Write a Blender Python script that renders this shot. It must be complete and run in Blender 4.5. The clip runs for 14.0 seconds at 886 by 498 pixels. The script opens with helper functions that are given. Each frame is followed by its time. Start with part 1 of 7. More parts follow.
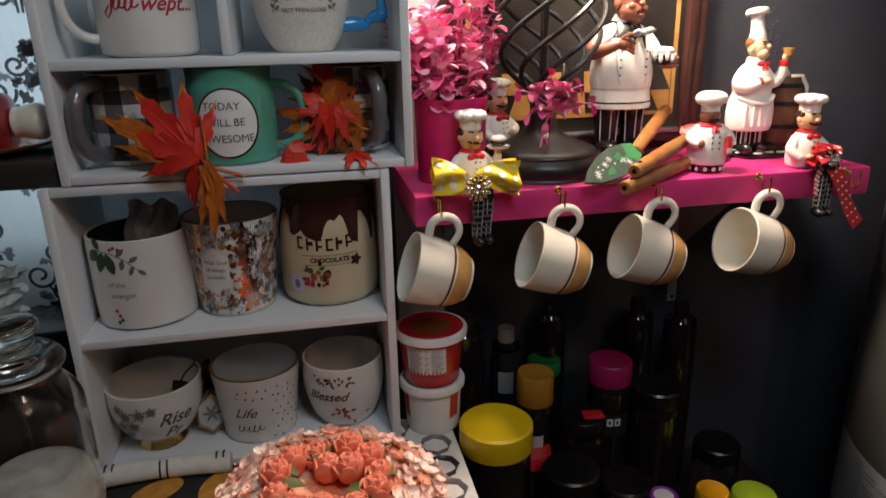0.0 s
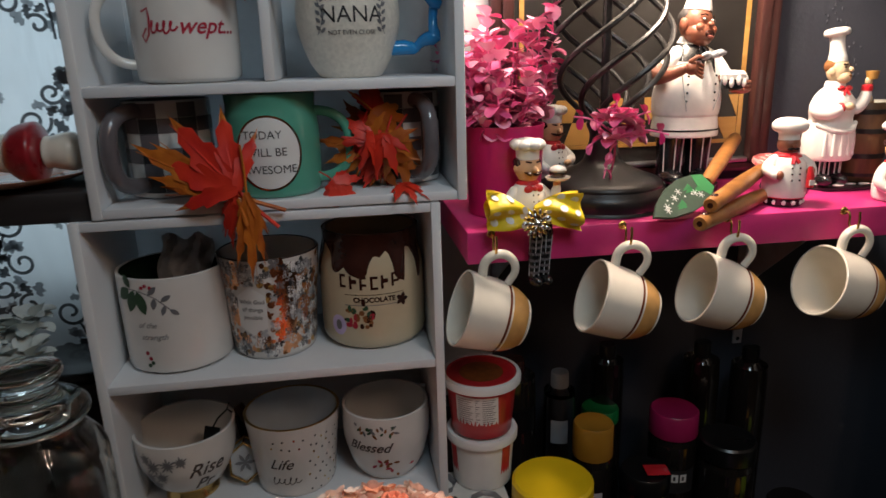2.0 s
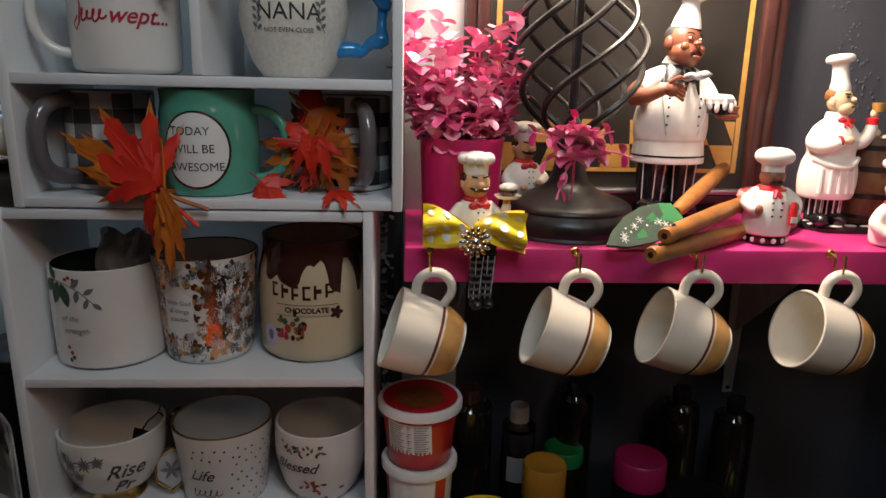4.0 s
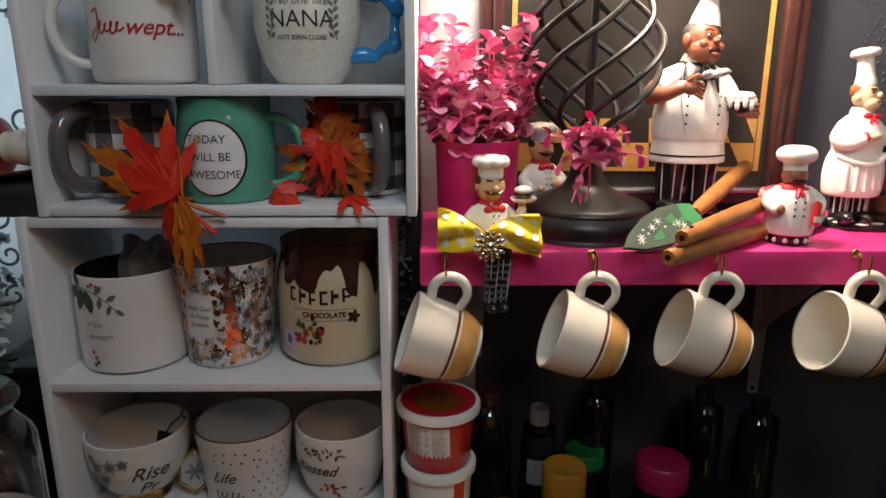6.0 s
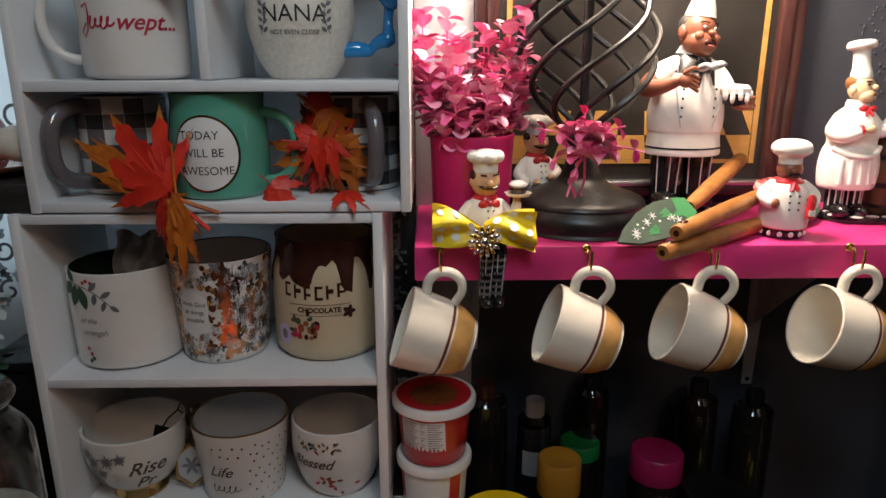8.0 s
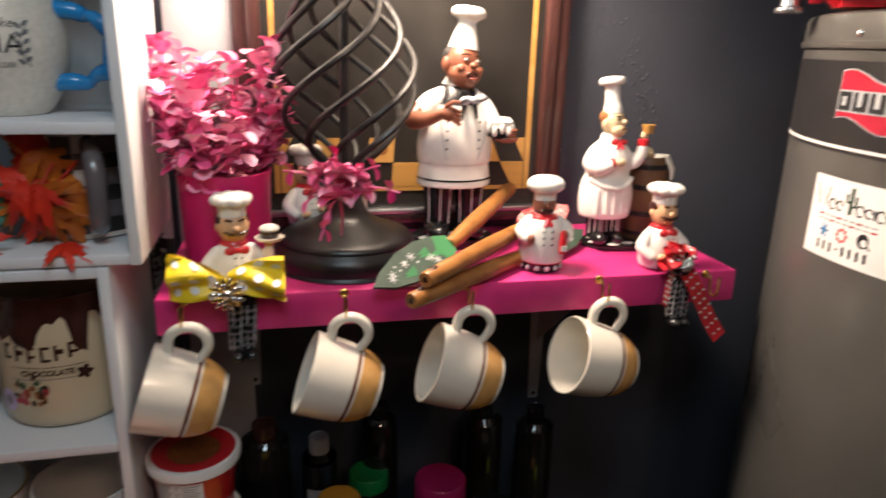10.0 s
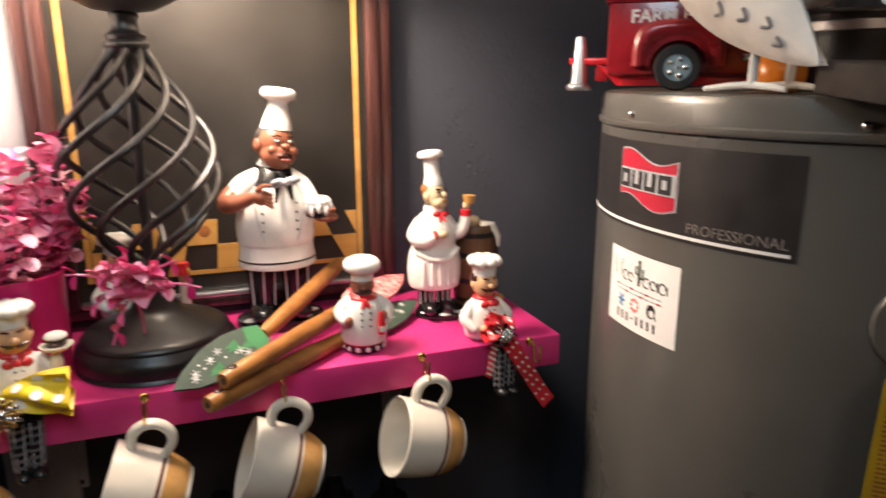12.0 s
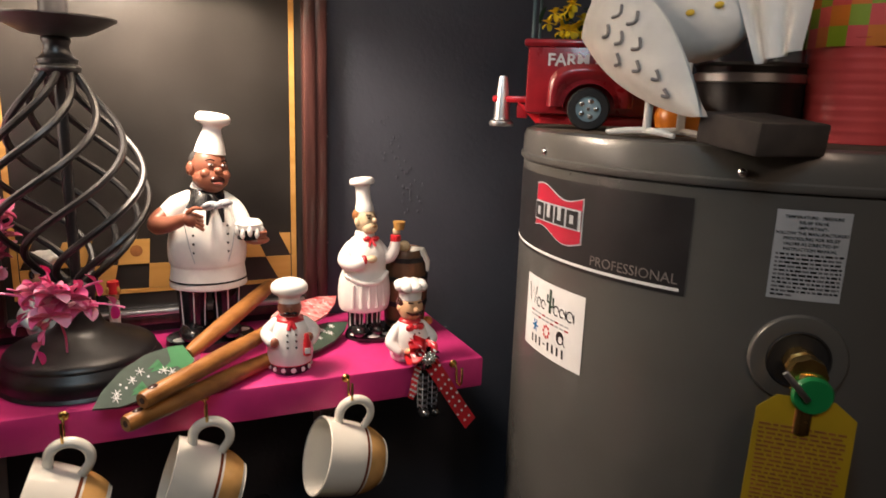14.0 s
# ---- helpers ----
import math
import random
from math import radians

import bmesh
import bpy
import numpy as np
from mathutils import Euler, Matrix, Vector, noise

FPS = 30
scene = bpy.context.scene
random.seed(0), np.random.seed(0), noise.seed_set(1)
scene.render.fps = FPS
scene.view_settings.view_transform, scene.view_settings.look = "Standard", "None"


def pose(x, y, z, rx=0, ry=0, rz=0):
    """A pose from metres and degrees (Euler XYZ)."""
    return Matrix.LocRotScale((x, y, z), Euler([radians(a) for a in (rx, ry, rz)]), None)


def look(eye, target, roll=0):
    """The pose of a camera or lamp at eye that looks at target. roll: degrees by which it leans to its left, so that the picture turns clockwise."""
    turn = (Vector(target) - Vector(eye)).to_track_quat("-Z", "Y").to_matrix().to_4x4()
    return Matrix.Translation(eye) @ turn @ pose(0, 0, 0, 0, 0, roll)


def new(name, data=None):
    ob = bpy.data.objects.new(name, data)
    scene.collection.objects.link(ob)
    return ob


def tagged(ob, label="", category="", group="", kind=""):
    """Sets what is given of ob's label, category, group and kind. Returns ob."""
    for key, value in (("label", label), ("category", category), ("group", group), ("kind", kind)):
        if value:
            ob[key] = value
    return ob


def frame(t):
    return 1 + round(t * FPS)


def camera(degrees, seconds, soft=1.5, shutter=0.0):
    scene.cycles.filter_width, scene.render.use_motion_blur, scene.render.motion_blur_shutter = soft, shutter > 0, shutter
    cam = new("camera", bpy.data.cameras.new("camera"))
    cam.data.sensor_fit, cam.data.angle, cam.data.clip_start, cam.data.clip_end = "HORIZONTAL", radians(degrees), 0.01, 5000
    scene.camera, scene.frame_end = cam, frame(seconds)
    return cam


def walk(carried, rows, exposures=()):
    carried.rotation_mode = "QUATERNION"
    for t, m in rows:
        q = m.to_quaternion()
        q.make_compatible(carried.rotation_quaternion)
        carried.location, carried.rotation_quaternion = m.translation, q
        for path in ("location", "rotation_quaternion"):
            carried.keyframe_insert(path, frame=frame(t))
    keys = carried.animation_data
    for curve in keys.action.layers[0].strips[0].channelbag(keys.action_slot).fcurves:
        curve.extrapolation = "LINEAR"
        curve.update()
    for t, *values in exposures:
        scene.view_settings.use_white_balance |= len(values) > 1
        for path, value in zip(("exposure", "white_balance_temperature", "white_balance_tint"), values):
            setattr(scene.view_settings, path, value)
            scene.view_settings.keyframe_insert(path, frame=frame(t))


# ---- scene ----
cam = camera(66.6, 14.0, shutter=0.4)
PATH = [
    (0, (-0.013, -0.027, 1.487), (0.348, 1.835, 0.855), -1.2),
    (0.5, (-0.013, -0.034, 1.471), (0.29, 1.828, 0.809), -1.2),
    (1, (-0.026, -0.045, 1.479), (0.206, 1.839, 0.849), -1.3),
    (1.5, (-0.025, -0.019, 1.493), (0.194, 1.896, 0.96), -1.8),
    (2, (-0.025, 0.039, 1.48), (0.251, 1.941, 0.929), -1.6),
    (2.5, (-0.045, 0.083, 1.472), (0.287, 1.989, 0.964), -2.4),
    (3, (-0.037, 0.111, 1.472), (0.224, 2.01, 0.901), -0.4),
    (3.5, (0.047, 0.085, 1.463), (0.25, 2.01, 0.961), 1.9),
    (3.7, (0.1, 0.066, 1.461), (0.237, 2.001, 0.972), 1.8),
    (5.8, (0.106, 0.061, 1.472), (0.16, 2.002, 0.995), 0.2),
    (6, (0.113, 0.066, 1.469), (0.144, 2.003, 0.973), 0.1),
    (6.5, (0.112, 0.072, 1.471), (0.13, 2.004, 0.957), -0.1),
    (7, (0.111, 0.071, 1.471), (0.138, 2.001, 0.949), 0.1),
    (7.2, (0.111, 0.068, 1.465), (0.138, 2.002, 0.958), -0.0),
    (9.3, (0.15, 0.079, 1.503), (0.336, 1.981, 0.911), 0.5),
    (9.5, (0.161, 0.091, 1.501), (0.426, 1.987, 0.921), 0.9),
    (10, (0.222, 0.102, 1.53), (0.669, 1.962, 0.948), 1.7),
    (10.5, (0.275, 0.11, 1.541), (0.925, 1.922, 1.0), 2.2),
    (11, (0.34, 0.105, 1.569), (1.065, 1.888, 1.026), 0.5),
    (11.5, (0.357, 0.092, 1.573), (1.117, 1.866, 1.049), 0.2),
    (12, (0.332, 0.093, 1.579), (1.008, 1.91, 1.091), -0.0),
    (12.5, (0.281, 0.085, 1.588), (0.777, 1.982, 1.197), 0.3),
    (13, (0.273, 0.083, 1.593), (0.799, 1.981, 1.247), 1.0),
    (13.5, (0.323, 0.079, 1.607), (1.084, 1.886, 1.213), 1.2),
    (14, (0.357, 0.056, 1.594), (1.147, 1.842, 1.16), 2.0),
]
walk(cam, [(t, look(eye, target, roll)) for t, eye, target, roll in PATH], [(0, 0.05), (1.5, 0.0), (3.5, -0.05), (5, 0.12), (9.5, 0.15), (10.5, 0.1), (11, -0.05), (12, 0.0), (12.5, 0.1), (13.0, -0.15), (13.5, -0.85), (14, -0.32)])

# ---- world and light ----
world = bpy.data.worlds.new("world")
scene.world = world
world.use_nodes = True
world.node_tree.nodes["Background"].inputs[0].default_value = (0.55, 0.7, 1.0, 1)
world.node_tree.nodes["Background"].inputs[1].default_value = 0.02


def lamp(name, kind, place, energy, color, target=None, size=0.1, size_y=None):
    data = bpy.data.lights.new(name, kind)
    data.energy, data.color = energy, color
    if kind == "AREA":
        data.shape, data.size, data.size_y = "RECTANGLE", size, size_y or size
    else:
        data.shadow_soft_size = size
    ob = new(name, data)
    ob.matrix_world = look(place, target) if target else pose(*place)
    return ob


lamp("bulb_light", "POINT", (0.315, 0.795, 1.800), 32.0, (1.0, 0.80, 0.645), size=0.07)
lamp("window_light", "AREA", (-0.45, 1.08, 1.55), 1.7, (0.72, 0.9, 1.0), (-0.45, 0, 1.55), 0.8, 0.6)
# added cool area lamp above the walk brightens shelves and heater; no fixture known
lamp("cool_fill_light", "AREA", (0.20, 0.06, 2.03), 2.6, (0.68, 0.88, 1.0), (0.12, 0.75, 1.50), 0.30, 0.20)
# three small bulbs of the room's hanging fixture, behind the walk
for bx, by, bz in ((0.36, -0.36, 2.04), (0.54, -0.30, 2.06), (0.49, -0.46, 2.02)):
    lamp("ceiling_bulb_light", "POINT", (bx, by, bz), 2.6, (1.0, 0.69, 0.50), size=0.03)


# ---- materials ----
def mat(name, color, rough=0.5, metal=0.0, vary=0.12, scale=30.0, bump=0.0, bump_scale=200.0, coat=0.0, alpha=None, trans=0.0, second=None, emit=0.0):
    """A surface of one base colour with cloudy variation, fine grain and relief."""
    m = bpy.data.materials.new(name)
    m.use_nodes = True
    nt = m.node_tree
    b = nt.nodes["Principled BSDF"]
    b.inputs["Roughness"].default_value = rough
    b.inputs["Metallic"].default_value = metal
    b.inputs["Coat Weight"].default_value = coat
    b.inputs["Coat Roughness"].default_value = 0.05
    b.inputs["Transmission Weight"].default_value = trans
    co = nt.nodes.new("ShaderNodeTexCoord")
    no = nt.nodes.new("ShaderNodeTexNoise")
    no.inputs["Scale"].default_value = scale
    no.inputs["Detail"].default_value = 6
    nt.links.new(co.outputs["Object"], no.inputs["Vector"])
    mix = nt.nodes.new("ShaderNodeMix")
    mix.data_type = "RGBA"
    dark = second or [c * (1 - vary) for c in color]
    light = color if second else [min(1, c * (1 + vary * 0.5)) for c in color]
    mix.inputs[6].default_value = (*dark, 1)
    mix.inputs[7].default_value = (*light, 1)
    ramp = nt.nodes.new("ShaderNodeMapRange")
    ramp.inputs[1].default_value, ramp.inputs[2].default_value = 0.35, 0.65
    nt.links.new(no.outputs["Fac"], ramp.inputs[0])
    nt.links.new(ramp.outputs[0], mix.inputs[0])
    nt.links.new(mix.outputs[2], b.inputs["Base Color"])
    if rough > 0.08 and trans == 0:
        rr = nt.nodes.new("ShaderNodeMapRange")
        rr.inputs[3].default_value, rr.inputs[4].default_value = rough * 0.85, min(1, rough * 1.2)
        nt.links.new(no.outputs["Fac"], rr.inputs[0])
        nt.links.new(rr.outputs[0], b.inputs["Roughness"])
    if bump:
        n2 = nt.nodes.new("ShaderNodeTexNoise")
        n2.inputs["Scale"].default_value = bump_scale
        n2.inputs["Detail"].default_value = 4
        nt.links.new(co.outputs["Object"], n2.inputs["Vector"])
        bu = nt.nodes.new("ShaderNodeBump")
        bu.inputs["Strength"].default_value = bump
        bu.inputs["Distance"].default_value = 0.002
        nt.links.new(n2.outputs["Fac"], bu.inputs["Height"])
        nt.links.new(bu.outputs[0], b.inputs["Normal"])
    if alpha is not None:
        b.inputs["Alpha"].default_value = alpha
    if emit:
        nt.links.new(mix.outputs[2], b.inputs["Emission Color"])
        b.inputs["Emission Strength"].default_value = emit
    return m


def grain(name, color, second, rough=0.45, stretch=(8, 8, 90), coat=0.0, bump=0.1):
    """Wood with long fibres along local x, y or z, wherever stretch is small."""
    m = mat(name, color, rough, coat=coat, second=second, scale=1.0, bump=bump, bump_scale=1.0)
    nt = m.node_tree
    co = next(n for n in nt.nodes if n.type == "TEX_COORD")
    mp = nt.nodes.new("ShaderNodeMapping")
    mp.inputs["Scale"].default_value = stretch
    nt.links.new(co.outputs["Object"], mp.inputs[0])
    for n in list(nt.nodes):
        if n.type == "TEX_NOISE":
            nt.links.new(mp.outputs[0], n.inputs["Vector"])
    return m


def cloth_translucent(name, color, mixed=0.6):
    m = bpy.data.materials.new(name)
    m.use_nodes = True
    nt = m.node_tree
    nt.nodes.clear()
    out = nt.nodes.new("ShaderNodeOutputMaterial")
    d, t, mx = nt.nodes.new("ShaderNodeBsdfDiffuse"), nt.nodes.new("ShaderNodeBsdfTranslucent"), nt.nodes.new("ShaderNodeMixShader")
    wv = nt.nodes.new("ShaderNodeTexNoise")
    wv.inputs["Scale"].default_value = 25
    cr = nt.nodes.new("ShaderNodeMix")
    cr.data_type = "RGBA"
    cr.inputs[6].default_value = (*[c * 0.85 for c in color], 1)
    cr.inputs[7].default_value = (*color, 1)
    nt.links.new(wv.outputs["Fac"], cr.inputs[0])
    for s in (d, t):
        nt.links.new(cr.outputs[2], s.inputs["Color"])
    mx.inputs[0].default_value = mixed
    nt.links.new(d.outputs[0], mx.inputs[1])
    nt.links.new(t.outputs[0], mx.inputs[2])
    nt.links.new(mx.outputs[0], out.inputs[0])
    return m


M_SHELF = mat("white_laminate", (0.74, 0.76, 0.78), 0.45, vary=0.025, scale=6, bump=0.05, bump_scale=60)
M_SHELF_EDGE = mat("white_edge_paint", (0.70, 0.72, 0.75), 0.5, vary=0.05, scale=9, bump=0.15, bump_scale=120)
M_PINK = mat("magenta_paint", (0.62, 0.035, 0.20), 0.42, vary=0.16, scale=18, bump=0.12, bump_scale=90)
M_POT = mat("magenta_pot", (0.60, 0.015, 0.16), 0.35, vary=0.10, scale=20, bump=0.03)
M_WALL = mat("grey_blue_wall_paint", (0.049, 0.054, 0.071), 0.6, vary=0.08, scale=5, bump=0.25, bump_scale=160)
M_ROOM = mat("room_wall_paint", (0.20, 0.165, 0.14), 0.7, vary=0.08, scale=4)
M_WALLPALE = mat("pale_grey_panel", (0.40, 0.39, 0.41), 0.5, vary=0.08, scale=9, bump=0.1)
M_CEIL = mat("ceiling_paint", (0.34, 0.33, 0.32), 0.8, vary=0.05, scale=5)
M_FLOOR = grain("floor_wood", (0.16, 0.10, 0.06), (0.09, 0.055, 0.035), 0.5, (3, 40, 40))
M_COUNTER = mat("dark_counter", (0.035, 0.03, 0.03), 0.4, vary=0.3, scale=30)
M_BLACKWOOD = grain("black_stained_wood", (0.03, 0.026, 0.026), (0.018, 0.015, 0.015), 0.4, (6, 60, 60))
M_IRON = mat("black_iron", (0.014, 0.013, 0.014), 0.36, vary=0.3, scale=60, bump=0.06, bump_scale=200)
M_FRAME = grain("mahogany_frame", (0.075, 0.028, 0.024), (0.035, 0.013, 0.012), 0.35, (90, 90, 6), coat=0.2)
M_BOARD = mat("black_board", (0.022, 0.020, 0.018), 0.32, vary=0.25, scale=12, bump=0.03)
M_OCHRE = grain("ochre_inlay", (0.50, 0.28, 0.08), (0.40, 0.21, 0.05), 0.4, (10, 60, 60))
M_CER = mat("white_ceramic", (0.70, 0.68, 0.65), 0.12, vary=0.04, scale=20, coat=0.4)
M_CREAM = mat("cream_ceramic", (0.76, 0.72, 0.63), 0.14, vary=0.05, scale=25, coat=0.4)
M_STONE = mat("speckled_stoneware", (0.72, 0.68, 0.60), 0.3, vary=0.10, scale=220, bump=0.05, bump_scale=120)
M_TAN = mat("tan_glaze", (0.60, 0.33, 0.11), 0.18, vary=0.14, scale=60, coat=0.3)
M_BROWN = mat("brown_glaze", (0.045, 0.014, 0.010), 0.2, vary=0.2, scale=60, coat=0.3)
M_TEAL = mat("teal_glaze", (0.10, 0.37, 0.27), 0.15, vary=0.14, scale=14, coat=0.4)
M_BLUE = mat("blue_glaze", (0.02, 0.23, 0.55), 0.18, vary=0.12, scale=30, coat=0.4)
M_GREYGLAZE = mat("grey_glaze", (0.13, 0.115, 0.125), 0.18, vary=0.12, scale=30, coat=0.4)
M_GREEN_IN = mat("dark_green_glaze", (0.02, 0.045, 0.03), 0.2, coat=0.3)
M_RED = mat("red_paint", (0.55, 0.02, 0.03), 0.3, vary=0.12, scale=40, coat=0.3)
M_DARKRED = mat("dark_red_enamel", (0.28, 0.012, 0.02), 0.28, vary=0.2, scale=60, bump=0.1, coat=0.4)
M_INK = mat("black_print", (0.02, 0.02, 0.022), 0.4)
M_SCRIPT = mat("brown_black_print", (0.075, 0.055, 0.045), 0.35)
M_BAND = mat("red_brown_glaze", (0.15, 0.042, 0.020), 0.2, vary=0.2, scale=60, coat=0.3)
M_ZINC = mat("dull_zinc", (0.50, 0.51, 0.53), 0.5, metal=0.1, vary=0.12, scale=40)
M_INKRED = mat("red_print", (0.42, 0.015, 0.04), 0.35)
M_INKGREY = mat("grey_print", (0.16, 0.16, 0.17), 0.4)
M_COPPER = mat("copper_foil", (0.85, 0.42, 0.22), 0.16, metal=1.0, vary=0.2, scale=90)
M_GOLD = mat("gold_trim", (0.80, 0.55, 0.22), 0.2, metal=1.0, vary=0.1)
M_BRASS = mat("brass", (0.80, 0.55, 0.20), 0.25, metal=1.0, vary=0.2, scale=90)
M_STEEL = mat("zinc_steel", (0.55, 0.56, 0.58), 0.35, metal=1.0, vary=0.15, scale=50)
M_CHROME = mat("chrome", (0.85, 0.85, 0.87), 0.1, metal=1.0, vary=0.05)
M_WHITE = mat("white_figurine_paint", (0.80, 0.78, 0.74), 0.38, vary=0.07, scale=60, bump=0.06, bump_scale=150)
M_BLACKP = mat("black_gloss_paint", (0.012, 0.012, 0.013), 0.22, vary=0.2, coat=0.2)
M_SKIND = mat("brown_figurine_paint", (0.27, 0.095, 0.055), 0.35, vary=0.18, scale=80)
M_SKINL = mat("peach_figurine_paint", (0.68, 0.40, 0.22), 0.4, vary=0.12, scale=80)
M_SKINP = mat("pale_figurine_paint", (0.62, 0.48, 0.30), 0.45, vary=0.15, scale=80)
M_WOOD = grain("oiled_beech", (0.38, 0.16, 0.04), (0.22, 0.085, 0.02), 0.4, (8, 70, 70), bump=0.2)
M_BARREL = grain("barrel_brown", (0.16, 0.075, 0.03), (0.07, 0.032, 0.015), 0.5, (60, 60, 8), bump=0.3)
M_LEAFG = mat("green_silicone", (0.050, 0.085, 0.060), 0.5, vary=0.3, scale=60, second=(0.035, 0.060, 0.042))
M_LEAFB = mat("bright_green_print", (0.035, 0.21, 0.07), 0.5)
M_REDPRINT = mat("red_floral_silicone", (0.55, 0.04, 0.05), 0.5, second=(0.75, 0.45, 0.42), scale=120)
M_YELLOW = mat("yellow_satin", (0.85, 0.62, 0.02), 0.4, vary=0.12, scale=40, bump=0.1)
M_YELLID = mat("yellow_plastic", (0.75, 0.52, 0.01), 0.35, vary=0.05, bump=0.1, bump_scale=400)
M_TANK = mat("taupe_enamel", (0.088, 0.086, 0.080), 0.28, vary=0.16, scale=7, bump=0.05, bump_scale=40, coat=0.15)
M_TANKLID = mat("taupe_lid_enamel", (0.105, 0.102, 0.094), 0.28, vary=0.1, scale=8, bump=0.05, coat=0.15)
M_DECAL = mat("charcoal_decal", (0.018, 0.017, 0.018), 0.4, vary=0.15, scale=40)
M_LABEL = mat("white_paper_label", (0.75, 0.75, 0.74), 0.5, vary=0.05)
M_SILVERLABEL = mat("silver_label", (0.42, 0.44, 0.46), 0.4, vary=0.08)
M_DUST = mat("dusty_top", (0.11, 0.085, 0.06), 0.9, vary=0.35, scale=60, bump=0.3)
M_TAG = mat("yellow_tag", (0.44, 0.29, 0.01), 0.5, vary=0.1)
M_GREENP = mat("green_plastic", (0.01, 0.22, 0.06), 0.35)
M_HEN = mat("chipped_white_tin", (0.74, 0.73, 0.70), 0.45, vary=0.10, scale=35, bump=0.08)
M_MUSTARD = mat("mustard_paint", (0.62, 0.42, 0.02), 0.5)
M_ORANGE = mat("orange_paint", (0.72, 0.22, 0.02), 0.3, vary=0.15, scale=30, coat=0.4)
M_CARD = mat("dusty_block_wood", (0.050, 0.040, 0.034), 0.8, vary=0.3, scale=50)
M_REDCUP = mat("coral_red_plastic", (0.74, 0.10, 0.10), 0.3, vary=0.06, coat=0.2)
M_RUBBERHOLE = mat("black_rubber_and_hole", (0.008, 0.008, 0.009), 0.6)
M_GLASS = mat("clear_glass", (0.95, 0.98, 0.97), 0.02, vary=0.0, trans=1.0)
M_SUGAR = mat("white_crystals", (0.78, 0.77, 0.74), 0.8, vary=0.2, scale=40, bump=0.6, bump_scale=300)
M_CLOTH = mat("white_cotton", (0.72, 0.70, 0.66), 0.85, vary=0.1, scale=60, bump=0.4, bump_scale=700)
M_CLOTHBLK = mat("black_cotton", (0.02, 0.02, 0.02), 0.85, bump=0.4, bump_scale=700)
M_WAFFLE = mat("golden_print", (0.58, 0.27, 0.04), 0.8, vary=0.25, scale=90, bump=0.3, bump_scale=500)
M_BROWNPRINT = mat("brown_print", (0.27, 0.10, 0.025), 0.8, vary=0.25, scale=90)
M_ICING = mat("pink_icing", (0.97, 0.88, 0.82), 0.36, second=(0.96, 0.70, 0.58), scale=80, bump=0.2, bump_scale=120)
M_ICINGPINK = mat("rose_icing", (0.97, 0.66, 0.56), 0.4, vary=0.15, scale=28)
M_ICINGORANGE = mat("orange_icing", (0.86, 0.20, 0.07), 0.42, second=(0.88, 0.56, 0.40), scale=60)
M_ROSE = mat("coral_silk", (0.72, 0.12, 0.06), 0.5, second=(0.84, 0.34, 0.22), scale=40)
M_SILKLEAF = mat("olive_silk", (0.10, 0.13, 0.03), 0.6, vary=0.3)
M_DARKBOTTLE = mat("dark_bottle_glass", (0.012, 0.010, 0.009), 0.08, vary=0.2, coat=0.5)
M_BLACKCAP = mat("black_cap_plastic", (0.006, 0.006, 0.0065), 0.28)
M_AMBERCAP = mat("amber_cap_plastic", (0.38, 0.18, 0.02), 0.35)
M_MAGENTACAP = mat("magenta_cap_plastic", (0.32, 0.010, 0.085), 0.35)
M_PURPLE = mat("purple_cap_plastic", (0.25, 0.03, 0.38), 0.35)
M_LIME = mat("lime_cap_plastic", (0.28, 0.42, 0.02), 0.35)
M_ORANGECAP = mat("orange_cap_plastic", (0.80, 0.38, 0.01), 0.35)
M_SHADE = cloth_translucent("lampshade_fabric", (0.85, 0.82, 0.76), 0.55)
M_BACKING = cloth_translucent("thin_white_backing", (0.76, 0.78, 0.80), 0.40)
M_CURTAIN = cloth_translucent("white_curtain_fabric", (0.80, 0.83, 0.85), 0.6)
M_DAMASK = cloth_translucent("charcoal_damask_print", (0.20, 0.21, 0.22), 0.45)
M_DAMASK2 = cloth_translucent("grey_damask_print", (0.46, 0.48, 0.50), 0.55)
M_SKINLIP = mat("reddish_lip_paint", (0.34, 0.09, 0.07), 0.35)
M_HAIR = mat("dark_grey_hair_paint", (0.045, 0.040, 0.038), 0.6, vary=0.4, scale=300)
M_SLIT = mat("shadowed_tin_slit", (0.24, 0.23, 0.23), 0.6)
M_UNLITEDGE = mat("unlit_curtain_edge", (0.02, 0.02, 0.022), 0.85, vary=0.3, scale=40)
M_MAPLE = mat("red_silk_leaf", (0.50, 0.012, 0.008), 0.5, second=(0.66, 0.035, 0.012), scale=30, bump=0.2, bump_scale=80)
M_MAPLE2 = mat("orange_silk_leaf", (0.58, 0.17, 0.010), 0.55, second=(0.38, 0.08, 0.008), scale=35, bump=0.2, bump_scale=80)
M_PLANT = mat("pink_plastic_leaf", (0.86, 0.20, 0.42), 0.36, second=(0.74, 0.09, 0.28), scale=45)
M_PLANT2 = mat("pale_pink_leaf", (0.94, 0.52, 0.66), 0.36, second=(0.88, 0.34, 0.52), scale=45)
M_PETAL = mat("white_silk_petal", (0.58, 0.64, 0.63), 0.6, vary=0.15)
M_FOLIAGE = mat("green_silk_leaf", (0.03, 0.08, 0.035), 0.6, vary=0.3)
M_BAG = mat("grey_cellophane", (0.40, 0.42, 0.45), 0.15, vary=0.2, scale=50, bump=0.5, bump_scale=60)
M_PLATE = mat("autumn_print_plate", (0.55, 0.13, 0.03), 0.2, second=(0.45, 0.42, 0.36), scale=25, coat=0.4)


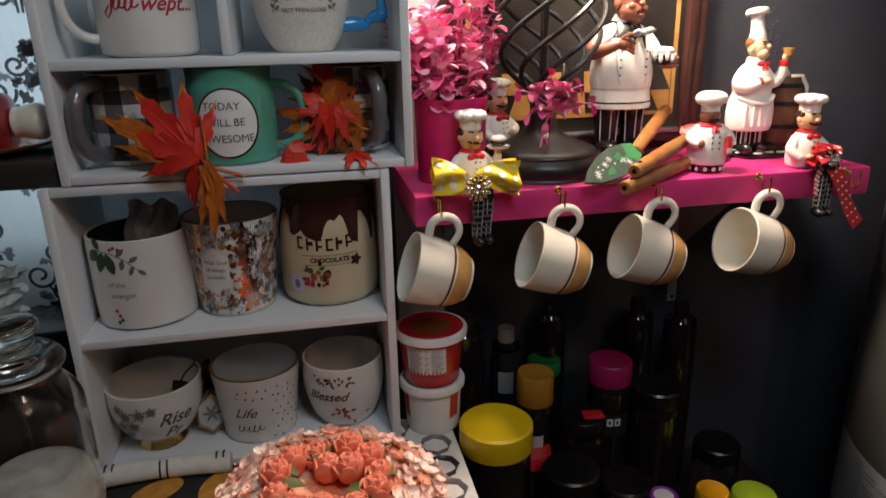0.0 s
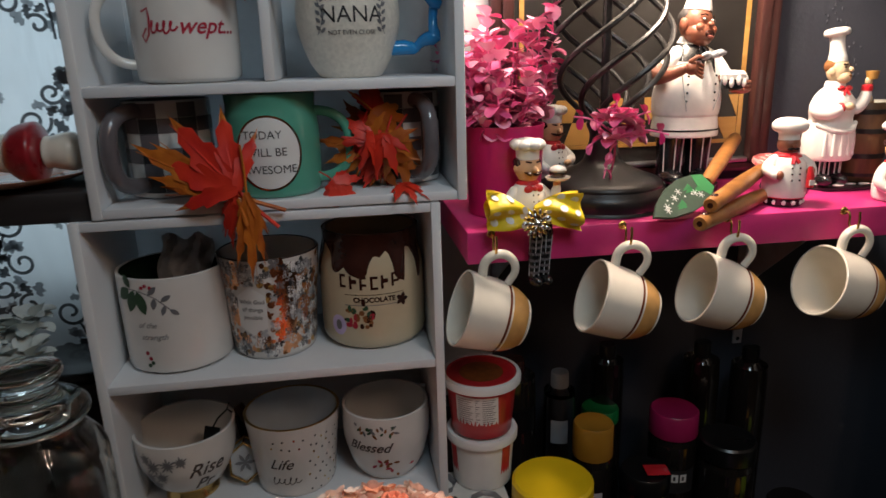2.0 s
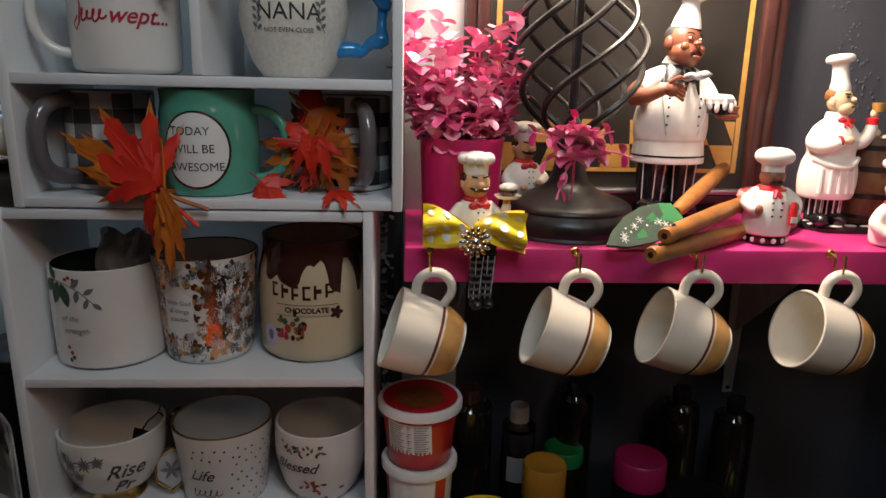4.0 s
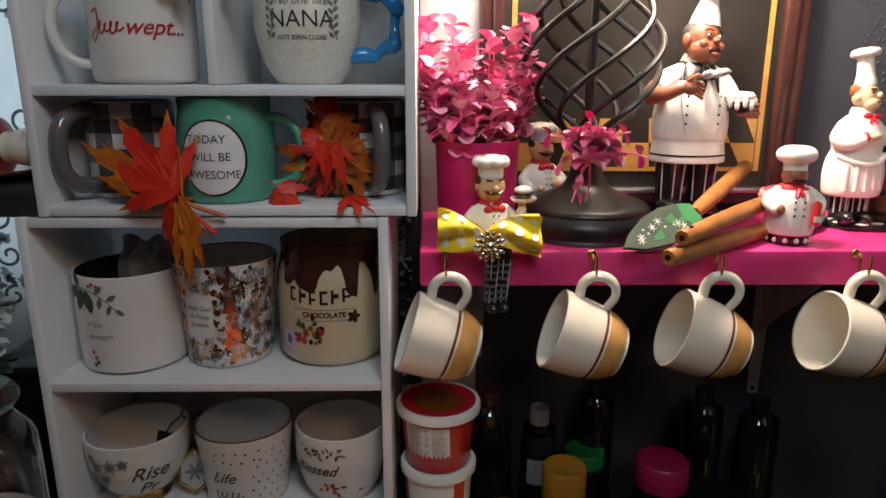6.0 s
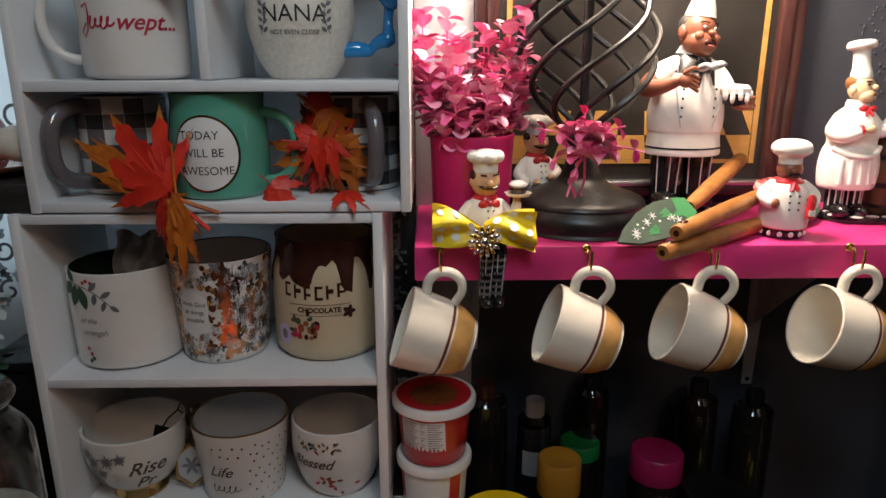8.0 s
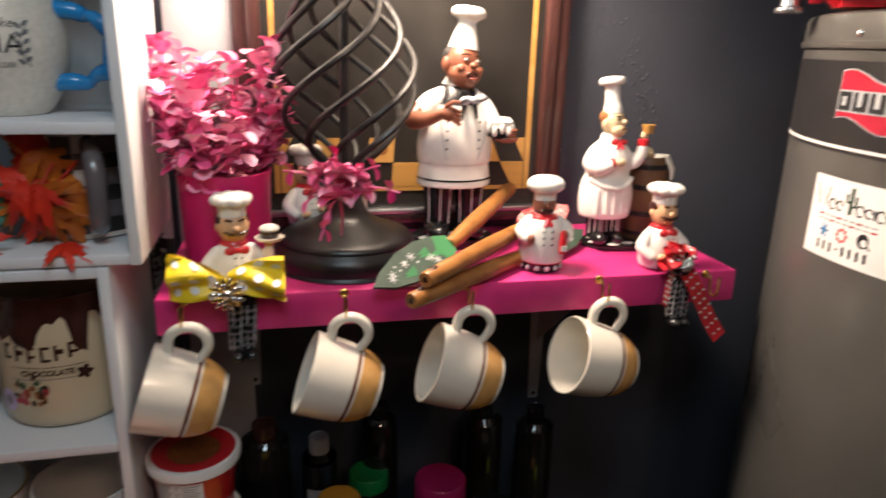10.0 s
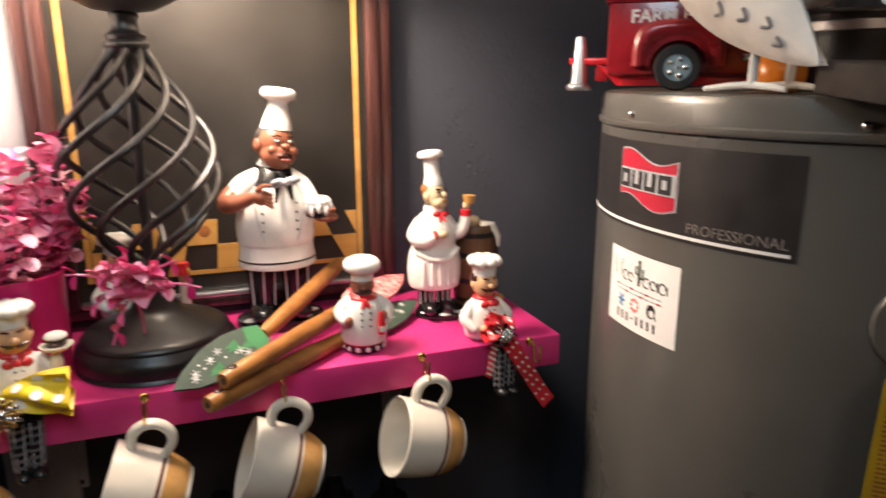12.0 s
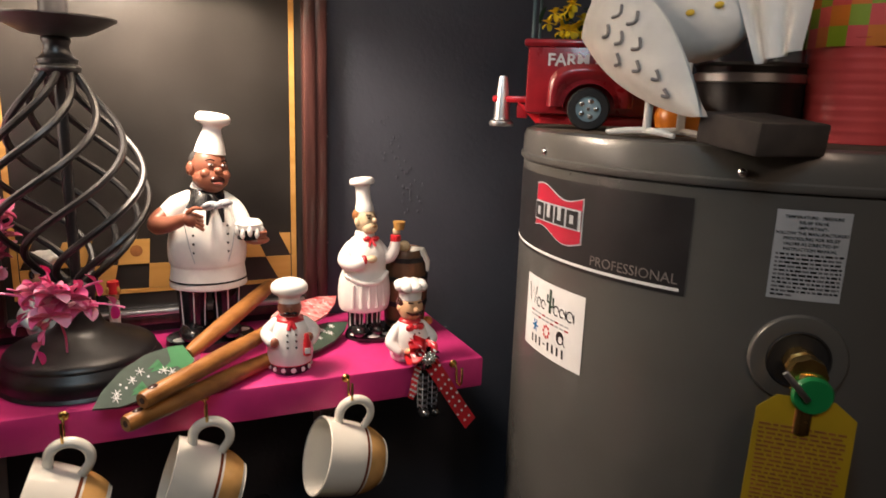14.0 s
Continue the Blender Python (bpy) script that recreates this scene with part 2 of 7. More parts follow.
# ---- builders ----
class Build:
    """Gathers faces of several shapes, with a material each, for one mesh."""

    def __init__(self, *mats):
        self.v, self.f, self.m, self.mats = [], [], [], list(mats)

    def slot(self, m):
        if m is None:
            return 0
        if m not in self.mats:
            self.mats.append(m)
        return self.mats.index(m)

    def add(self, verts, faces, m=None, at=None):
        k, s = len(self.v), self.slot(m)
        self.v += [(at @ Vector(p))[:] if at else tuple(p) for p in verts]
        self.f += [tuple(i + k for i in f) for f in faces]
        self.m += [s] * len(faces)
        return self

    def lathe(self, prof, m=None, at=None, seg=40, squash=1.0):
        """prof: (radius, height) from bottom to top; a radius of 0 closes the end."""
        vs, fs, rings = [], [], []
        for r, z in prof:
            if r < 1e-6:
                rings.append([len(vs)])
                vs.append((0, 0, z))
            else:
                rings.append(list(range(len(vs), len(vs) + seg)))
                vs += [(r * math.cos(6.283185 * i / seg), squash * r * math.sin(6.283185 * i / seg), z) for i in range(seg)]
        for a, b in zip(rings, rings[1:]):
            for i in range(seg):
                j = (i + 1) % seg
                if len(a) == 1 and len(b) > 1:
                    fs.append((a[0], b[j], b[i]))
                elif len(b) == 1 and len(a) > 1:
                    fs.append((a[i], a[j], b[0]))
                elif len(a) > 1:
                    fs.append((a[i], a[j], b[j], b[i]))
        return self.add(vs, fs, m, at)

    def ball(self, c, r, m=None, at=None, seg=20, rot=None):
        r = (r, r, r) if isinstance(r, (int, float)) else r
        n = max(8, seg // 2)
        prof = [(math.sin(math.pi * i / n), -math.cos(math.pi * i / n)) for i in range(n + 1)]
        prof[0], prof[-1] = (0, -1), (0, 1)
        t = Matrix.Translation(c) @ (rot or Matrix()) @ Matrix.Diagonal((*r, 1))
        return self.lathe(prof, m, (at @ t) if at else t, seg)

    def tube(self, pts, r, m=None, at=None, seg=10, flat=1.0, close=True, loop=False):
        pts = [Vector(p) for p in pts]
        n = len(pts)
        rs = [r] * n if isinstance(r, (int, float)) else list(r)
        vs, fs, up = [], [], None
        for i, p in enumerate(pts):
            d = (pts[(i + 1) % n] - pts[i - 1]) if loop else (pts[min(i + 1, n - 1)] - pts[max(i - 1, 0)])
            d = d.normalized() if d.length > 0 else Vector((0, 0, 1))
            if up is None:
                up = d.orthogonal().normalized()
            up = (up - d * up.dot(d)).normalized()
            side = d.cross(up)
            for k in range(seg):
                a = 6.283185 * k / seg
                vs.append(p + rs[i] * (math.cos(a) * up + flat * math.sin(a) * side))
        for i in range(n if loop else n - 1):
            for k in range(seg):
                j, q = (k + 1) % seg, (i + 1) % n
                fs.append((i * seg + k, i * seg + j, q * seg + j, q * seg + k))
        if close and not loop:
            fs += [tuple(range(seg))[::-1], tuple(range((n - 1) * seg, n * seg))]
        return self.add(vs, fs, m, at)

    def box(self, a, b, m=None, at=None, bev=0.0015):
        """A box between two corners with worn, bevelled edges."""
        lo, hi = [min(p, q) for p, q in zip(a, b)], [max(p, q) for p, q in zip(a, b)]
        bm = bmesh.new()
        bmesh.ops.create_cube(bm, size=1)
        for v in bm.verts:
            v.co = [lo[i] + (v.co[i] + 0.5) * (hi[i] - lo[i]) for i in range(3)]
        if bev:
            bmesh.ops.bevel(bm, geom=bm.edges[:], offset=min(bev, 0.45 * min(h - l for h, l in zip(hi, lo))), segments=2, profile=0.5, affect="EDGES")
        bm.verts.index_update()
        vs, fs = [v.co[:] for v in bm.verts], [[v.index for v in f.verts] for f in bm.faces]
        bm.free()
        return self.add(vs, fs, m, at)

    def sheet(self, fn, nu, nv, m=None, at=None, thick=0.0):
        """A grid over u, v in 0..1 through fn; with thick, a closed slab along z of fn's space."""
        vs = [fn(i / nu, j / nv) for j in range(nv + 1) for i in range(nu + 1)]
        w = nu + 1
        fs = [(j * w + i, j * w + i + 1, (j + 1) * w + i + 1, (j + 1) * w + i) for j in range(nv) for i in range(nu)]
        if thick:
            k = len(vs)
            vs += [(x, y, z - thick) for x, y, z in vs]
            fs += [tuple(q + k for q in f[::-1]) for f in fs]
            rim = [i for i in range(w)] + [j * w + nu for j in range(1, nv + 1)] + [nv * w + i for i in range(nu - 1, -1, -1)] + [j * w for j in range(nv - 1, 0, -1)]
            fs += [(rim[i], rim[i - 1], rim[i - 1] + k, rim[i] + k) for i in range(len(rim))]
        return self.add(vs, fs, m, at)

    def slab(self, outline, t, m=None, at=None):
        """A flat outline in x, y (convex or star-shaped round its mean) with thickness t in z."""
        n = len(outline)
        cx, cy = sum(p[0] for p in outline) / n, sum(p[1] for p in outline) / n
        vs = [(x, y, 0) for x, y in outline] + [(x, y, t) for x, y in outline] + [(cx, cy, 0), (cx, cy, t)]
        fs = []
        for i in range(n):
            j = (i + 1) % n
            fs += [(i, j, n + j, n + i), (j, i, 2 * n), (n + i, n + j, 2 * n + 1)]
        return self.add(vs, fs, m, at)

    def mesh(self, name, sharp=40):
        me = bpy.data.meshes.new(name)
        me.from_pydata(self.v, [], self.f)
        for m in self.mats:
            me.materials.append(m)
        me.polygons.foreach_set("material_index", self.m)
        bm = bmesh.new()
        bm.from_mesh(me)
        bmesh.ops.recalc_face_normals(bm, faces=bm.faces[:])
        bm.to_mesh(me)
        bm.free()
        me.polygons.foreach_set("use_smooth", [True] * len(me.polygons))
        me.set_sharp_from_angle(angle=radians(sharp))
        return me


def part(name, b, parent=None, label="", sharp=40):
    ob = new(name, b.mesh(name, sharp))
    if parent:
        ob.parent = parent
    return tagged(ob, label)


def thing(name, place, label, category, group="", kind="", turn=0.0):
    ob = new(name)
    ob.empty_display_size = 0.02
    ob.matrix_basis = pose(*place, 0, 0, turn)
    return tagged(ob, label, category, group, kind)


def single(name, b, label, category, group="", kind="", sharp=40, at=None):
    ob = tagged(part(name, b, sharp=sharp), label, category, group, kind)
    if at:
        ob.matrix_basis = at
    return ob


def letters(text, size, shear=0.0, bold=0.0):
    """The built-in font's outlines as flat faces, centred on their middle: verts, faces, width."""
    cu = bpy.data.curves.new("letters", "FONT")
    cu.body, cu.size, cu.shear, cu.align_x, cu.align_y, cu.offset = text, size, shear, "CENTER", "CENTER", bold
    cu.resolution_u = 3
    ob = bpy.data.objects.new("letters", cu)
    scene.collection.objects.link(ob)
    me = bpy.data.meshes.new_from_object(ob.evaluated_get(bpy.context.evaluated_depsgraph_get()))
    vs, fs = [v.co[:] for v in me.vertices], [tuple(p.vertices) for p in me.polygons]
    bpy.data.objects.remove(ob)
    bpy.data.curves.remove(cu)
    bpy.data.meshes.remove(me)
    return vs, fs


def wrap(r, height, mid, proud=0.0006):
    """Maps x, y of a flat print onto a round wall about z; mid: the angle in degrees that x = 0 falls on."""
    def put(p):
        rr = (r(height + p[1]) if callable(r) else r) + proud + (p[2] if len(p) > 2 else 0)
        a = radians(mid) + p[0] / (rr if rr else 1)
        return (rr * math.cos(a), rr * math.sin(a), height + p[1])
    return put


def ellipse(cx, cy, rx, ry, n=20, a0=0.0):
    return [(cx + rx * math.cos(6.283185 * i / n + a0), cy + ry * math.sin(6.283185 * i / n + a0)) for i in range(n)]


def fan(outline, div=1):
    """Faces of an outline round its mean."""
    n = len(outline)
    cx, cy = sum(p[0] for p in outline) / n, sum(p[1] for p in outline) / n
    vs = [(cx + (x - cx) * k / div, cy + (y - cy) * k / div, 0) for k in range(div, 0, -1) for x, y in outline] + [(cx, cy, 0)]
    fs = [(k * n + i, k * n + (i + 1) % n, (k + 1) * n + (i + 1) % n, (k + 1) * n + i) for k in range(div - 1) for i in range(n)]
    return vs, fs + [((div - 1) * n + i, (div - 1) * n + (i + 1) % n, div * n) for i in range(n)]


def strip(x0, x1, y0, y1, n=6):
    """A bar of print, cut along x so that it can bend."""
    vs = [(x0 + (x1 - x0) * i / n, y, 0) for y in (y0, y1) for i in range(n + 1)]
    return vs, [(i, i + 1, n + 2 + i, n + 1 + i) for i in range(n)]


def ribbon(mid, thick):
    vs, fs = [], []
    n = len(mid)
    for i in range(n):
        a, b = mid[max(i - 1, 0)], mid[min(i + 1, n - 1)]
        dx, dy = b[0] - a[0], b[1] - a[1]
        q = math.hypot(dx, dy) or 1
        for s in (-1, 1):
            vs.append((mid[i][0] - s * dy / q * thick, mid[i][1] + s * dx / q * thick, 0))
    for i in range(n - 1):
        fs.append((2 * i, 2 * i + 2, 2 * i + 3, 2 * i + 1))
    return vs, fs


# ---- setting ----
FLOOR, TOP, WALL = 0.08, 2.48, 0.935
single("floor", Build(M_FLOOR).box((-1.8, -2.0, FLOOR - 0.1), (1.9, 1.3, FLOOR), bev=0), "dark wooden floor of the kitchen", "floor", kind="structure")
single("ceiling", Build(M_CEIL).box((-1.8, -2.0, TOP), (1.9, 1.3, TOP + 0.1), bev=0), "plain pale ceiling", "ceiling", kind="structure")
single("wall_west", Build(M_ROOM).box((-1.9, -2.0, FLOOR), (-1.8, 1.3, TOP), bev=0), "plain painted wall", "wall", kind="structure")
single("wall_east", Build(M_WALL).box((1.28, -2.0, FLOOR), (1.38, WALL, TOP), bev=0), "dark grey-blue painted wall beside the water heater", "wall", kind="structure")
single("wall_south", Build(M_ROOM).box((-1.8, -2.1, FLOOR), (1.28, -2.0, TOP), bev=0), "plain painted wall", "wall", kind="structure")
wn = Build(M_WALL)
wn.box((0.172, WALL, FLOOR), (1.38, WALL + 0.1, TOP), bev=0)
wn.box((-1.8, WALL, FLOOR), (0.172, WALL + 0.1, 1.2), M_WALL, bev=0)
wn.box((-1.8, WALL, 2.05), (0.172, WALL + 0.1, TOP), M_WALL, bev=0)
wn.box((-1.8, WALL, 1.2), (-0.85, WALL + 0.1, 2.05), M_WALL, bev=0)
wn.box((-0.02, WALL, 1.2), (0.172, WALL + 0.1, 2.05), M_WALL, bev=0)
single("wall_north", wn, "grey-blue painted wall with a rough patch", "wall", kind="structure")
# paint drips and bumps on the wall beside the frame
bumps = Build(M_WALL)
rng = random.Random(5)
for _ in range(46):
    u, w = rng.random(), rng.gauss(0, 0.010)
    bumps.ball((0.655 + 0.045 * u + w, WALL, 1.565 - 0.125 * u + rng.gauss(0, 0.008)), (rng.uniform(0.0008, 0.0016), 0.0012, rng.uniform(0.001, 0.003)), seg=8)
single("trim_paint_bumps", bumps, "dried paint drips on the grey wall", "paint drips", kind="structure")
win = thing("window_1", (-0.435, WALL + 0.05, 1.2), "bright daylit window behind the curtain", "window", kind="structure")
wf = Build(M_CEIL)
for a, b in (((-0.415, -0.03, 0), (-0.375, 0.03, 0.85)), ((0.375, -0.03, 0), (0.415, 0.03, 0.85)), ((-0.375, -0.03, 0), (0.375, 0.03, 0.04)), ((-0.375, -0.03, 0.81), (0.375, 0.03, 0.85)), ((-0.015, -0.02, 0.04), (0.015, 0.02, 0.81))):
    wf.box(a, b)
part("window_frame", wf, win)
M_SKY = mat("pale_outdoor_daylight", (0.72, 0.88, 1.0), 1.0, vary=0.1, scale=2, emit=0.45)
single("backdrop", Build(M_SKY).box((-1.1, 1.25, 0.8), (0.3, 1.26, 2.3), bev=0), "pale overcast daylight outside the window", "backdrop", kind="structure")
# pale panel between curtain and frame
single("trim_panel", Build(M_WALLPALE).box((0.098, WALL - 0.012, 1.0), (0.172, WALL - 0.001, 2.2)), "pale grey painted window casing", "casing", kind="structure")
counter = thing("counter", (-0.45, 0.5, FLOOR), "dark worktop under the white shelf units", "counter")
part("worktop", Build(M_COUNTER).box((-0.85, -0.3, 0.865), (0.59, 0.43, 0.9), bev=0.004), counter)
part("cabinet_body", Build(M_BLACKWOOD).box((-0.84, -0.27, 0.0), (0.585, 0.42, 0.862)), counter)
table = thing("side_table", (0.55, 0.6, FLOOR), "low black table crowded with seasoning bottles", "table")
part("tabletop", Build(M_BLACKWOOD).box((-0.40, -0.25, 0.63), (0.15, 0.33, 0.66)), table)
for lx, ly in ((-0.38, -0.23), (0.12, -0.23), (-0.38, 0.30), (0.12, 0.30)):
    part("leg", Build(M_BLACKWOOD).box((lx - 0.015, ly - 0.015, 0), (lx + 0.015, ly + 0.015, 0.628)), table)

# ---- white shelf units ----
FRONT, BACK, TH = 0.703, 0.875, 0.010


def shelf_unit(name, x0, x1, z0, z1, shelves, label, divider=None):
    u = thing(name, ((x0 + x1) / 2, (FRONT + BACK) / 2, z0), label, "shelf unit", "stacked white shelf units")
    w, d, h = (x1 - x0) / 2, (BACK - FRONT) / 2, z1 - z0
    for s in (-1, 1):
        part("side_panel", Build(M_SHELF).box((s * w, -d, 0), (s * (w - TH), d, h)), u)
    part("top_board", Build(M_SHELF_EDGE).box((-w + TH, -d + 0.001, h - TH), (w - TH, d, h - 0.0005)), u)
    part("bottom_board", Build(M_SHELF_EDGE).box((-w + TH, -d + 0.001, 0.0005), (w - TH, d, TH)), u)
    part("back_panel", Build(M_BACKING).box((-w + TH, d - 0.005, TH), (w - TH, d - 0.001, h - TH), bev=0), u)
    for z in shelves:
        part("shelf", Build(M_SHELF_EDGE).box((-w + TH, -d + 0.001, z - z0 - TH), (w - TH, d - 0.006, z - z0)), u)
    if divider:
        part("divider", Build(M_SHELF).box((divider[0] - 0.005 - (x0 + x1) / 2, -d + 0.001, divider[1] - z0 + 0.0005), (divider[0] + 0.005 - (x0 + x1) / 2, d - 0.006, divider[2] - z0 - 0.0005)), u)
    return u


shelf_unit("shelf_unit", -0.287, 0.070, 0.985, 1.337, [1.1645], "white laminate shelf unit full of large mugs")
shelf_unit("shelf_unit", -0.2635, 0.098, 1.338, 1.715, [1.461], "white laminate shelf unit with mugs and a small divider", (-0.087, 1.461, 1.705))

# ---- black ledge left of the units ----
ledge = thing("wall_ledge", (-0.56, 0.79, 1.336), "black wooden ledge holding a plate of painted mushrooms", "ledge")
part("board", Build(M_BLACKWOOD).box((-0.34, -0.08, 0.0), (0.30, 0.10, 0.03), bev=0.003), ledge)
part("leg", Build(M_BLACKWOOD).box((-0.33, 0.03, -0.351), (-0.30, 0.06, -0.0005)), ledge)
part("leg", Build(M_BLACKWOOD).box((0.24, 0.06, -0.351), (0.262, 0.08, -0.0005)), ledge)

# ---- magenta wall shelf ----
ps = thing("wall_shelf", (0.405, 0.827, 1.262), "glossy magenta painted wooden wall shelf with cup hooks", "shelf")
part("board", Build(M_PINK).box((-0.305, -0.107, 0), (0.303, 0.107, 0.037), bev=0.003), ps)
for bx, drop in ((-0.232, 0.165), (0.158, 0.222)):
    br = Build(M_ZINC)
    br.box((bx - 0.011, -0.07, -0.003), (bx + 0.011, 0.106, -0.0005), bev=0.0008)
    br.slab([(bx - 0.013, 0.0), (bx + 0.013, 0.0), (bx + 0.007, -drop), (bx - 0.007, -drop)], 0.003, M_ZINC, Matrix.Translation((0, 0.1068, -0.003)) @ Matrix.Rotation(radians(90), 4, "X"))
    br.slab([(0.104, -0.003), (-0.05, -0.003), (0.104, -drop * 0.6)], 0.0015, M_ZINC, Matrix(((0, 0, 1, bx - 0.00075), (1, 0, 0, 0), (0, 1, 0, 0), (0, 0, 0, 1))))
    br.tube([(bx, 0.1035, -drop + 0.005), (bx, 0.1025, -drop + 0.005)], 0.003, M_BLACKP, seg=8)
    part("bracket", br, ps, "grey steel bracket")

# ---- water heater ----
TX, TY, TR, TT = 0.956, 0.583, 0.25, 1.568
tank = thing("water_heater", (TX, TY, FLOOR), "tall taupe enamelled water heater with stickers", "water heater")
T0 = TT - FLOOR
part("tank", Build(M_TANK).lathe([(0, 0), (TR - 0.005, 0), (TR, 0.005), (TR, T0 - 0.034), (TR - 0.002, T0 - 0.032), (0, T0 - 0.032)], seg=128), tank)
lid = part("lid", Build(M_TANKLID).lathe([(0.1, T0 - 0.0318), (TR + 0.002, T0 - 0.0318), (TR + 0.0035, T0 - 0.030), (TR + 0.0035, T0 - 0.026), (TR + 0.0015, T0 - 0.0245), (TR + 0.0015, T0 - 0.008), (TR - 0.001, T0 - 0.002), (TR - 0.006, T0), (TR - 0.008, T0), (0, T0 - 0.001)], seg=128), tank)
part("dusty_top", Build(M_DUST).lathe([(0, T0 - 0.0009), (TR - 0.009, T0 + 0.0002), (0, T0 + 0.0006)], seg=64), lid)
for a in (128.3, 173.6, 218.9, 264.2, 309.5):
    rv = Build(M_CHROME).ball(((TR + 0.0015) * math.cos(radians(a)), (TR + 0.0015) * math.sin(radians(a)), T0 - 0.0195), (0.004, 0.004, 0.004), seg=12)
    part("rivet", rv, lid, "bright round screw head")


def decal(b, pts_faces, m, a_mid, z, lift=0.0006):
    vs, fs = pts_faces
    put = wrap(TR, z - FLOOR, a_mid, lift)
    b.add([put(p) for p in vs], fs, m)


def patch(w, h, nx=14, ny=2, skew=0.0):
    vs = [(w * (i / nx - 0.5), h * (j / ny - 0.5) + skew * (i / nx - 0.5), 0) for j in range(ny + 1) for i in range(nx + 1)]
    return vs, [(j * (nx + 1) + i, j * (nx + 1) + i + 1, (j + 1) * (nx + 1) + i + 1, (j + 1) * (nx + 1) + i) for j in range(ny) for i in range(nx)]


def arc(a):
    return radians(a) * TR


pan = Build(M_DECAL)
A0, A1 = 118, 211.8
decal(pan, patch(arc(A1 - A0), 0.079, 40), M_DECAL, (A0 + A1) / 2, 1.4865)
decal(pan, strip(-arc(A1 - A0) / 2, arc(A1 - A0) / 2 - 0.004, -0.0365, -0.0338, 40), M_LABEL, (A0 + A1) / 2, 1.4865, 0.0010)
panel = part("name_panel", pan, tank, "charcoal name panel with white line")


def flag(w, h, inset):
    n = 14
    top = [(w * (i / n - 0.5), h / 2 - inset + 0.0045 * math.sin(6.283 * (i / n) + 0.4) - 0.005 * (i / n - 0.5)) for i in range(n + 1)]
    bot = [(w * (i / n - 0.5), -h / 2 + inset + 0.0045 * math.sin(6.283 * (i / n) + 0.4) - 0.005 * (i / n - 0.5)) for i in range(n + 1)]
    vs = [(*p, 0) for p in top] + [(*p, 0) for p in bot]
    return vs, [(i, i + 1, n + 2 + i, n + 1 + i) for i in range(n)]


logo = Build(M_LABEL)
AL = 179.6
decal(logo, flag(0.0800, 0.0420, 0.0), M_SILVERLABEL, AL, 1.4925, 0.0011)
decal(logo, flag(0.0770, 0.0396, 0.0), M_INKRED, AL, 1.4925, 0.0016)
decal(logo, strip(-0.0383, 0.0383, -0.0100, 0.0090, 12), M_SILVERLABEL, AL, 1.4925, 0.0021)
for i in range(4):
    decal(logo, strip(-0.0365 + 0.0185 * i, -0.0365 + 0.0185 * i + 0.0155, -0.0085, 0.0075, 4), M_INK, AL, 1.4925, 0.0026)
    decal(logo, strip(-0.0365 + 0.0185 * i + 0.005, -0.0365 + 0.0185 * i + 0.0105, -0.0045, 0.0075 if i in (1, 2) else 0.0035, 2), M_SILVERLABEL, AL, 1.4925, 0.0030)
part("emblem", logo, panel, "red flag emblem with black block letters")
pro = Build(M_COPPER)
vs, fs = letters("PROFESSIONAL", 0.0122)
decal(pro, (vs, fs), mat("dim_foil", (0.34, 0.31, 0.29), 0.35, metal=0.6, vary=0.3, scale=60), 200.8, 1.4595, 0.0012)
part("lettering", pro, panel, "thin metallic lettering")

wl = Build(M_LABEL)
AW = 179.7
decal(wl, patch(arc(23.0), 0.0745, 12), M_LABEL, AW, 1.3875, 0.0007)
def mark(pts, t, m, dx=0.0, dy=0.0):
    decal(wl, ribbon([(x + dx, y + dy) for x, y in pts], t), m, AW, 1.3875, 0.0011)


# company mark drawn as plain strokes and rings with a small cactus
mark([(-0.043, 0.029), (-0.038, 0.010), (-0.034, 0.025), (-0.030, 0.010), (-0.026, 0.028)], 0.0007, M_INK)
for x, r in ((-0.0205, 0.0042), (-0.0115, 0.0038), (0.0115, 0.0042), (0.0205, 0.0036), (0.0320, 0.0044)):
    mark([(x + r * math.cos(a), 0.0135 + r * 1.1 * math.sin(a)) for a in [6.283 * k / 14 for k in range(13)]], 0.00065, M_INK)
mark([(0.026, 0.018), (0.026, 0.009)], 0.0007, M_INK)
mark([(0.0375, 0.017), (0.0375, 0.009)], 0.0007, M_INK)
mark([(0.001, 0.008), (0.001, 0.032)], 0.0019, M_LEAFG)
mark([(0.001, 0.015), (0.006, 0.016), (0.006, 0.025)], 0.0013, M_LEAFG)
mark([(0.001, 0.018), (-0.004, 0.019), (-0.004, 0.026)], 0.0013, M_LEAFG)
for k in range(2):
    for q in range(9):
        x = -0.035 + 0.0076 * q
        decal(wl, strip(x, x + 0.0058, 0.0018 - 0.0042 * k, 0.0034 - 0.0042 * k, 2), M_SILVERLABEL if (q + k) % 3 else M_INKRED, AW, 1.3875, 0.0011)
for k in range(3):
    a = math.pi / 3 * k
    mark([(-0.025 - 0.006 * math.cos(a), -0.012 - 0.0068 * math.sin(a)), (-0.025 + 0.006 * math.cos(a), -0.012 + 0.0068 * math.sin(a))], 0.0009, M_BLUE)
for k in range(8):
    a = 0.785 * k
    decal(wl, fan(ellipse(-0.003 + 0.005 * math.cos(a), -0.012 + 0.0055 * math.sin(a), 0.0016, 0.0018, 8)), M_REDCUP, AW, 1.3875, 0.0011)
decal(wl, fan(ellipse(0.020, -0.011, 0.0058, 0.0066)), M_INK, AW, 1.3875, 0.0011)
decal(wl, fan(ellipse(0.0215, -0.0125, 0.0032, 0.0034)), M_LABEL, AW, 1.3875, 0.0015)
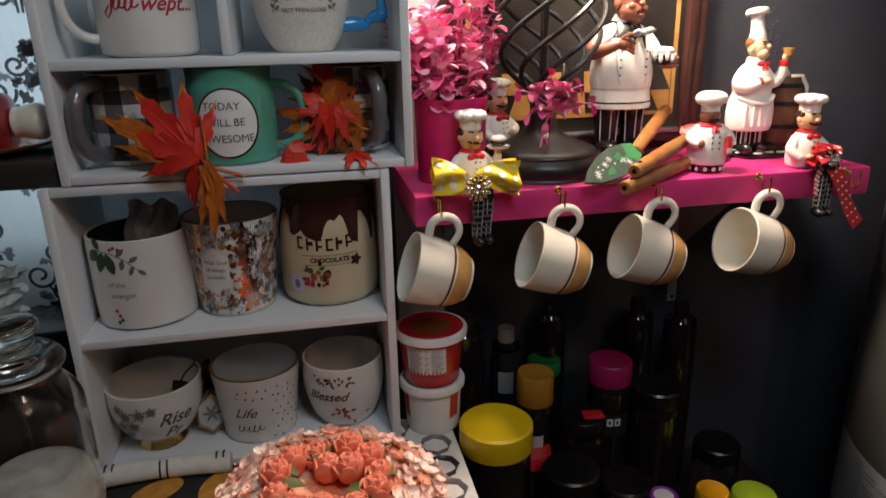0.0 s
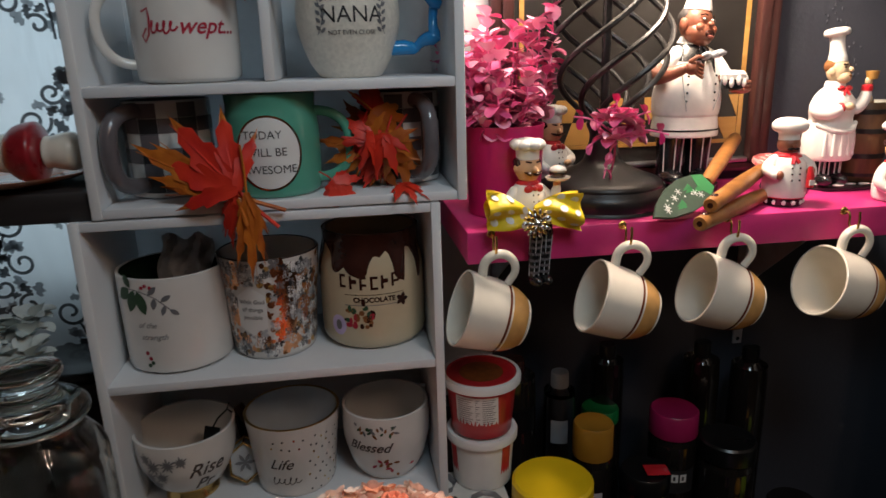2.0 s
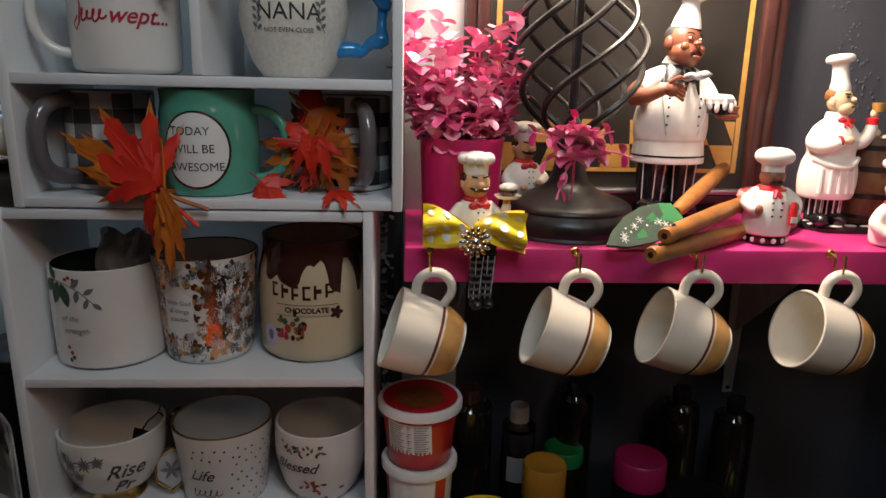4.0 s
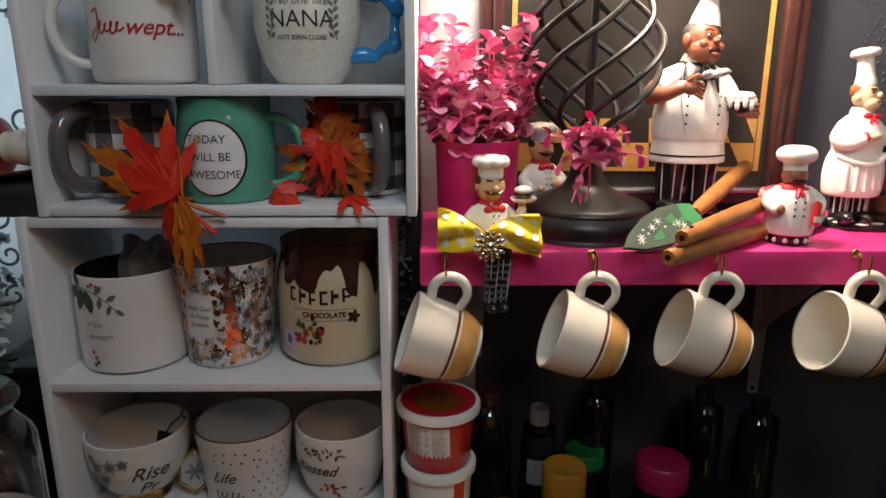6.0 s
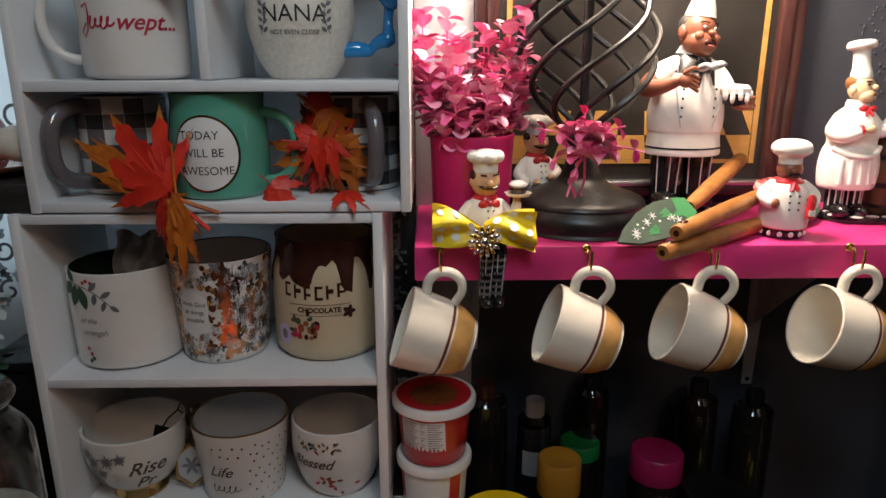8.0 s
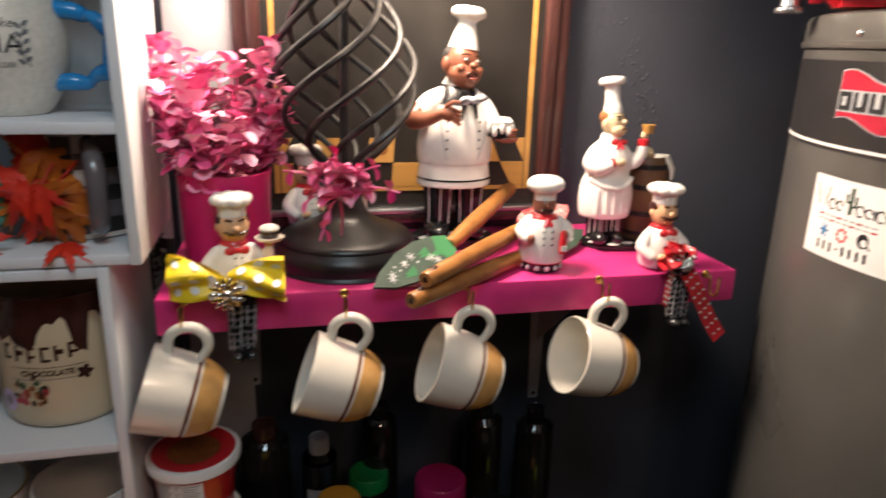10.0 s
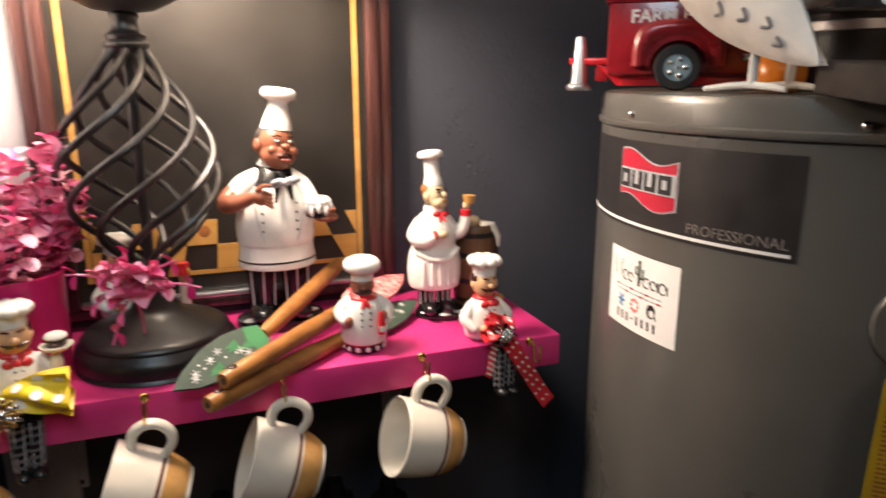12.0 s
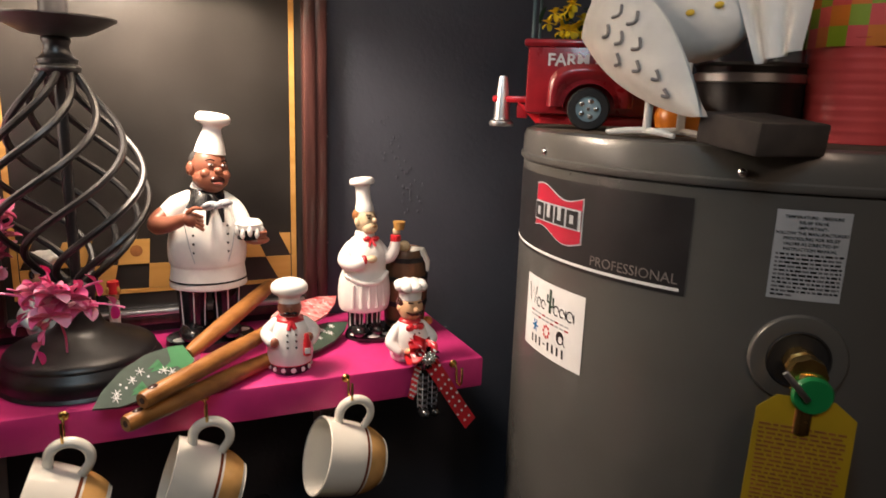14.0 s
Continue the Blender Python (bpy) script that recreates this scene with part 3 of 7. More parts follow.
mark([(0.018, -0.006), (0.0275, -0.0175)], 0.00065, M_INK)
for k in range(8):
    x = -0.030 + 0.0078 * k
    if k == 3:
        mark([(x - 0.001, -0.0255), (x + 0.0025, -0.0255)], 0.0007, M_INK)
    else:
        mark([(x, -0.0215), (x + 0.0006, -0.0300)], 0.0013, M_INK)
part("service_sticker", wl, tank, "white service sticker with dark printing")

sl = Build(M_SILVERLABEL)
AS = 230.7
decal(sl, patch(0.050, 0.067, 10), M_SILVERLABEL, AS, 1.4905, 0.0007)
for text, y in (("TEMPERATURE - PRESSURE", 0.0285), ("RELIEF VALVE", 0.0245), ("-IMPORTANT-", 0.0205), ("FOLLOW THE MANUFACTURERS", 0.0165), ("PROCEDURES FOR RELIEF", 0.0125), ("VALVES-AS DIRECTED BY", 0.0085), ("INSTRUCTION MANUAL", 0.0045)):
    vs, fs = letters(text, 0.0033, 0.0, 0.00006)
    decal(sl, (vs, fs), M_INK, AS, 1.4905 + y, 0.0011)
rng = random.Random(31)
for k in range(11):
    y, x = 0.0015 - 0.0031 * k, -0.0225
    while x < (0.0225 if k < 10 else -0.010):
        w = rng.uniform(0.0018, 0.0052)
        decal(sl, strip(x, min(x + w, 0.023), y - 0.0016, y, 1), M_INKGREY if rng.random() < 0.4 else M_INK, AS, 1.4905, 0.0011)
        x += w + 0.0009
part("warning_label", sl, tank, "silver warning label with dense black print")

AV = 231.4
vm = Matrix.Rotation(radians(AV), 4, "Z") @ Matrix.Translation((TR, 0, 1.411 - FLOOR)) @ Matrix.Rotation(radians(90), 4, "Y") @ Matrix.Scale(0.78, 4)
# black discs put the shade inside the valve hole into colour
val = part("valve_seat", Build(M_TANK).lathe([(0.0445, -0.004), (0.045, 0.001), (0.043, 0.004), (0.034, 0.0055), (0.024, 0.003), (0.021, -0.004)], at=vm, seg=48).lathe([(0, -0.003), (0.022, -0.003)], M_RUBBERHOLE, vm).lathe([(0, 0.0045), (0.026, 0.0045), (0.028, 0.0062), (0.0295, 0.0045)], M_RUBBERHOLE, vm), tank, "dark round dished valve opening")
vb = Build(M_COPPER)
vb.lathe([(0.015, -0.003), (0.015, 0.02), (0.013, 0.022), (0.013, 0.030), (0.017, 0.032), (0.017, 0.045), (0, 0.045)], M_BRASS, vm, 8)
vb.tube([(0, 0, 0.036), (0.03, 0.0, 0.040), (0.055, 0, 0.04)], 0.012, M_BRASS, vm)
vb.lathe([(0, 0.046), (0.017, 0.046), (0.018, 0.050), (0.016, 0.054), (0, 0.055)], M_GREENP, vm @ Matrix.Translation((0.016, 0.004, 0)))
vb.box((0.010, 0.0, 0.056), (0.016, 0.034, 0.060), M_STEEL, vm @ Matrix.Rotation(radians(-48), 4, "Z") @ Matrix.Translation((0.0, -0.02, 0)))
part("relief_valve", vb, val, "brass relief valve with green cap and lever")
tg = Build(M_TAG)
tgm = vm @ Matrix.Translation((0.095, 0.0, 0.048)) @ Matrix.Rotation(radians(4), 4, "X")
tg.slab([(-0.075, -0.024), (-0.060, -0.040), (0.11, -0.044), (0.11, 0.044), (-0.060, 0.043), (-0.075, 0.024)], 0.0008, M_TAG, tgm)
tag_ob = part("hang_tag", tg, val, "yellow paper tag with small print")
rng = random.Random(62)
tp = Build(M_BROWNPRINT)
for k in range(34):
    x, y = -0.046 + 0.0045 * k, -0.036
    while y < 0.034:
        w = rng.uniform(0.003, 0.011)
        tp.box((x, y, 0.0010), (x + 0.0022, min(y + w, 0.037), 0.0012), M_BROWNPRINT, tgm, bev=0)
        y += w + 0.0018
tagged(part("small_print", tp, tag_ob, "rows of small brown print"), kind="stuff")
el = Build(M_LABEL)
decal(el, patch(0.17, 0.13, 20), M_SILVERLABEL, 163, 0.832, 0.0007)
for k in range(16):
    for q in range(3 + k % 3):
        decal(el, strip(-0.075 + 0.030 * q, -0.050 + 0.030 * q, 0.054 - 0.007 * k, 0.0555 - 0.007 * k, 3), M_INKGREY, 163, 0.832, 0.0011)
decal(el, strip(0.052, 0.075, -0.02, -0.012, 4), M_INK, 163, 0.832, 0.0011)
part("rating_label", el, tank, "large white rating label low on the tank")


# ---- mugs ----
def interp(prof, z):
    for (r0, z0), (r1, z1) in zip(prof, prof[1:]):
        if z1 > z0 and z0 <= z <= z1:
            return r0 + (r1 - r0) * (z - z0) / (z1 - z0)
    return prof[-1][0]


def smooth(prof, n=5):
    """Rounds a profile by a Catmull-Rom curve through its points."""
    out = []
    for i in range(len(prof) - 1):
        p0, p1, p2, p3 = prof[max(i - 1, 0)], prof[i], prof[i + 1], prof[min(i + 2, len(prof) - 1)]
        for k in range(n):
            t = k / n
            out.append(tuple(0.5 * (2 * p1[c] + (p2[c] - p0[c]) * t + (2 * p0[c] - 5 * p1[c] + 4 * p2[c] - p3[c]) * t * t + (3 * p1[c] - p0[c] - 3 * p2[c] + p3[c]) * t ** 3) for c in (0, 1)))
    return out + [prof[-1]]


def loop_handle(r_at, z0, z1, reach, square=2.6, n=18):
    """Points of a handle in the x, z plane, from the wall at z1 round to the wall at z0."""
    pts = []
    for i in range(n + 1):
        a = math.pi * (0.5 - i / n)
        c, s = math.cos(a), math.sin(a)
        x = reach * abs(c) ** (2 / square)
        z = (z0 + z1) / 2 + (z1 - z0) / 2 * math.copysign(abs(s) ** (2 / square), s)
        pts.append((r_at(min(max(z, z0), z1)) - 0.003 + x, 0, z))
    return pts


class Mug:
    def __init__(self, place, prof, label, outer, inner, wall=0.0035, turn=0.0, group="mugs on the shelves", rim=None):
        self.prof = prof
        self.ob = thing("mug", place, label, "mug", group, turn=turn)
        self.place = place
        b = Build(outer)
        b.lathe([(0, prof[0][1] + 0.0005)] + prof, outer, seg=56)
        top = prof[-1]
        b.lathe([top, (top[0] - wall * 0.3, top[1] + 0.0008), (top[0] - wall * 0.7, top[1] + 0.0008), (top[0] - wall, top[1])], rim or outer, seg=56)
        inn = [(max(r - wall, 0.001), z) for r, z in prof if z > prof[0][1] + wall]
        b.lathe([(0, prof[0][1] + wall + 0.001)] + [(inn[0][0], prof[0][1] + wall + 0.001)] + inn[1:], inner, seg=56)
        self.body = part("body", b, self.ob)

    def r(self, z):
        return interp(self.prof, z)

    def handle(self, angle, z0, z1, reach, thick, m, flat=1.0, square=2.6):
        b = Build(m).tube(loop_handle(self.r, z0, z1, reach, square), thick, seg=12, flat=flat, at=Matrix.Rotation(radians(angle), 4, "Z"))
        part("handle", b, self.ob)

    def prints(self, name, items, mid, label=""):
        """items: (verts and faces, material, height, shift in x)."""
        b = Build()
        for vf, m, z, dx in items:
            put = wrap(self.r, z, mid)
            b.add([put((p[0] + dx, p[1], p[2] if len(p) > 2 else 0)) for p in vf[0]], vf[1], m)
        part(name, b, self.body, label)

    def band(self, z0, z1, m, name="band", proud=0.0006):
        b = Build(m).lathe([(self.r(z0 + (z1 - z0) * i / 6) + proud, z0 + (z1 - z0) * i / 6) for i in range(7)], seg=56)
        part(name, b, self.body)


def squiggle(w, h, waves, thick=0.0008, slant=0.25):
    """A line of joined-up writing that cannot be read, as a wavy ribbon."""
    n = waves * 10
    mid = []
    for i in range(n + 1):
        t = i / n
        a = 6.283 * waves * t
        y = h * 0.5 * math.sin(a) * (0.55 + 0.45 * math.sin(5.1 * t + 1.3) ** 2)
        mid.append((w * (t - 0.5) + h * 0.16 * math.cos(a) + slant * y, y))
    return ribbon(mid, thick)


def petal(cx, cy, length, width, ang, n=8):
    ca, sa = math.cos(radians(ang)), math.sin(radians(ang))
    pts = []
    for i in range(2 * n):
        t = i / n if i <= n else 2 - i / n
        s = 1 if i <= n else -1
        x, y = length * t, s * width * 0.5 * math.sin(math.pi * t) ** 0.8
        pts.append((cx + ca * x - sa * y, cy + sa * x + ca * y))
    return fan(pts)


def facing(place, extra=0.0):
    """The angle on a mug's wall that faces the walk's middle."""
    return math.degrees(math.atan2(0.05 - place[1], 0.06 - place[0])) + extra


# white mug with red script
p = (-0.167, 0.757, 1.4612)
mg = Mug(p, smooth([(0.040, 0), (0.0462, 0.003), (0.0487, 0.010), (0.0497, 0.050), (0.0497, 0.099)]), "white ceramic mug with red script writing", M_CER, M_CER)
mg.handle(200, 0.018, 0.088, 0.032, 0.0048, M_CER, square=2.3)
mg.prints("writing", [(ribbon([(-0.003, 0.010), (0.004, 0.013), (0.005, 0.004), (0.003, -0.010), (-0.002, -0.016), (-0.005, -0.011), (0.001, -0.004)], 0.0010), M_INKRED, 0.054, -0.040), (squiggle(0.024, 0.012, 4, 0.0009), M_INKRED, 0.0505, -0.023), (letters("wept...", 0.0205, 0.38, 0.0003), M_INKRED, 0.0505, 0.018)], facing(p, -4), "dark red handwriting")

# rounded stoneware mug
p = (-0.010, 0.772, 1.4612)
mg = Mug(p, smooth([(0.027, 0), (0.032, 0.002), (0.0425, 0.018), (0.051, 0.045), (0.0525, 0.065), (0.049, 0.090), (0.044, 0.108)]), "rounded cream stoneware mug with a blue handle", M_STONE, M_STONE)
wreath = []
for s in (-1, 1):
    wreath.append((ribbon([(s * (0.030 - 0.006 * math.sin(3.14 * i / 8)) + s * 0.005, -0.017 + 0.034 * i / 8) for i in range(9)], 0.0004), M_INKGREY, 0.058, 0))
    for i in range(5):
        wreath.append((petal(s * 0.031, -0.013 + 0.007 * i, 0.007, 0.0035, 90 - s * 50), M_INKGREY, 0.058, 0))
        wreath.append((petal(s * 0.031, -0.015 + 0.007 * i, 0.007, 0.0035, 90 + s * 50), M_INKGREY, 0.058, 0))
mg.prints("writing", [(letters("No one like", 0.0105, 0.25), M_INK, 0.075, 0), (letters("NANA", 0.0215), M_INK, 0.0585, 0), (letters("NOT EVEN CLOSE", 0.0058), M_INK, 0.0425, 0)] + wreath, facing(p, -3), "dark line lettering with leaf sprigs")
hb = Build(M_BLUE)
hp = []
for i in range(25):
    t = i / 24
    base = loop_handle(mg.r, 0.026, 0.086, 0.040, 3.2, 24)[i]
    hp.append((base[0] + 0.003 * math.sin(22 * t), 0.003 * math.sin(17 * t), base[2] + 0.002 * math.cos(26 * t)))
hb.tube(hp, [0.0062 + 0.0016 * math.sin(20 * i / 24 + 1) for i in range(25)], seg=12)
ho = part("handle", hb, mg.ob, "knobbly glossy blue handle")
ho.rotation_euler = (0, 0, radians(-6))

# plaid mugs
for p, ha in (((-0.202, 0.785, 1.3484), 240), ((0.040, 0.795, 1.3484), 288)):
    mg = Mug(p, smooth([(0.038, 0), (0.0415, 0.003), (0.043, 0.010), (0.043, 0.096)]), "grey and white plaid mug with a dark grey handle", M_CER, M_GREYGLAZE)
    mg.handle(ha, 0.014, 0.088, 0.040, 0.0082, M_GREYGLAZE, 1.0, 2.8)
    pl = Build(M_INKGREY)
    n = 14
    for i in range(n):
        for j in range(6):
            if i % 2 == 0 or j % 2 == 0:
                put = wrap(mg.r, 0.006 + 0.0148 * j, 360 / n * i)
                w = 6.283 * 0.043 / n / 2
                vs, fs = strip(-w, w, 0, 0.0146, 2)
                pl.add([put(q) for q in vs], fs, M_INK if (i % 2 == 0 and j % 2 == 0) else M_GREYGLAZE)
    part("plaid_print", pl, mg.body, "black and grey plaid squares")

# teal mug
p = (-0.094, 0.755, 1.3484)
mg = Mug(p, smooth([(0.040, 0), (0.0435, 0.002), (0.0465, 0.010), (0.0475, 0.05), (0.0465, 0.076), (0.0445, 0.088), (0.0455, 0.100)]), "glossy teal mug with a cheerful saying", M_TEAL, M_TEAL)
mg.handle(-8, 0.014, 0.082, 0.034, 0.0052, M_TEAL, 1.0, 2.4)
mid = facing(p, -14)
oval = lambda rx, ry: fan(ellipse(0, 0, rx, ry, 40), 7)
mg.prints("badge", [(oval(0.0335, 0.0365), M_COPPER, 0.045, 0), (([(x, y, 0.0004) for x, y, z in oval(0.0312, 0.0345)[0]], oval(0.0312, 0.0345)[1]), M_LABEL, 0.045, 0)]
          + [((lambda vf: ([(x, y, 0.0008) for x, y, z in vf[0]], vf[1]))(letters(w, 0.0112)), M_INK, z, dx) for w, z, dx in (("TODAY", 0.0625, -0.005), ("WILL BE", 0.046, -0.002), ("AWESOME", 0.029, 0.0))], mid, "white oval badge with black capitals")

# tall white mug with greenery
p = (-0.216, 0.775, 1.1649)
mg = Mug(p, smooth([(0.048, 0), (0.053, 0.003), (0.0555, 0.010), (0.0565, 0.06), (0.0565, 0.106)]), "large white mug with a leaf sprig and green inside", M_CER, M_GREEN_IN)
mg.handle(60, 0.02, 0.085, 0.034, 0.006, M_CER)
mid = facing(p)
it = [(ribbon([(-0.056, 0.004), (-0.040, 0.001), (-0.026, -0.006), (-0.014, -0.018)], 0.0005), M_INKGREY, 0.092, 0)]
for x, y, L, w, a in ((-0.056, 0.004, 0.022, 0.013, 215), (-0.050, 0.003, 0.026, 0.013, 250), (-0.046, 0.002, 0.026, 0.012, 285), (-0.054, 0.005, 0.016, 0.009, 120)):
    it.append((petal(x, y, L, w, a), M_FOLIAGE, 0.092, 0))
for x, y, L, w, a in ((-0.034, -0.002, 0.013, 0.006, 45), (-0.028, -0.005, 0.013, 0.006, -100), (-0.022, -0.009, 0.012, 0.0055, 30), (-0.018, -0.013, 0.012, 0.005, -110), (-0.014, -0.018, 0.011, 0.005, -40)):
    it.append((petal(x, y, L, w, a), M_INKGREY, 0.092, 0))
berries = []
for x, y in ((-0.040, 0.006), (-0.036, 0.008), (-0.031, 0.006)):
    berries.append((fan(ellipse(x, y, 0.0020, 0.0020, 8)), M_INKRED, 0.092, 0))
for x, y in ((-0.044, 0.006), (-0.041, 0.0), (-0.043, -0.008), (-0.039, -0.005)):
    berries.append((fan(ellipse(x, y, 0.0022, 0.0024, 8)), (M_INKRED, M_FOLIAGE)[int(y < 0)], 0.020, 0))
mg.prints("sprig", it, mid, "painted green and grey leaves")
mg.prints("berries", berries, mid, "small painted berries")
mg.prints("script", [(letters("of the", 0.0085, 0.4), M_INKGREY, 0.057, -0.040), (letters("strength", 0.0085, 0.4), M_INKGREY, 0.044, -0.034)], mid, "faint grey script")
bag = Build(M_BAG)
rng = random.Random(3)
bag.sheet(lambda u, v: (0.060 * (u - 0.5) * (1 - 0.12 * v) + 0.003 * math.sin(9 * v), 0.010 * abs(math.sin(6 * u + 3 * v)) * (1 - v * 0.4) + 0.003 * math.sin(19 * u - 11 * v), 0.078 * v + 0.004 * math.sin(11 * u)), 14, 12, thick=0.003)
single("cellophane_packet", bag, "crumpled grey cellophane packet standing in a mug", "packet", at=pose(-0.208, 0.786, 1.220, 0, 6, 10))

# floral foil mug
p = (-0.114, 0.781, 1.1649)
mg = Mug(p, smooth([(0.041, 0), (0.044, 0.003), (0.046, 0.012), (0.0505, 0.07), (0.055, 0.116)]), "white mug covered in copper foil flowers", M_CER, M_CER, rim=M_BROWN)
mg.handle(100, 0.03, 0.10, 0.03, 0.005, M_CER)
rng = random.Random(11)
it = []
mid = facing(p)
for i in range(620):
    x, z = rng.uniform(-0.085, 0.085), rng.uniform(0.008, 0.112)
    if -0.046 < x < -0.012 and 0.034 < z < 0.088:
        continue
    s = rng.uniform(0.0022, 0.0044)
    if i % 3 == 0:
        it.append((fan(ellipse(0, 0, s, s * 1.1, 7, rng.random())), (M_COPPER, M_OCHRE, M_BROWNPRINT)[i // 3 % 3], z, x))
    else:
        a = rng.uniform(0, 360)
        for k in range(4):
            it.append((petal(0, 0, s * 2.0, s * 1.3, a + 90 * k, 4), (M_INKGREY, M_COPPER, M_LABEL, M_INK, M_SILVERLABEL)[i % 5], z, x))
# upright copper ovals draw the lamp's orange reflection as a streak in the foil
for k in range(34):
    it.append((fan(ellipse(0, 0, rng.uniform(0.002, 0.005), rng.uniform(0.006, 0.011), 8)), M_COPPER, 0.016 + 0.0028 * k, 0.010 + rng.gauss(0, 0.0045)))
mg.prints("flower_glint_print", it, mid, "copper, grey and ochre flowers, lamp reflection drawn as a copper streak")
hexo = [(-0.030, -0.020), (-0.030, 0.016), (-0.014, 0.028), (0.003, 0.016), (0.003, -0.020), (-0.014, -0.030)]
mg.prints("saying", [(([(x, y, 0.0006) for x, y, z in fan([(q[0] - 0.016, q[1]) for q in hexo], 6)[0]], fan(hexo, 6)[1]), M_LABEL, 0.060, 0)]
          + [((lambda vf: ([(x, y, 0.001) for x, y, z in vf[0]], vf[1]))(letters(w, 0.0068)), M_INK, z, -0.029) for w, z in (("With God", 0.070), ("all things", 0.061), ("possible", 0.052))], mid, "white hexagon with a printed saying")

# cocoa mug with dripping glaze
M_COCOA = mat("beige_glaze", (0.60, 0.50, 0.34), 0.16, vary=0.06, scale=25, coat=0.4)
p = (0.000, 0.795, 1.1649)
mg = Mug(p, smooth([(0.050, 0), (0.056, 0.004), (0.060, 0.015), (0.0605, 0.06), (0.0585, 0.095), (0.0535, 0.112), (0.0535, 0.132)]), "big cream cocoa mug with dripping brown glaze", M_COCOA, M_COCOA, rim=M_BROWN)
drip = Build(M_BROWN)
n = 96
edge = []
for i in range(n):
    a = 6.283185 * i / n
    d = 0.013 + 0.006 * math.sin(3 * a + 1) + 0.005 * math.sin(7 * a)
    for c, w, q in ((3.95, 0.14, 0.016), (4.36, 0.26, 0.022), (4.70, 0.10, -0.006), (5.20, 0.14, 0.040), (5.34, 0.08, 0.012), (5.74, 0.10, 0.036), (3.3, 0.12, 0.045), (2.4, 0.12, 0.03), (1.2, 0.12, 0.03), (0.4, 0.1, 0.04)):
        d += q * math.exp(-((a - c) / w) ** 4)
    edge.append(0.124 - d)
vs, fs = [], []
K = 12
for i in range(n):
    a = 6.283185 * i / n
    for k in range(K + 1):
        z = edge[i] + (0.1325 - edge[i]) * k / K
        r = mg.r(z) + (0.0012 if k else 0.0)
        vs.append((r * math.cos(a), r * math.sin(a), z))
for i in range(n):
    for k in range(K):
        j = (i + 1) % n
        fs.append((i * (K + 1) + k, j * (K + 1) + k, j * (K + 1) + k + 1, i * (K + 1) + k + 1))
drip.add(vs, fs)
part("drip_glaze", drip, mg.body, "glossy dark brown dripping glaze")
mid = facing(p)
it = []
for i, (w, cut) in enumerate(((0.0075, 0), (0.0085, 1), (0.0075, 2), (0.0085, 0), (0.0080, 1), (0.0090, 2))):
    x, z = -0.045 + 0.0118 * i, 0.080 + 0.0004 * (i - 2.5) ** 2
    it.append((strip(x, x + 0.0028, -0.0075, 0.0075, 2), M_BROWN, z, 0))
    it.append((strip(x + 0.0028, x + w, -0.0075 + 0.0062 * cut, -0.0047 + 0.0062 * cut, 3), M_BROWN, z, 0))
    it.append((strip(x + 0.0028, x + w, 0.0047 - 0.0040 * cut, 0.0075 - 0.0040 * cut, 3), M_BROWN, z, 0))
it.append((letters("CHOCOLATE", 0.0078, 0, 0.0003), M_BROWN, 0.061, -0.006))
it.append((strip(-0.040, 0.028, -0.0003, 0.0003, 8), M_BROWN, 0.067, 0))
it.append((strip(-0.040, 0.028, -0.0004, 0.0004, 8), M_INKGREY, 0.055, 0))
rng = random.Random(8)
for i in range(26):
    it.append((fan(ellipse(-0.022 + rng.gauss(0, 0.010), rng.gauss(-0.002, 0.008), rng.uniform(0.002, 0.005), rng.uniform(0.002, 0.005), 7)), (M_BROWN, M_BROWNPRINT, M_INKRED, M_FOLIAGE)[i % 4], 0.040, 0))
for k in range(5):
    it.append((petal(0.026, 0, 0.008, 0.005, 72 * k), M_BROWN, 0.058, 0))
mg.prints("emblem", it, mid, "brown block lettering and a small picture")
mg.prints("price_sticker", [(fan(ellipse(0, 0, 0.010, 0.012)), mat("lilac_sticker", (0.55, 0.45, 0.68), 0.5), 0.030, -0.050), (fan(ellipse(0, 0, 0.004, 0.006)), M_INKGREY, 0.0301, -0.050)], mid, "round lilac price sticker")

# bottom row
BZ = 0.9954
p = (-0.226, 0.770, BZ)
mg = Mug(p, smooth([(0.029, 0), (0.0295, 0.001), (0.027, 0.008), (0.0275, 0.013), (0.040, 0.022), (0.0515, 0.045), (0.0552, 0.065), (0.0560, 0.086)]), "white footed mug with black script and a gold foot", M_CER, M_CER)
mg.band(0.0005, 0.013, M_GOLD, "foot")
mid = facing(p)
fl = []
for cx, cz, s in ((-0.048, 0.062, 0.011), (-0.030, 0.065, 0.010), (-0.054, 0.046, 0.010), (-0.038, 0.048, 0.009), (-0.016, 0.068, 0.008), (-0.044, 0.034, 0.008), (-0.058, 0.070, 0.008)):
    for k in range(11):
        fl.append((petal(cx, 0, s * (0.8 + 0.3 * (k % 2)), 0.0022, 33 * k, 4), M_INKGREY, cz, 0))
mg.prints("writing", fl + [(letters("Rise", 0.024, 0.45, 0.0003), M_SCRIPT, 0.052, 0.010), (letters("Pr", 0.022, 0.45, 0.0003), M_SCRIPT, 0.031, 0.006)], mid, "black script and grey flowers")
tag = Build(M_BLACKP)
tag.box((-0.009, -0.001, -0.03), (0.009, 0.001, 0.006), M_BLACKP, bev=0.0005)
tag.tube([(0, 0, 0.004), (0.004, 0.002, 0.016), (0.013, 0.004, 0.028), (0.022, 0.008, 0.022), (0.026, 0.012, 0.008)], 0.0012, M_BLACKP, seg=6)
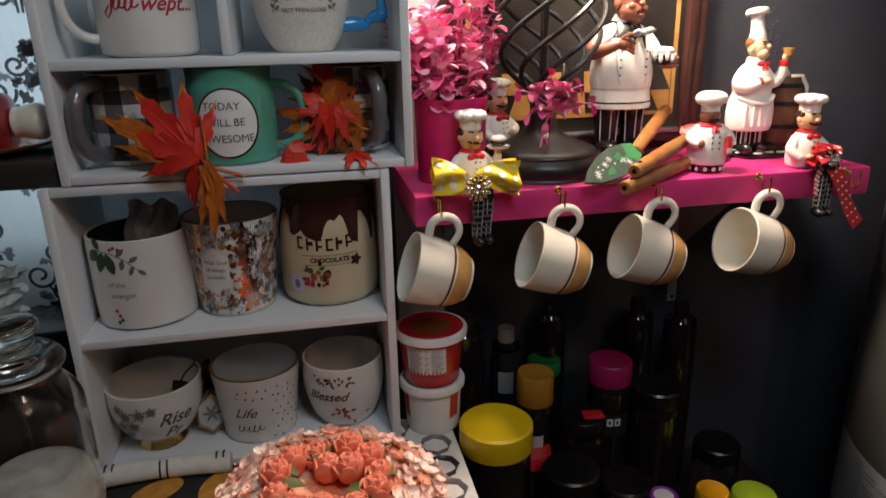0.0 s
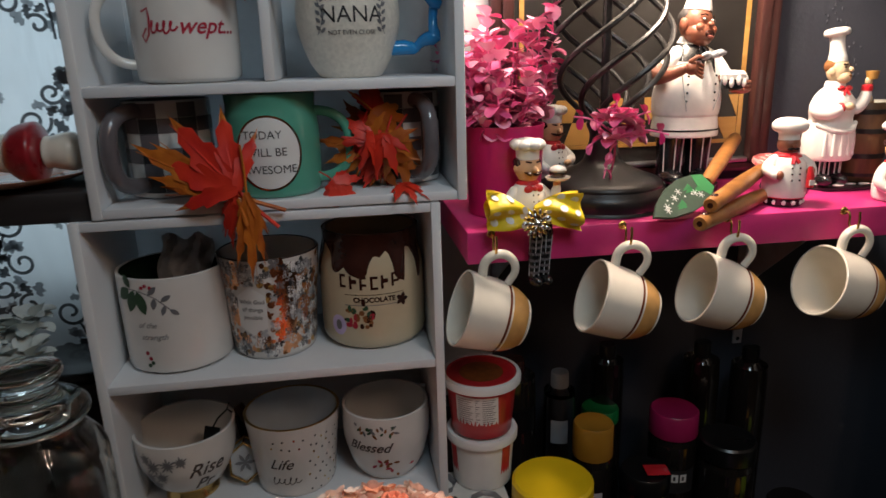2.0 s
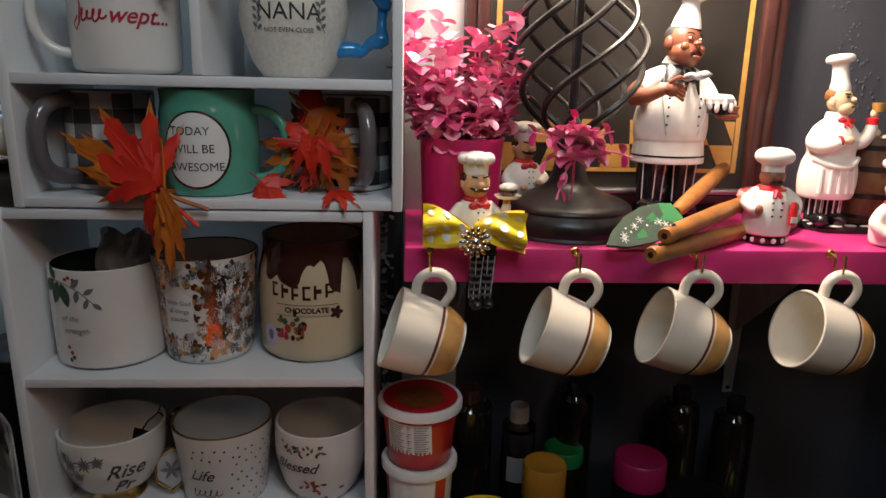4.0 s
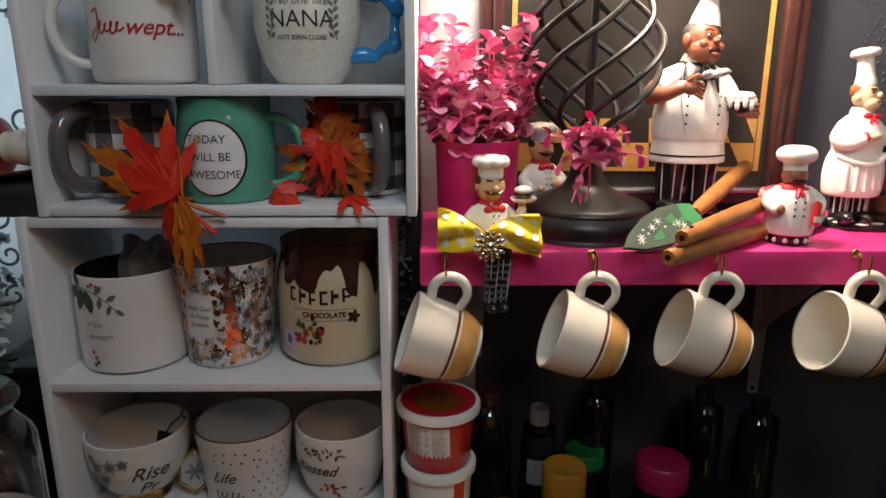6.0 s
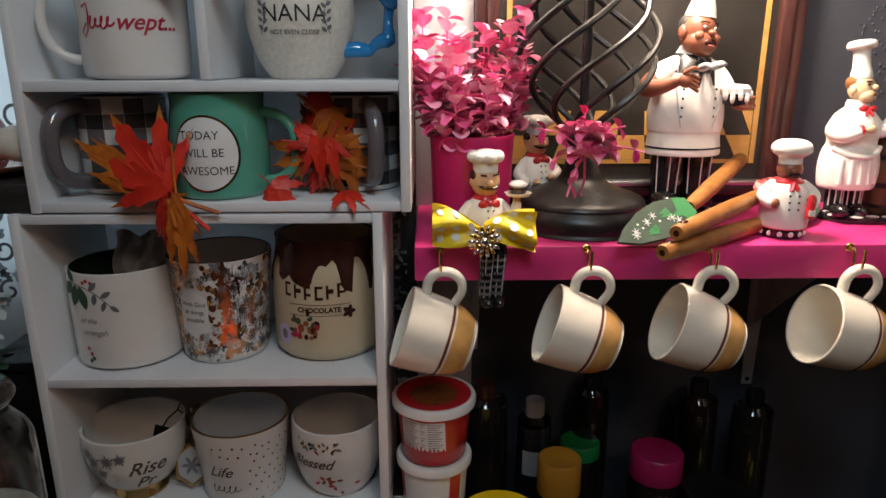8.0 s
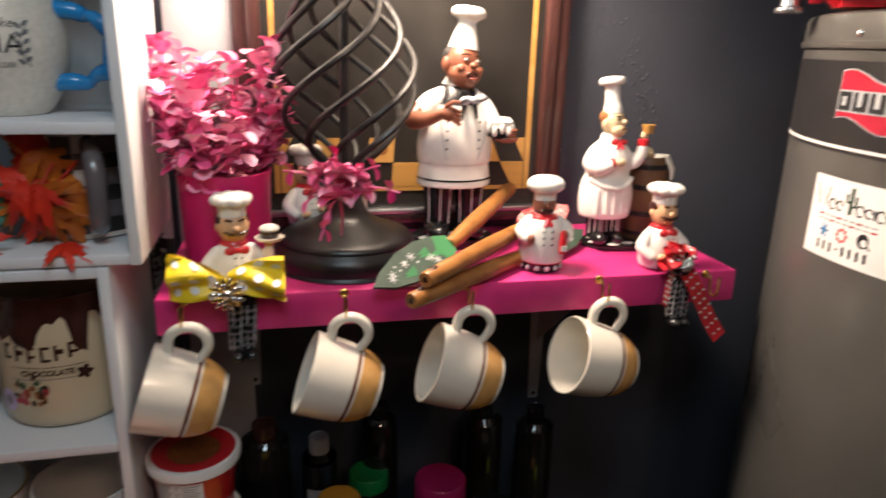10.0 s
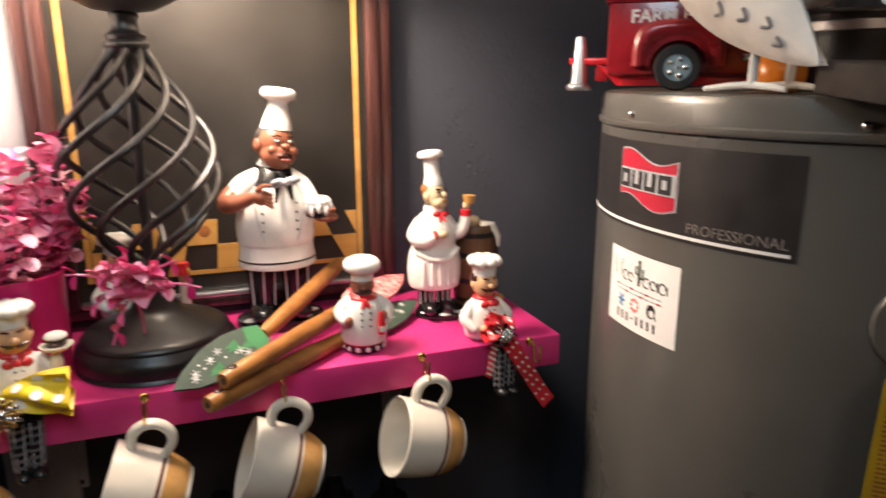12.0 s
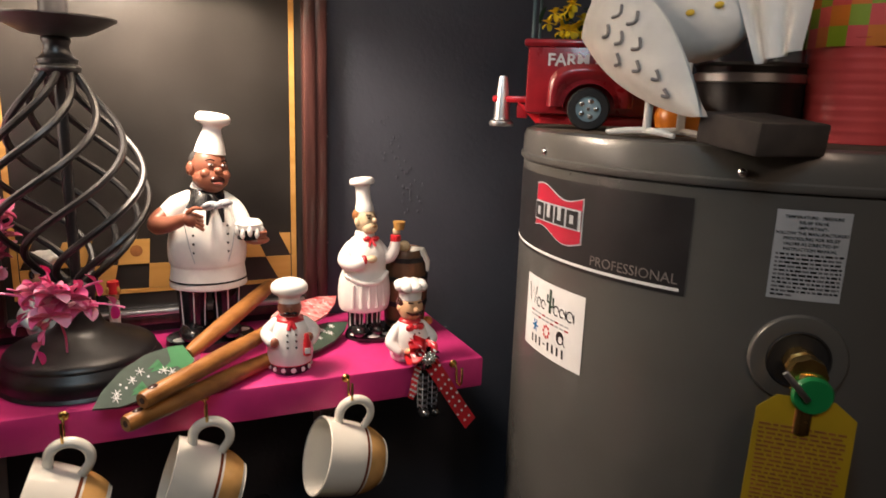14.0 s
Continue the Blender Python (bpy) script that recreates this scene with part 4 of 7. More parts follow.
tag.tube([(0.013, 0.004, 0.028), (0.014, 0.004, 0.036)], 0.001, M_BLACKP, seg=6)
single("gift_tag", tag, "black paper tag on a cord inside a footed mug", "tag", at=pose(-0.198, 0.775, BZ + 0.068, -12, 10, -10))

p = (-0.104, 0.772, BZ)
mg = Mug(p, smooth([(0.042, 0), (0.045, 0.002), (0.0465, 0.010), (0.0505, 0.05), (0.0555, 0.092)]), "white tapered mug with gold dots and gold rim", M_CER, mat("pale_blue_glaze", (0.62, 0.70, 0.76), 0.15, vary=0.05, coat=0.4), rim=M_GOLD)
mg.handle(70, 0.02, 0.08, 0.03, 0.005, M_CER)
mid = facing(p)
rng = random.Random(21)
dots = []
for i in range(11):
    for j in range(8):
        x, z = -0.036 + 0.0112 * i + 0.0056 * (j % 2), 0.008 + 0.0098 * j
        if x < 0.004 and z < 0.060:
            continue
        dots.append((fan(ellipse(0, 0, 0.0013, 0.0014, 8)), M_INK if (i + j) % 3 else M_GOLD, z + rng.gauss(0, 0.0014), x + rng.gauss(0, 0.0014)))
mg.prints("writing", dots + [(letters("Life", 0.019, 0.45, 0.0001), M_SCRIPT, 0.046, -0.025), (squiggle(0.032, 0.011, 5, 0.0005), M_SCRIPT, 0.024, -0.020)], mid, "black script among fine gold dots")

p = (0.006, 0.775, BZ)
mg = Mug(p, smooth([(0.030, 0), (0.034, 0.002), (0.043, 0.016), (0.0505, 0.043), (0.0525, 0.064), (0.0515, 0.089)]), "rounded white mug with script and leaf prints", M_CER, M_CER)
mg.handle(40, 0.02, 0.08, 0.03, 0.005, M_CER)
mid = facing(p)
it = []
rng = random.Random(4)
for i in range(20):
    it.append((petal(0, 0, rng.uniform(0.005, 0.009), 0.0032, rng.uniform(0, 360), 4), (M_FOLIAGE, M_INKGREY, M_BROWNPRINT)[i % 3], 0.074 + rng.gauss(0, 0.003), -0.044 + 0.0026 * i + rng.gauss(0, 0.002)))
for i in range(12):
    it.append((petal(0, 0, 0.008, 0.004, rng.uniform(0, 360), 4), (M_INKRED, M_BROWNPRINT)[i % 2], 0.026 + rng.gauss(0, 0.006), -0.01 + rng.gauss(0, 0.012)))
mg.prints("writing", it + [(letters("Blessed", 0.0175, 0.45, 0.0003), M_SCRIPT, 0.053, -0.030)], mid, "black script with small leaves")

hx = Build(M_GLASS)
hexa = [(0.019 * math.sin(math.pi / 3 * k), 0.024 * math.cos(math.pi / 3 * k)) for k in range(6)]
hx.slab([(x * 0.93, y * 0.93) for x, y in hexa], 0.022, M_SILVERLABEL)
for k in range(6):
    a, b = hexa[k], hexa[(k + 1) % 6]
    for z in (0.0, 0.024):
        hx.tube([(*a, z), (*b, z)], 0.0013, M_GOLD, seg=6)
    hx.tube([(*a, 0), (*a, 0.024)], 0.0013, M_GOLD, seg=6)
for k in range(6):
    hx.add(*[[(q[0], q[1], 0.0235) for q in petal(0, 0, 0.012, 0.004, 60 * k)[0]], petal(0, 0, 1, 1, 0)[1]], M_INKGREY)
single("hexagon_ornament", hx, "small hexagonal glass ornament with gold edges", "ornament", at=pose(-0.165, 0.785, BZ + 0.0255, 78, 0, 6))
rb = Build(M_BROWN)
rb.tube([(0, 0.0, 0), (0.004, -0.008, 0.03), (0.0, -0.012, 0.055), (-0.012, -0.006, 0.075), (-0.014, 0.006, 0.05), (-0.006, 0.012, 0.0)], 0.007, seg=8, flat=0.25)
single("brown_ribbon", rb, "dark brown ribbon loop behind the mugs", "ribbon", at=pose(-0.160, 0.818, BZ + 0.004))
# a cup on the top shelf of the upper unit
mg = Mug((0.020, 0.78, 1.5882), smooth([(0.033, 0), (0.040, 0.004), (0.047, 0.03), (0.049, 0.06), (0.048, 0.09)]), "plain white rounded mug", M_CER, M_CER)
mg.handle(-100, 0.02, 0.075, 0.03, 0.0055, M_CER)


# ---- silk maple leaves ----
def maple(b, m, at, size, curl=0.3, seed=0, tipm=None, spread=1.0):
    """A silk maple leaf: five toothed lobes folded along their ribs, drooping at the tips."""
    rng = random.Random(seed)
    slim = 0.22 + 0.55 * spread
    edge = [(0.0, 0.11), (0.18, 0.20), (0.32, 0.185), (0.44, 0.25), (0.52, 0.27), (0.58, 0.16), (0.70, 0.17), (0.76, 0.175), (0.82, 0.085), (0.92, 0.045), (1.0, 0.004)]
    for k, (ang, L) in enumerate(((90, 1.0), (44, 0.90), (136, 0.90), (2, 0.62), (178, 0.62))):
        ang = 90 + (ang - 90) * spread + rng.uniform(-7, 7) * spread
        L *= rng.uniform(0.9, 1.08)
        ca, sa = math.cos(radians(ang)), math.sin(radians(ang))
        droop, sway = curl * rng.uniform(0.7, 1.4), rng.uniform(-0.10, 0.10)
        vs = []
        for t, w in edge:
            for q in (-1, -0.5, 0, 0.5, 1):
                x = t * L - 0.04 * abs(q) * (0.3 if t < 0.3 else 1)
                y = q * w * slim * L + sway * t * t
                z = -droop * t * t + 0.10 * w * abs(q) * L + 0.006 * math.sin(11 * t + 3 * q + seed)
                vs.append((size * (ca * x - sa * y), size * (sa * x + ca * y), size * (z + 0.013 * k)))
        fs = [(5 * i + q, 5 * i + q + 1, 5 * i + q + 6, 5 * i + q + 5) for i in range(len(edge) - 1) for q in range(4)]
        cut = len(fs) - (8 if tipm else 0)
        b.add(vs, fs[:cut], m, at)
        if tipm:
            b.add(vs, fs[cut:], tipm, at)
        b.tube([(size * ca * L * t, size * sa * L * t + size * sway * t * t * ca, size * (0.006 - droop * t * t)) for t in (0, 0.3, 0.6, 0.9)], [0.016 * size, 0.012 * size, 0.008 * size, 0.003 * size], m, at, seg=5)
    b.tube([(0, 0, 0), (0.0, -0.25 * size, -0.03 * size), (0.02 * size, -0.5 * size, -0.12 * size)], 0.02 * size, m, at, seg=6)


spray = thing("silk_leaf_spray", (-0.12, 0.70, 1.351), "red and orange silk maple leaves spilling over the shelf edge", "silk leaves")
for i, (x, y, z, rx, ry, rz, s, m, droop, spread) in enumerate([(-0.004, -0.014, 0.012, 76, -8, 42, 0.098, M_MAPLE, 0.10, 0.60), (-0.012, -0.008, 0.010, 78, -4, 66, 0.104, M_MAPLE2, 0.12, 0.30), (0.004, -0.020, 0.010, 92, 10, 180, 0.088, M_MAPLE2, 0.16, 0.36),
                                                               (-0.006, -0.016, 0.008, 84, -20, 164, 0.058, M_MAPLE, 0.3, 0.34), (-0.006, -0.002, 0.008, 74, 10, 30, 0.060, M_MAPLE, 0.3, 0.4)]):
    b = Build(m)
    maple(b, m, None, s, droop, i, M_MAPLE2 if i == 0 else None, spread)
    o = part("leaf", b, spray)
    o.matrix_basis = pose(x, y, z, rx, 0, ry) @ Matrix.Rotation(radians(rz), 4, "Z") @ Matrix.Diagonal((0.66 if i == 2 else 1, 1, 1, 1))
part("stem", Build(M_MAPLE2).tube([(0.0, 0.02, 0.002), (-0.01, -0.008, 0.006), (-0.004, -0.02, 0.004), (0.002, -0.024, -0.02)], 0.0018, seg=6), spray)
spray2 = thing("silk_leaf_spray", (0.015, 0.755, 1.351), "red and rust silk maple leaves bunched between mugs", "silk leaves")
rng = random.Random(12)
for i in range(19):
    m = (M_MAPLE, M_MAPLE2, M_MAPLE, M_MAPLE2)[i % 4]
    b = Build(m)
    maple(b, m, None, rng.uniform(0.046, 0.060), rng.uniform(0.2, 0.6), 20 + i, M_MAPLE2 if i % 3 == 0 else None, rng.uniform(0.6, 0.95))
    o = part("leaf", b, spray2)
    o.matrix_basis = pose(rng.uniform(-0.020, 0.018), rng.uniform(-0.03, 0.01), rng.uniform(0.030, 0.080), rng.uniform(55, 100), 0, rng.uniform(-55, 55)) @ Matrix.Rotation(radians(rng.uniform(0, 360)), 4, "Z")
b = Build(M_MAPLE)
maple(b, M_MAPLE, None, 0.036, 0.4, 61)
o = part("leaf", b, spray2)
o.matrix_basis = pose(-0.050, -0.042, 0.012, 70, 0, 0) @ Matrix.Rotation(radians(230), 4, "Z")
b = Build(M_MAPLE)
maple(b, M_MAPLE, None, 0.03, 0.3, 62)
o = part("leaf", b, spray2)
o.matrix_basis = pose(0.02, -0.040, 0.004, 12, 0, 0) @ Matrix.Rotation(radians(200), 4, "Z")
spray3 = thing("silk_leaf_spray", (-0.09, 0.715, 1.588), "dark red silk leaves drooping from the top shelf", "silk leaves")
for i, (x, z, rz, s) in enumerate(((-0.025, -0.014, 200, 0.042), (0.028, -0.014, 170, 0.042), (0.0, 0.004, 120, 0.04))):
    b = Build(M_MAPLE)
    maple(b, M_MAPLE, None, s, 0.4, 40 + i)
    o = part("leaf", b, spray3)
    o.matrix_basis = pose(x, -0.018, z, 85, 0, 0) @ Matrix.Rotation(radians(rz), 4, "Z")

# ---- hooks and hanging cups ----
CUP = smooth([(0.0, 0.0), (0.024, 0.0), (0.0265, 0.002), (0.0285, 0.004), (0.034, 0.014), (0.0385, 0.030), (0.0405, 0.050), (0.0415, 0.071)])


def hook(x, y=0.719, z=1.296):
    h = Build(M_BRASS)
    h.lathe([(0, 0), (0.005, 0), (0.004, 0.0015), (0, 0.002)], at=Matrix.Translation((0, 0, 0)) @ Matrix.Rotation(radians(90), 4, "X"), seg=12)
    h.tube([(0, 0, 0), (0, -0.008, 0), (0, -0.010, -0.004), (0, -0.010, -0.012), (0, -0.013, -0.018), (0, -0.019, -0.019), (0, -0.024, -0.014), (0, -0.025, -0.004), (0, -0.024, 0.004)], 0.0014, seg=8)
    return single("cup_hook", h, "small brass cup hook screwed into the shelf edge", "hook", "brass cup hooks", at=pose(x, y, z))


def hanging_cup(x, yaw, tilt, roll=0.0):
    c = thing("cup", (0, 0, 0), "cream cup with tan base hanging from a brass hook", "cup", "hanging cups")
    b = Build(M_CREAM)
    b.lathe(CUP, M_CREAM, seg=56)
    b.lathe([CUP[-1], (0.0408, 0.0718), (0.0395, 0.0718), (0.0388, 0.071)], M_CREAM, seg=56)
    b.lathe([(0, 0.004)] + [(max(r - 0.0027, 0.001), z) for r, z in CUP if z > 0.005], M_CREAM, seg=56)
    body = part("body", b, c)
    ring = lambda z0, z1, m: part("band", Build(m).lathe([(interp(CUP, z0 + (z1 - z0) * i / 8) + 0.0005, z0 + (z1 - z0) * i / 8) for i in range(9)], seg=56), body)
    ring(0.0045, 0.0250, M_TAN)
    ring(0.0272, 0.0302, M_BAND)
    h = Build(M_CREAM)
    pts = []
    for i in range(19):
        a = radians(-112 + 224 * i / 18)
        pts.append((0.052 + 0.0165 * math.cos(a), 0, 0.044 + 0.0175 * math.sin(a)))
    pts[0], pts[-1] = (0.0385, 0, pts[0][2] + 0.002), (0.0395, 0, pts[-1][2] - 0.001)
    h.tube(pts, 0.0042, seg=12, flat=1.25)
    part("handle", h, c)
    ax = Vector((-math.cos(radians(yaw)) * math.cos(radians(tilt)), -math.sin(radians(yaw)) * math.cos(radians(tilt)), math.sin(radians(tilt))))
    up = Vector((0, -0.04 + roll, 1))
    hx_ = (up - ax * up.dot(ax)).normalized()
    m = Matrix((hx_, ax.cross(hx_), ax)).transposed().to_4x4()
    hold = Vector((x + 0.003, 0.699, 1.2775))
    m.translation = hold - m.to_3x3() @ Vector((0.0655, 0, 0.050))
    c.matrix_basis = m
    return c


for x, yaw, tilt in ((0.126, 2, 19), (0.273, -3, 20), (0.396, -4, 20), (0.541, 2, 17)):
    hook(x)
    hanging_cup(x, yaw, tilt)
hook(0.668)


# ---- pot plant ----
pot = thing("potted_plant", (0.162, 0.808, 1.2995), "pink artificial plant in a magenta metal pot", "plant")
part("pot", Build(M_POT).lathe([(0, 0), (0.041, 0), (0.042, 0.001), (0.0455, 0.098), (0.0465, 0.100), (0.0465, 0.103), (0.0445, 0.103), (0.043, 0.09), (0, 0.088)], seg=56), pot)
part("soil", Build(M_FOLIAGE).lathe([(0, 0.0885), (0.0425, 0.0885), (0, 0.095)], seg=24), pot)


def leafblade(b, m, base, way, length, width, fold=0.25):
    way = Vector(way).normalized()
    side = way.cross(Vector((0, 0, 1)))
    side = side.normalized() if side.length > 0.05 else Vector((1, 0, 0))
    nrm = side.cross(way)
    vs = []
    for t, w in ((0, 0.10), (0.15, 0.60), (0.38, 1.0), (0.62, 1.08), (0.86, 0.92), (1.0, 0.50)):
        for s in (-1, 0, 1):
            vs.append(Vector(base) + way * length * t + side * (s * w * width / 2) + nrm * (width * fold * (abs(s) * w) - length * 0.25 * t * t))
    fs = [(3 * i + k, 3 * i + k + 1, 3 * i + 4 + k, 3 * i + 3 + k) for i in range(5) for k in range(2)]
    b.add(vs, fs, m)


def foliage(seed, stems, spread, height, leaf, mats, droop=0.0, base=(0, 0, 0.09)):
    rng = random.Random(seed)
    leaves, twigs = Build(*mats), Build(mats[0])
    for s in range(stems):
        a, q = rng.uniform(0, 6.283), math.sqrt(rng.random())
        tip = Vector((math.cos(a) * spread * q, math.sin(a) * spread * q * 0.8, height * rng.uniform(0.18, 1.0) * (1 - 0.25 * q) - droop * q))
        st = Vector((math.cos(a) * 0.3 * spread * q, math.sin(a) * 0.3 * spread * q, 0))
        n = max(4, int(tip.length / 0.0115))
        pts = []
        for i in range(n + 1):
            t = i / n
            p = Vector(base) + st * (1 - t) + tip * t + Vector((math.cos(a), math.sin(a), 0)) * 0.25 * spread * q * math.sin(math.pi * t)
            pts.append(p)
        twigs.tube(pts, 0.0009, seg=5)
        for i in range(1, n + 1):
            d = (pts[i] - pts[i - 1]).normalized()
            o = d.orthogonal().normalized()
            turn = 1.571 * (i % 2) + rng.uniform(-0.8, 0.8)
            for k in range(3 if i == n else 2):
                ang = turn + k * (6.283 / (3 if i == n else 2))
                w = (Matrix.Rotation(ang, 3, d) @ o + d * rng.uniform(0.0, 1.4) + Vector((rng.gauss(0, 0.35), rng.gauss(0, 0.35), rng.gauss(0.1, 0.45))))
                L = leaf * rng.uniform(0.75, 1.2)
                leafblade(leaves, rng.choice(mats), pts[i], w, L, L * 1.0, 0.18)
    return leaves, twigs


lv, tw = foliage(7, 46, 0.070, 0.172, 0.0160, [M_PLANT, M_PLANT, M_PLANT2, M_PLANT2])
part("foliage", lv, pot, "dense pink plastic leaves", sharp=180)
tagged(part("twig", tw, pot), kind="stuff")

# ---- twisted iron lamp ----
LX, LY = 0.284, 0.812
tl = thing("table_lamp", (LX, LY, 1.2995), "black twisted-iron table lamp with a glowing pale shade", "lamp")
part("base", Build(M_IRON).lathe(smooth([(0, 0), (0.073, 0), (0.077, 0.004), (0.078, 0.016), (0.073, 0.024)], 3) + smooth([(0.0715, 0.026), (0.0715, 0.029), (0.066, 0.034), (0.045, 0.042), (0.026, 0.052), (0.019, 0.066), (0.016, 0.085), (0.020, 0.100), (0.0, 0.104)], 4), seg=64), tl)
Z0, Z1 = 0.100, 0.311
part("rod", Build(M_IRON).tube([(0, 0, Z0), (0, 0, Z1)], 0.0052, seg=12), tl)
for k in range(8):
    pts = []
    for i in range(33):
        t = i / 32
        s = t ** 0.85
        r = 0.013 + 0.060 * math.sin(math.pi * s) ** 1.15
        a = 6.283185 * k / 8 + radians(230) * t
        pts.append((r * math.cos(a), r * math.sin(a), Z0 + (Z1 - Z0) * t))
    part("cage_bar", Build(M_IRON).tube(pts, 0.0036, seg=8), tl)
part("collar", Build(M_IRON).lathe(smooth([(0.012, Z1 - 0.008), (0.019, Z1 - 0.003), (0.020, Z1 + 0.001), (0.017, Z1 + 0.004), (0.018, Z1 + 0.008), (0.013, Z1 + 0.012), (0.011, Z1 + 0.020), (0.013, Z1 + 0.026), (0.010, Z1 + 0.030)], 3), seg=32), tl)
part("drip_dish", Build(M_IRON).lathe([(0.008, Z1 + 0.028), (0.028, Z1 + 0.031), (0.042, Z1 + 0.038), (0.054, Z1 + 0.045), (0.054, Z1 + 0.0465), (0.041, Z1 + 0.040), (0.008, Z1 + 0.034)], seg=48), tl)
part("candle_tube", Build(M_IRON).lathe([(0.0125, Z1 + 0.034), (0.0125, 0.405), (0.0135, 0.406), (0.0135, 0.409), (0.006, 0.412), (0.006, 0.46), (0, 0.46)], seg=24), tl)
shade = Build(M_SHADE)
n = 96


def shade_ring(rx, ry, z, cx=0.036, cy=-0.012):
    out = []
    for i in range(n):
        a = 6.283185 * i / n
        c, s = math.cos(a), math.sin(a)
        out.append((cx + rx * math.copysign(abs(c) ** 0.55, c), cy + ry * math.copysign(abs(s) ** 0.55, s), z))
    return out


rings = [shade_ring(0.190, 0.098, 0.408), shade_ring(0.188, 0.096, 0.415), shade_ring(0.150, 0.078, 0.60), shade_ring(0.148, 0.076, 0.60), shade_ring(0.186, 0.094, 0.416), shade_ring(0.188, 0.096, 0.408)]
vs = [q for r in rings for q in r]
fs = [(k * n + i, k * n + (i + 1) % n, ((k + 1) % 6) * n + (i + 1) % n, ((k + 1) % 6) * n + i) for k in range(6) for i in range(n)]
shade.add(vs, fs)
sh = part("shade", shade, tl, "pale fabric shade lit from inside")
lace = Build(M_DAMASK)
rng = random.Random(31)
for i in range(0, n):
    q = rings[0][i]
    if rng.random() < 0.6:
        w = rng.uniform(0.002, 0.006)
        lace.ball((q[0], q[1], q[2] - 0.0005), (w, 0.0012, rng.uniform(0.0012, 0.003)), seg=8)
part("lace_trim", lace, sh, "ragged dark lace edge")
bulb = Build(M_SKY).ball((0, 0, 0.475), 0.02)
part("bulb", bulb, tl, "small glowing bulb")
part("shade_carrier", Build(M_BRASS).tube([(0.0, 0, 0.412), (0.03, 0, 0.425), (0.034, 0, 0.47), (0.02, 0, 0.52), (0, 0, 0.53), (-0.02, 0, 0.52), (-0.034, 0, 0.47), (-0.03, 0, 0.425), (0, 0, 0.412)], 0.0014, seg=6), tl)
sprig = thing("flower_sprig", (0.272, 0.738, 1.330), "artificial magenta flower sprig tucked on the lamp base", "flowers")
fb, sb = Build(M_PLANT), Build(M_PLANT)
rng = random.Random(17)
for (cx, cy, cz, s) in ((-0.004, -0.006, 0.058, 0.019), (0.012, 0.0, 0.072, 0.018), (-0.014, 0.004, 0.078, 0.018), (0.0, -0.010, 0.080, 0.016), (0.022, 0.002, 0.060, 0.015)):
    for k in range(6):
        a = 60 * k + rng.uniform(-10, 10)
        leafblade(fb, M_PLANT2 if k % 2 else M_PLANT, (cx, cy, cz), (math.cos(radians(a)), -0.35 + 0.2 * rng.random(), 0.45 + 0.8 * math.sin(radians(a))), s * 0.9, s * 1.1, 0.3)
for tip in ((0.058, 0.0, 0.060), (-0.052, -0.004, 0.084), (-0.02, -0.012, 0.018), (0.040, 0.01, 0.085), (-0.004, 0.0, 0.100), (-0.035, 0.0, 0.05)):
    pts = [Vector((0, 0.006, 0.060)).lerp(Vector(tip), i / 6) + Vector((0, 0, 0.006 * math.sin(math.pi * i / 6))) for i in range(7)]
    sb.tube(pts, 0.0011, seg=5)
    for i in range(3, 7, 2):
        for s in (-1, 1):
            leafblade(fb, rng.choice((M_PLANT, M_PLANT, M_POT)), pts[i], (rng.uniform(-0.6, 0.6), -0.3, s * 0.8), 0.013, 0.008)
part("petals", fb, sprig, sharp=180)
part("twig", sb.tube([(0, 0.006, 0.06), (0.004, 0.02, 0.03), (0.003, 0.03, 0.008)], 0.0012, seg=5), sprig)

# ---- framed board on the wall ----
def T(x, y, z):
    return Matrix.Translation((x, y, z))


fr = thing("framed_board", (0.370, WALL - 0.001, 1.312), "black board with ochre checkered inlay in a mahogany frame", "framed board")
W2, H2, FW = 0.200, 0.62, 0.031
part("panel", Build(M_BOARD).box((-W2 + FW - 0.002, -0.010, 0.012), (W2 - FW + 0.002, -0.002, H2 - 0.02), bev=0), fr)
for s in (-1, 1):
    b = Build(M_FRAME)
    b.box((s * W2, -0.020, 0), (s * (W2 - 0.016), -0.0005, H2), bev=0.003)
    b.box((s * (W2 - 0.015), -0.024, 0.012), (s * (W2 - FW), -0.0005, H2 - 0.012), bev=0.004)
    part("stile", b, fr)
for z in (0, H2 - 0.024):
    b = Build(M_FRAME)
    b.box((-W2 + 0.016, -0.0195, z + 0.0), (W2 - 0.016, -0.0005, z + 0.012), bev=0.003)
    b.box((-W2 + FW, -0.023, z + 0.0125), (W2 - FW, -0.011, z + 0.020), M_STEEL, bev=0.003)
    part("rail", b, fr)
YB = 0.040
for s in (-1, 1):
    part("inlay_line", Build(M_OCHRE).box((s * 0.157 - 0.0032, -0.0112, YB), (s * 0.157 + 0.0032, -0.0101, H2 - 0.06), bev=0), fr)
part("inlay_line", Build(M_OCHRE).box((-0.1525, -0.0112, YB), (0.1525, -0.0101, YB + 0.005), bev=0), fr)
# painted floor squares that widen towards the viewer
ROWS = ((YB + 0.0055, YB + 0.0355, 0.0390, 0.0345), (YB + 0.0360, YB + 0.0660, 0.0345, 0.0307))
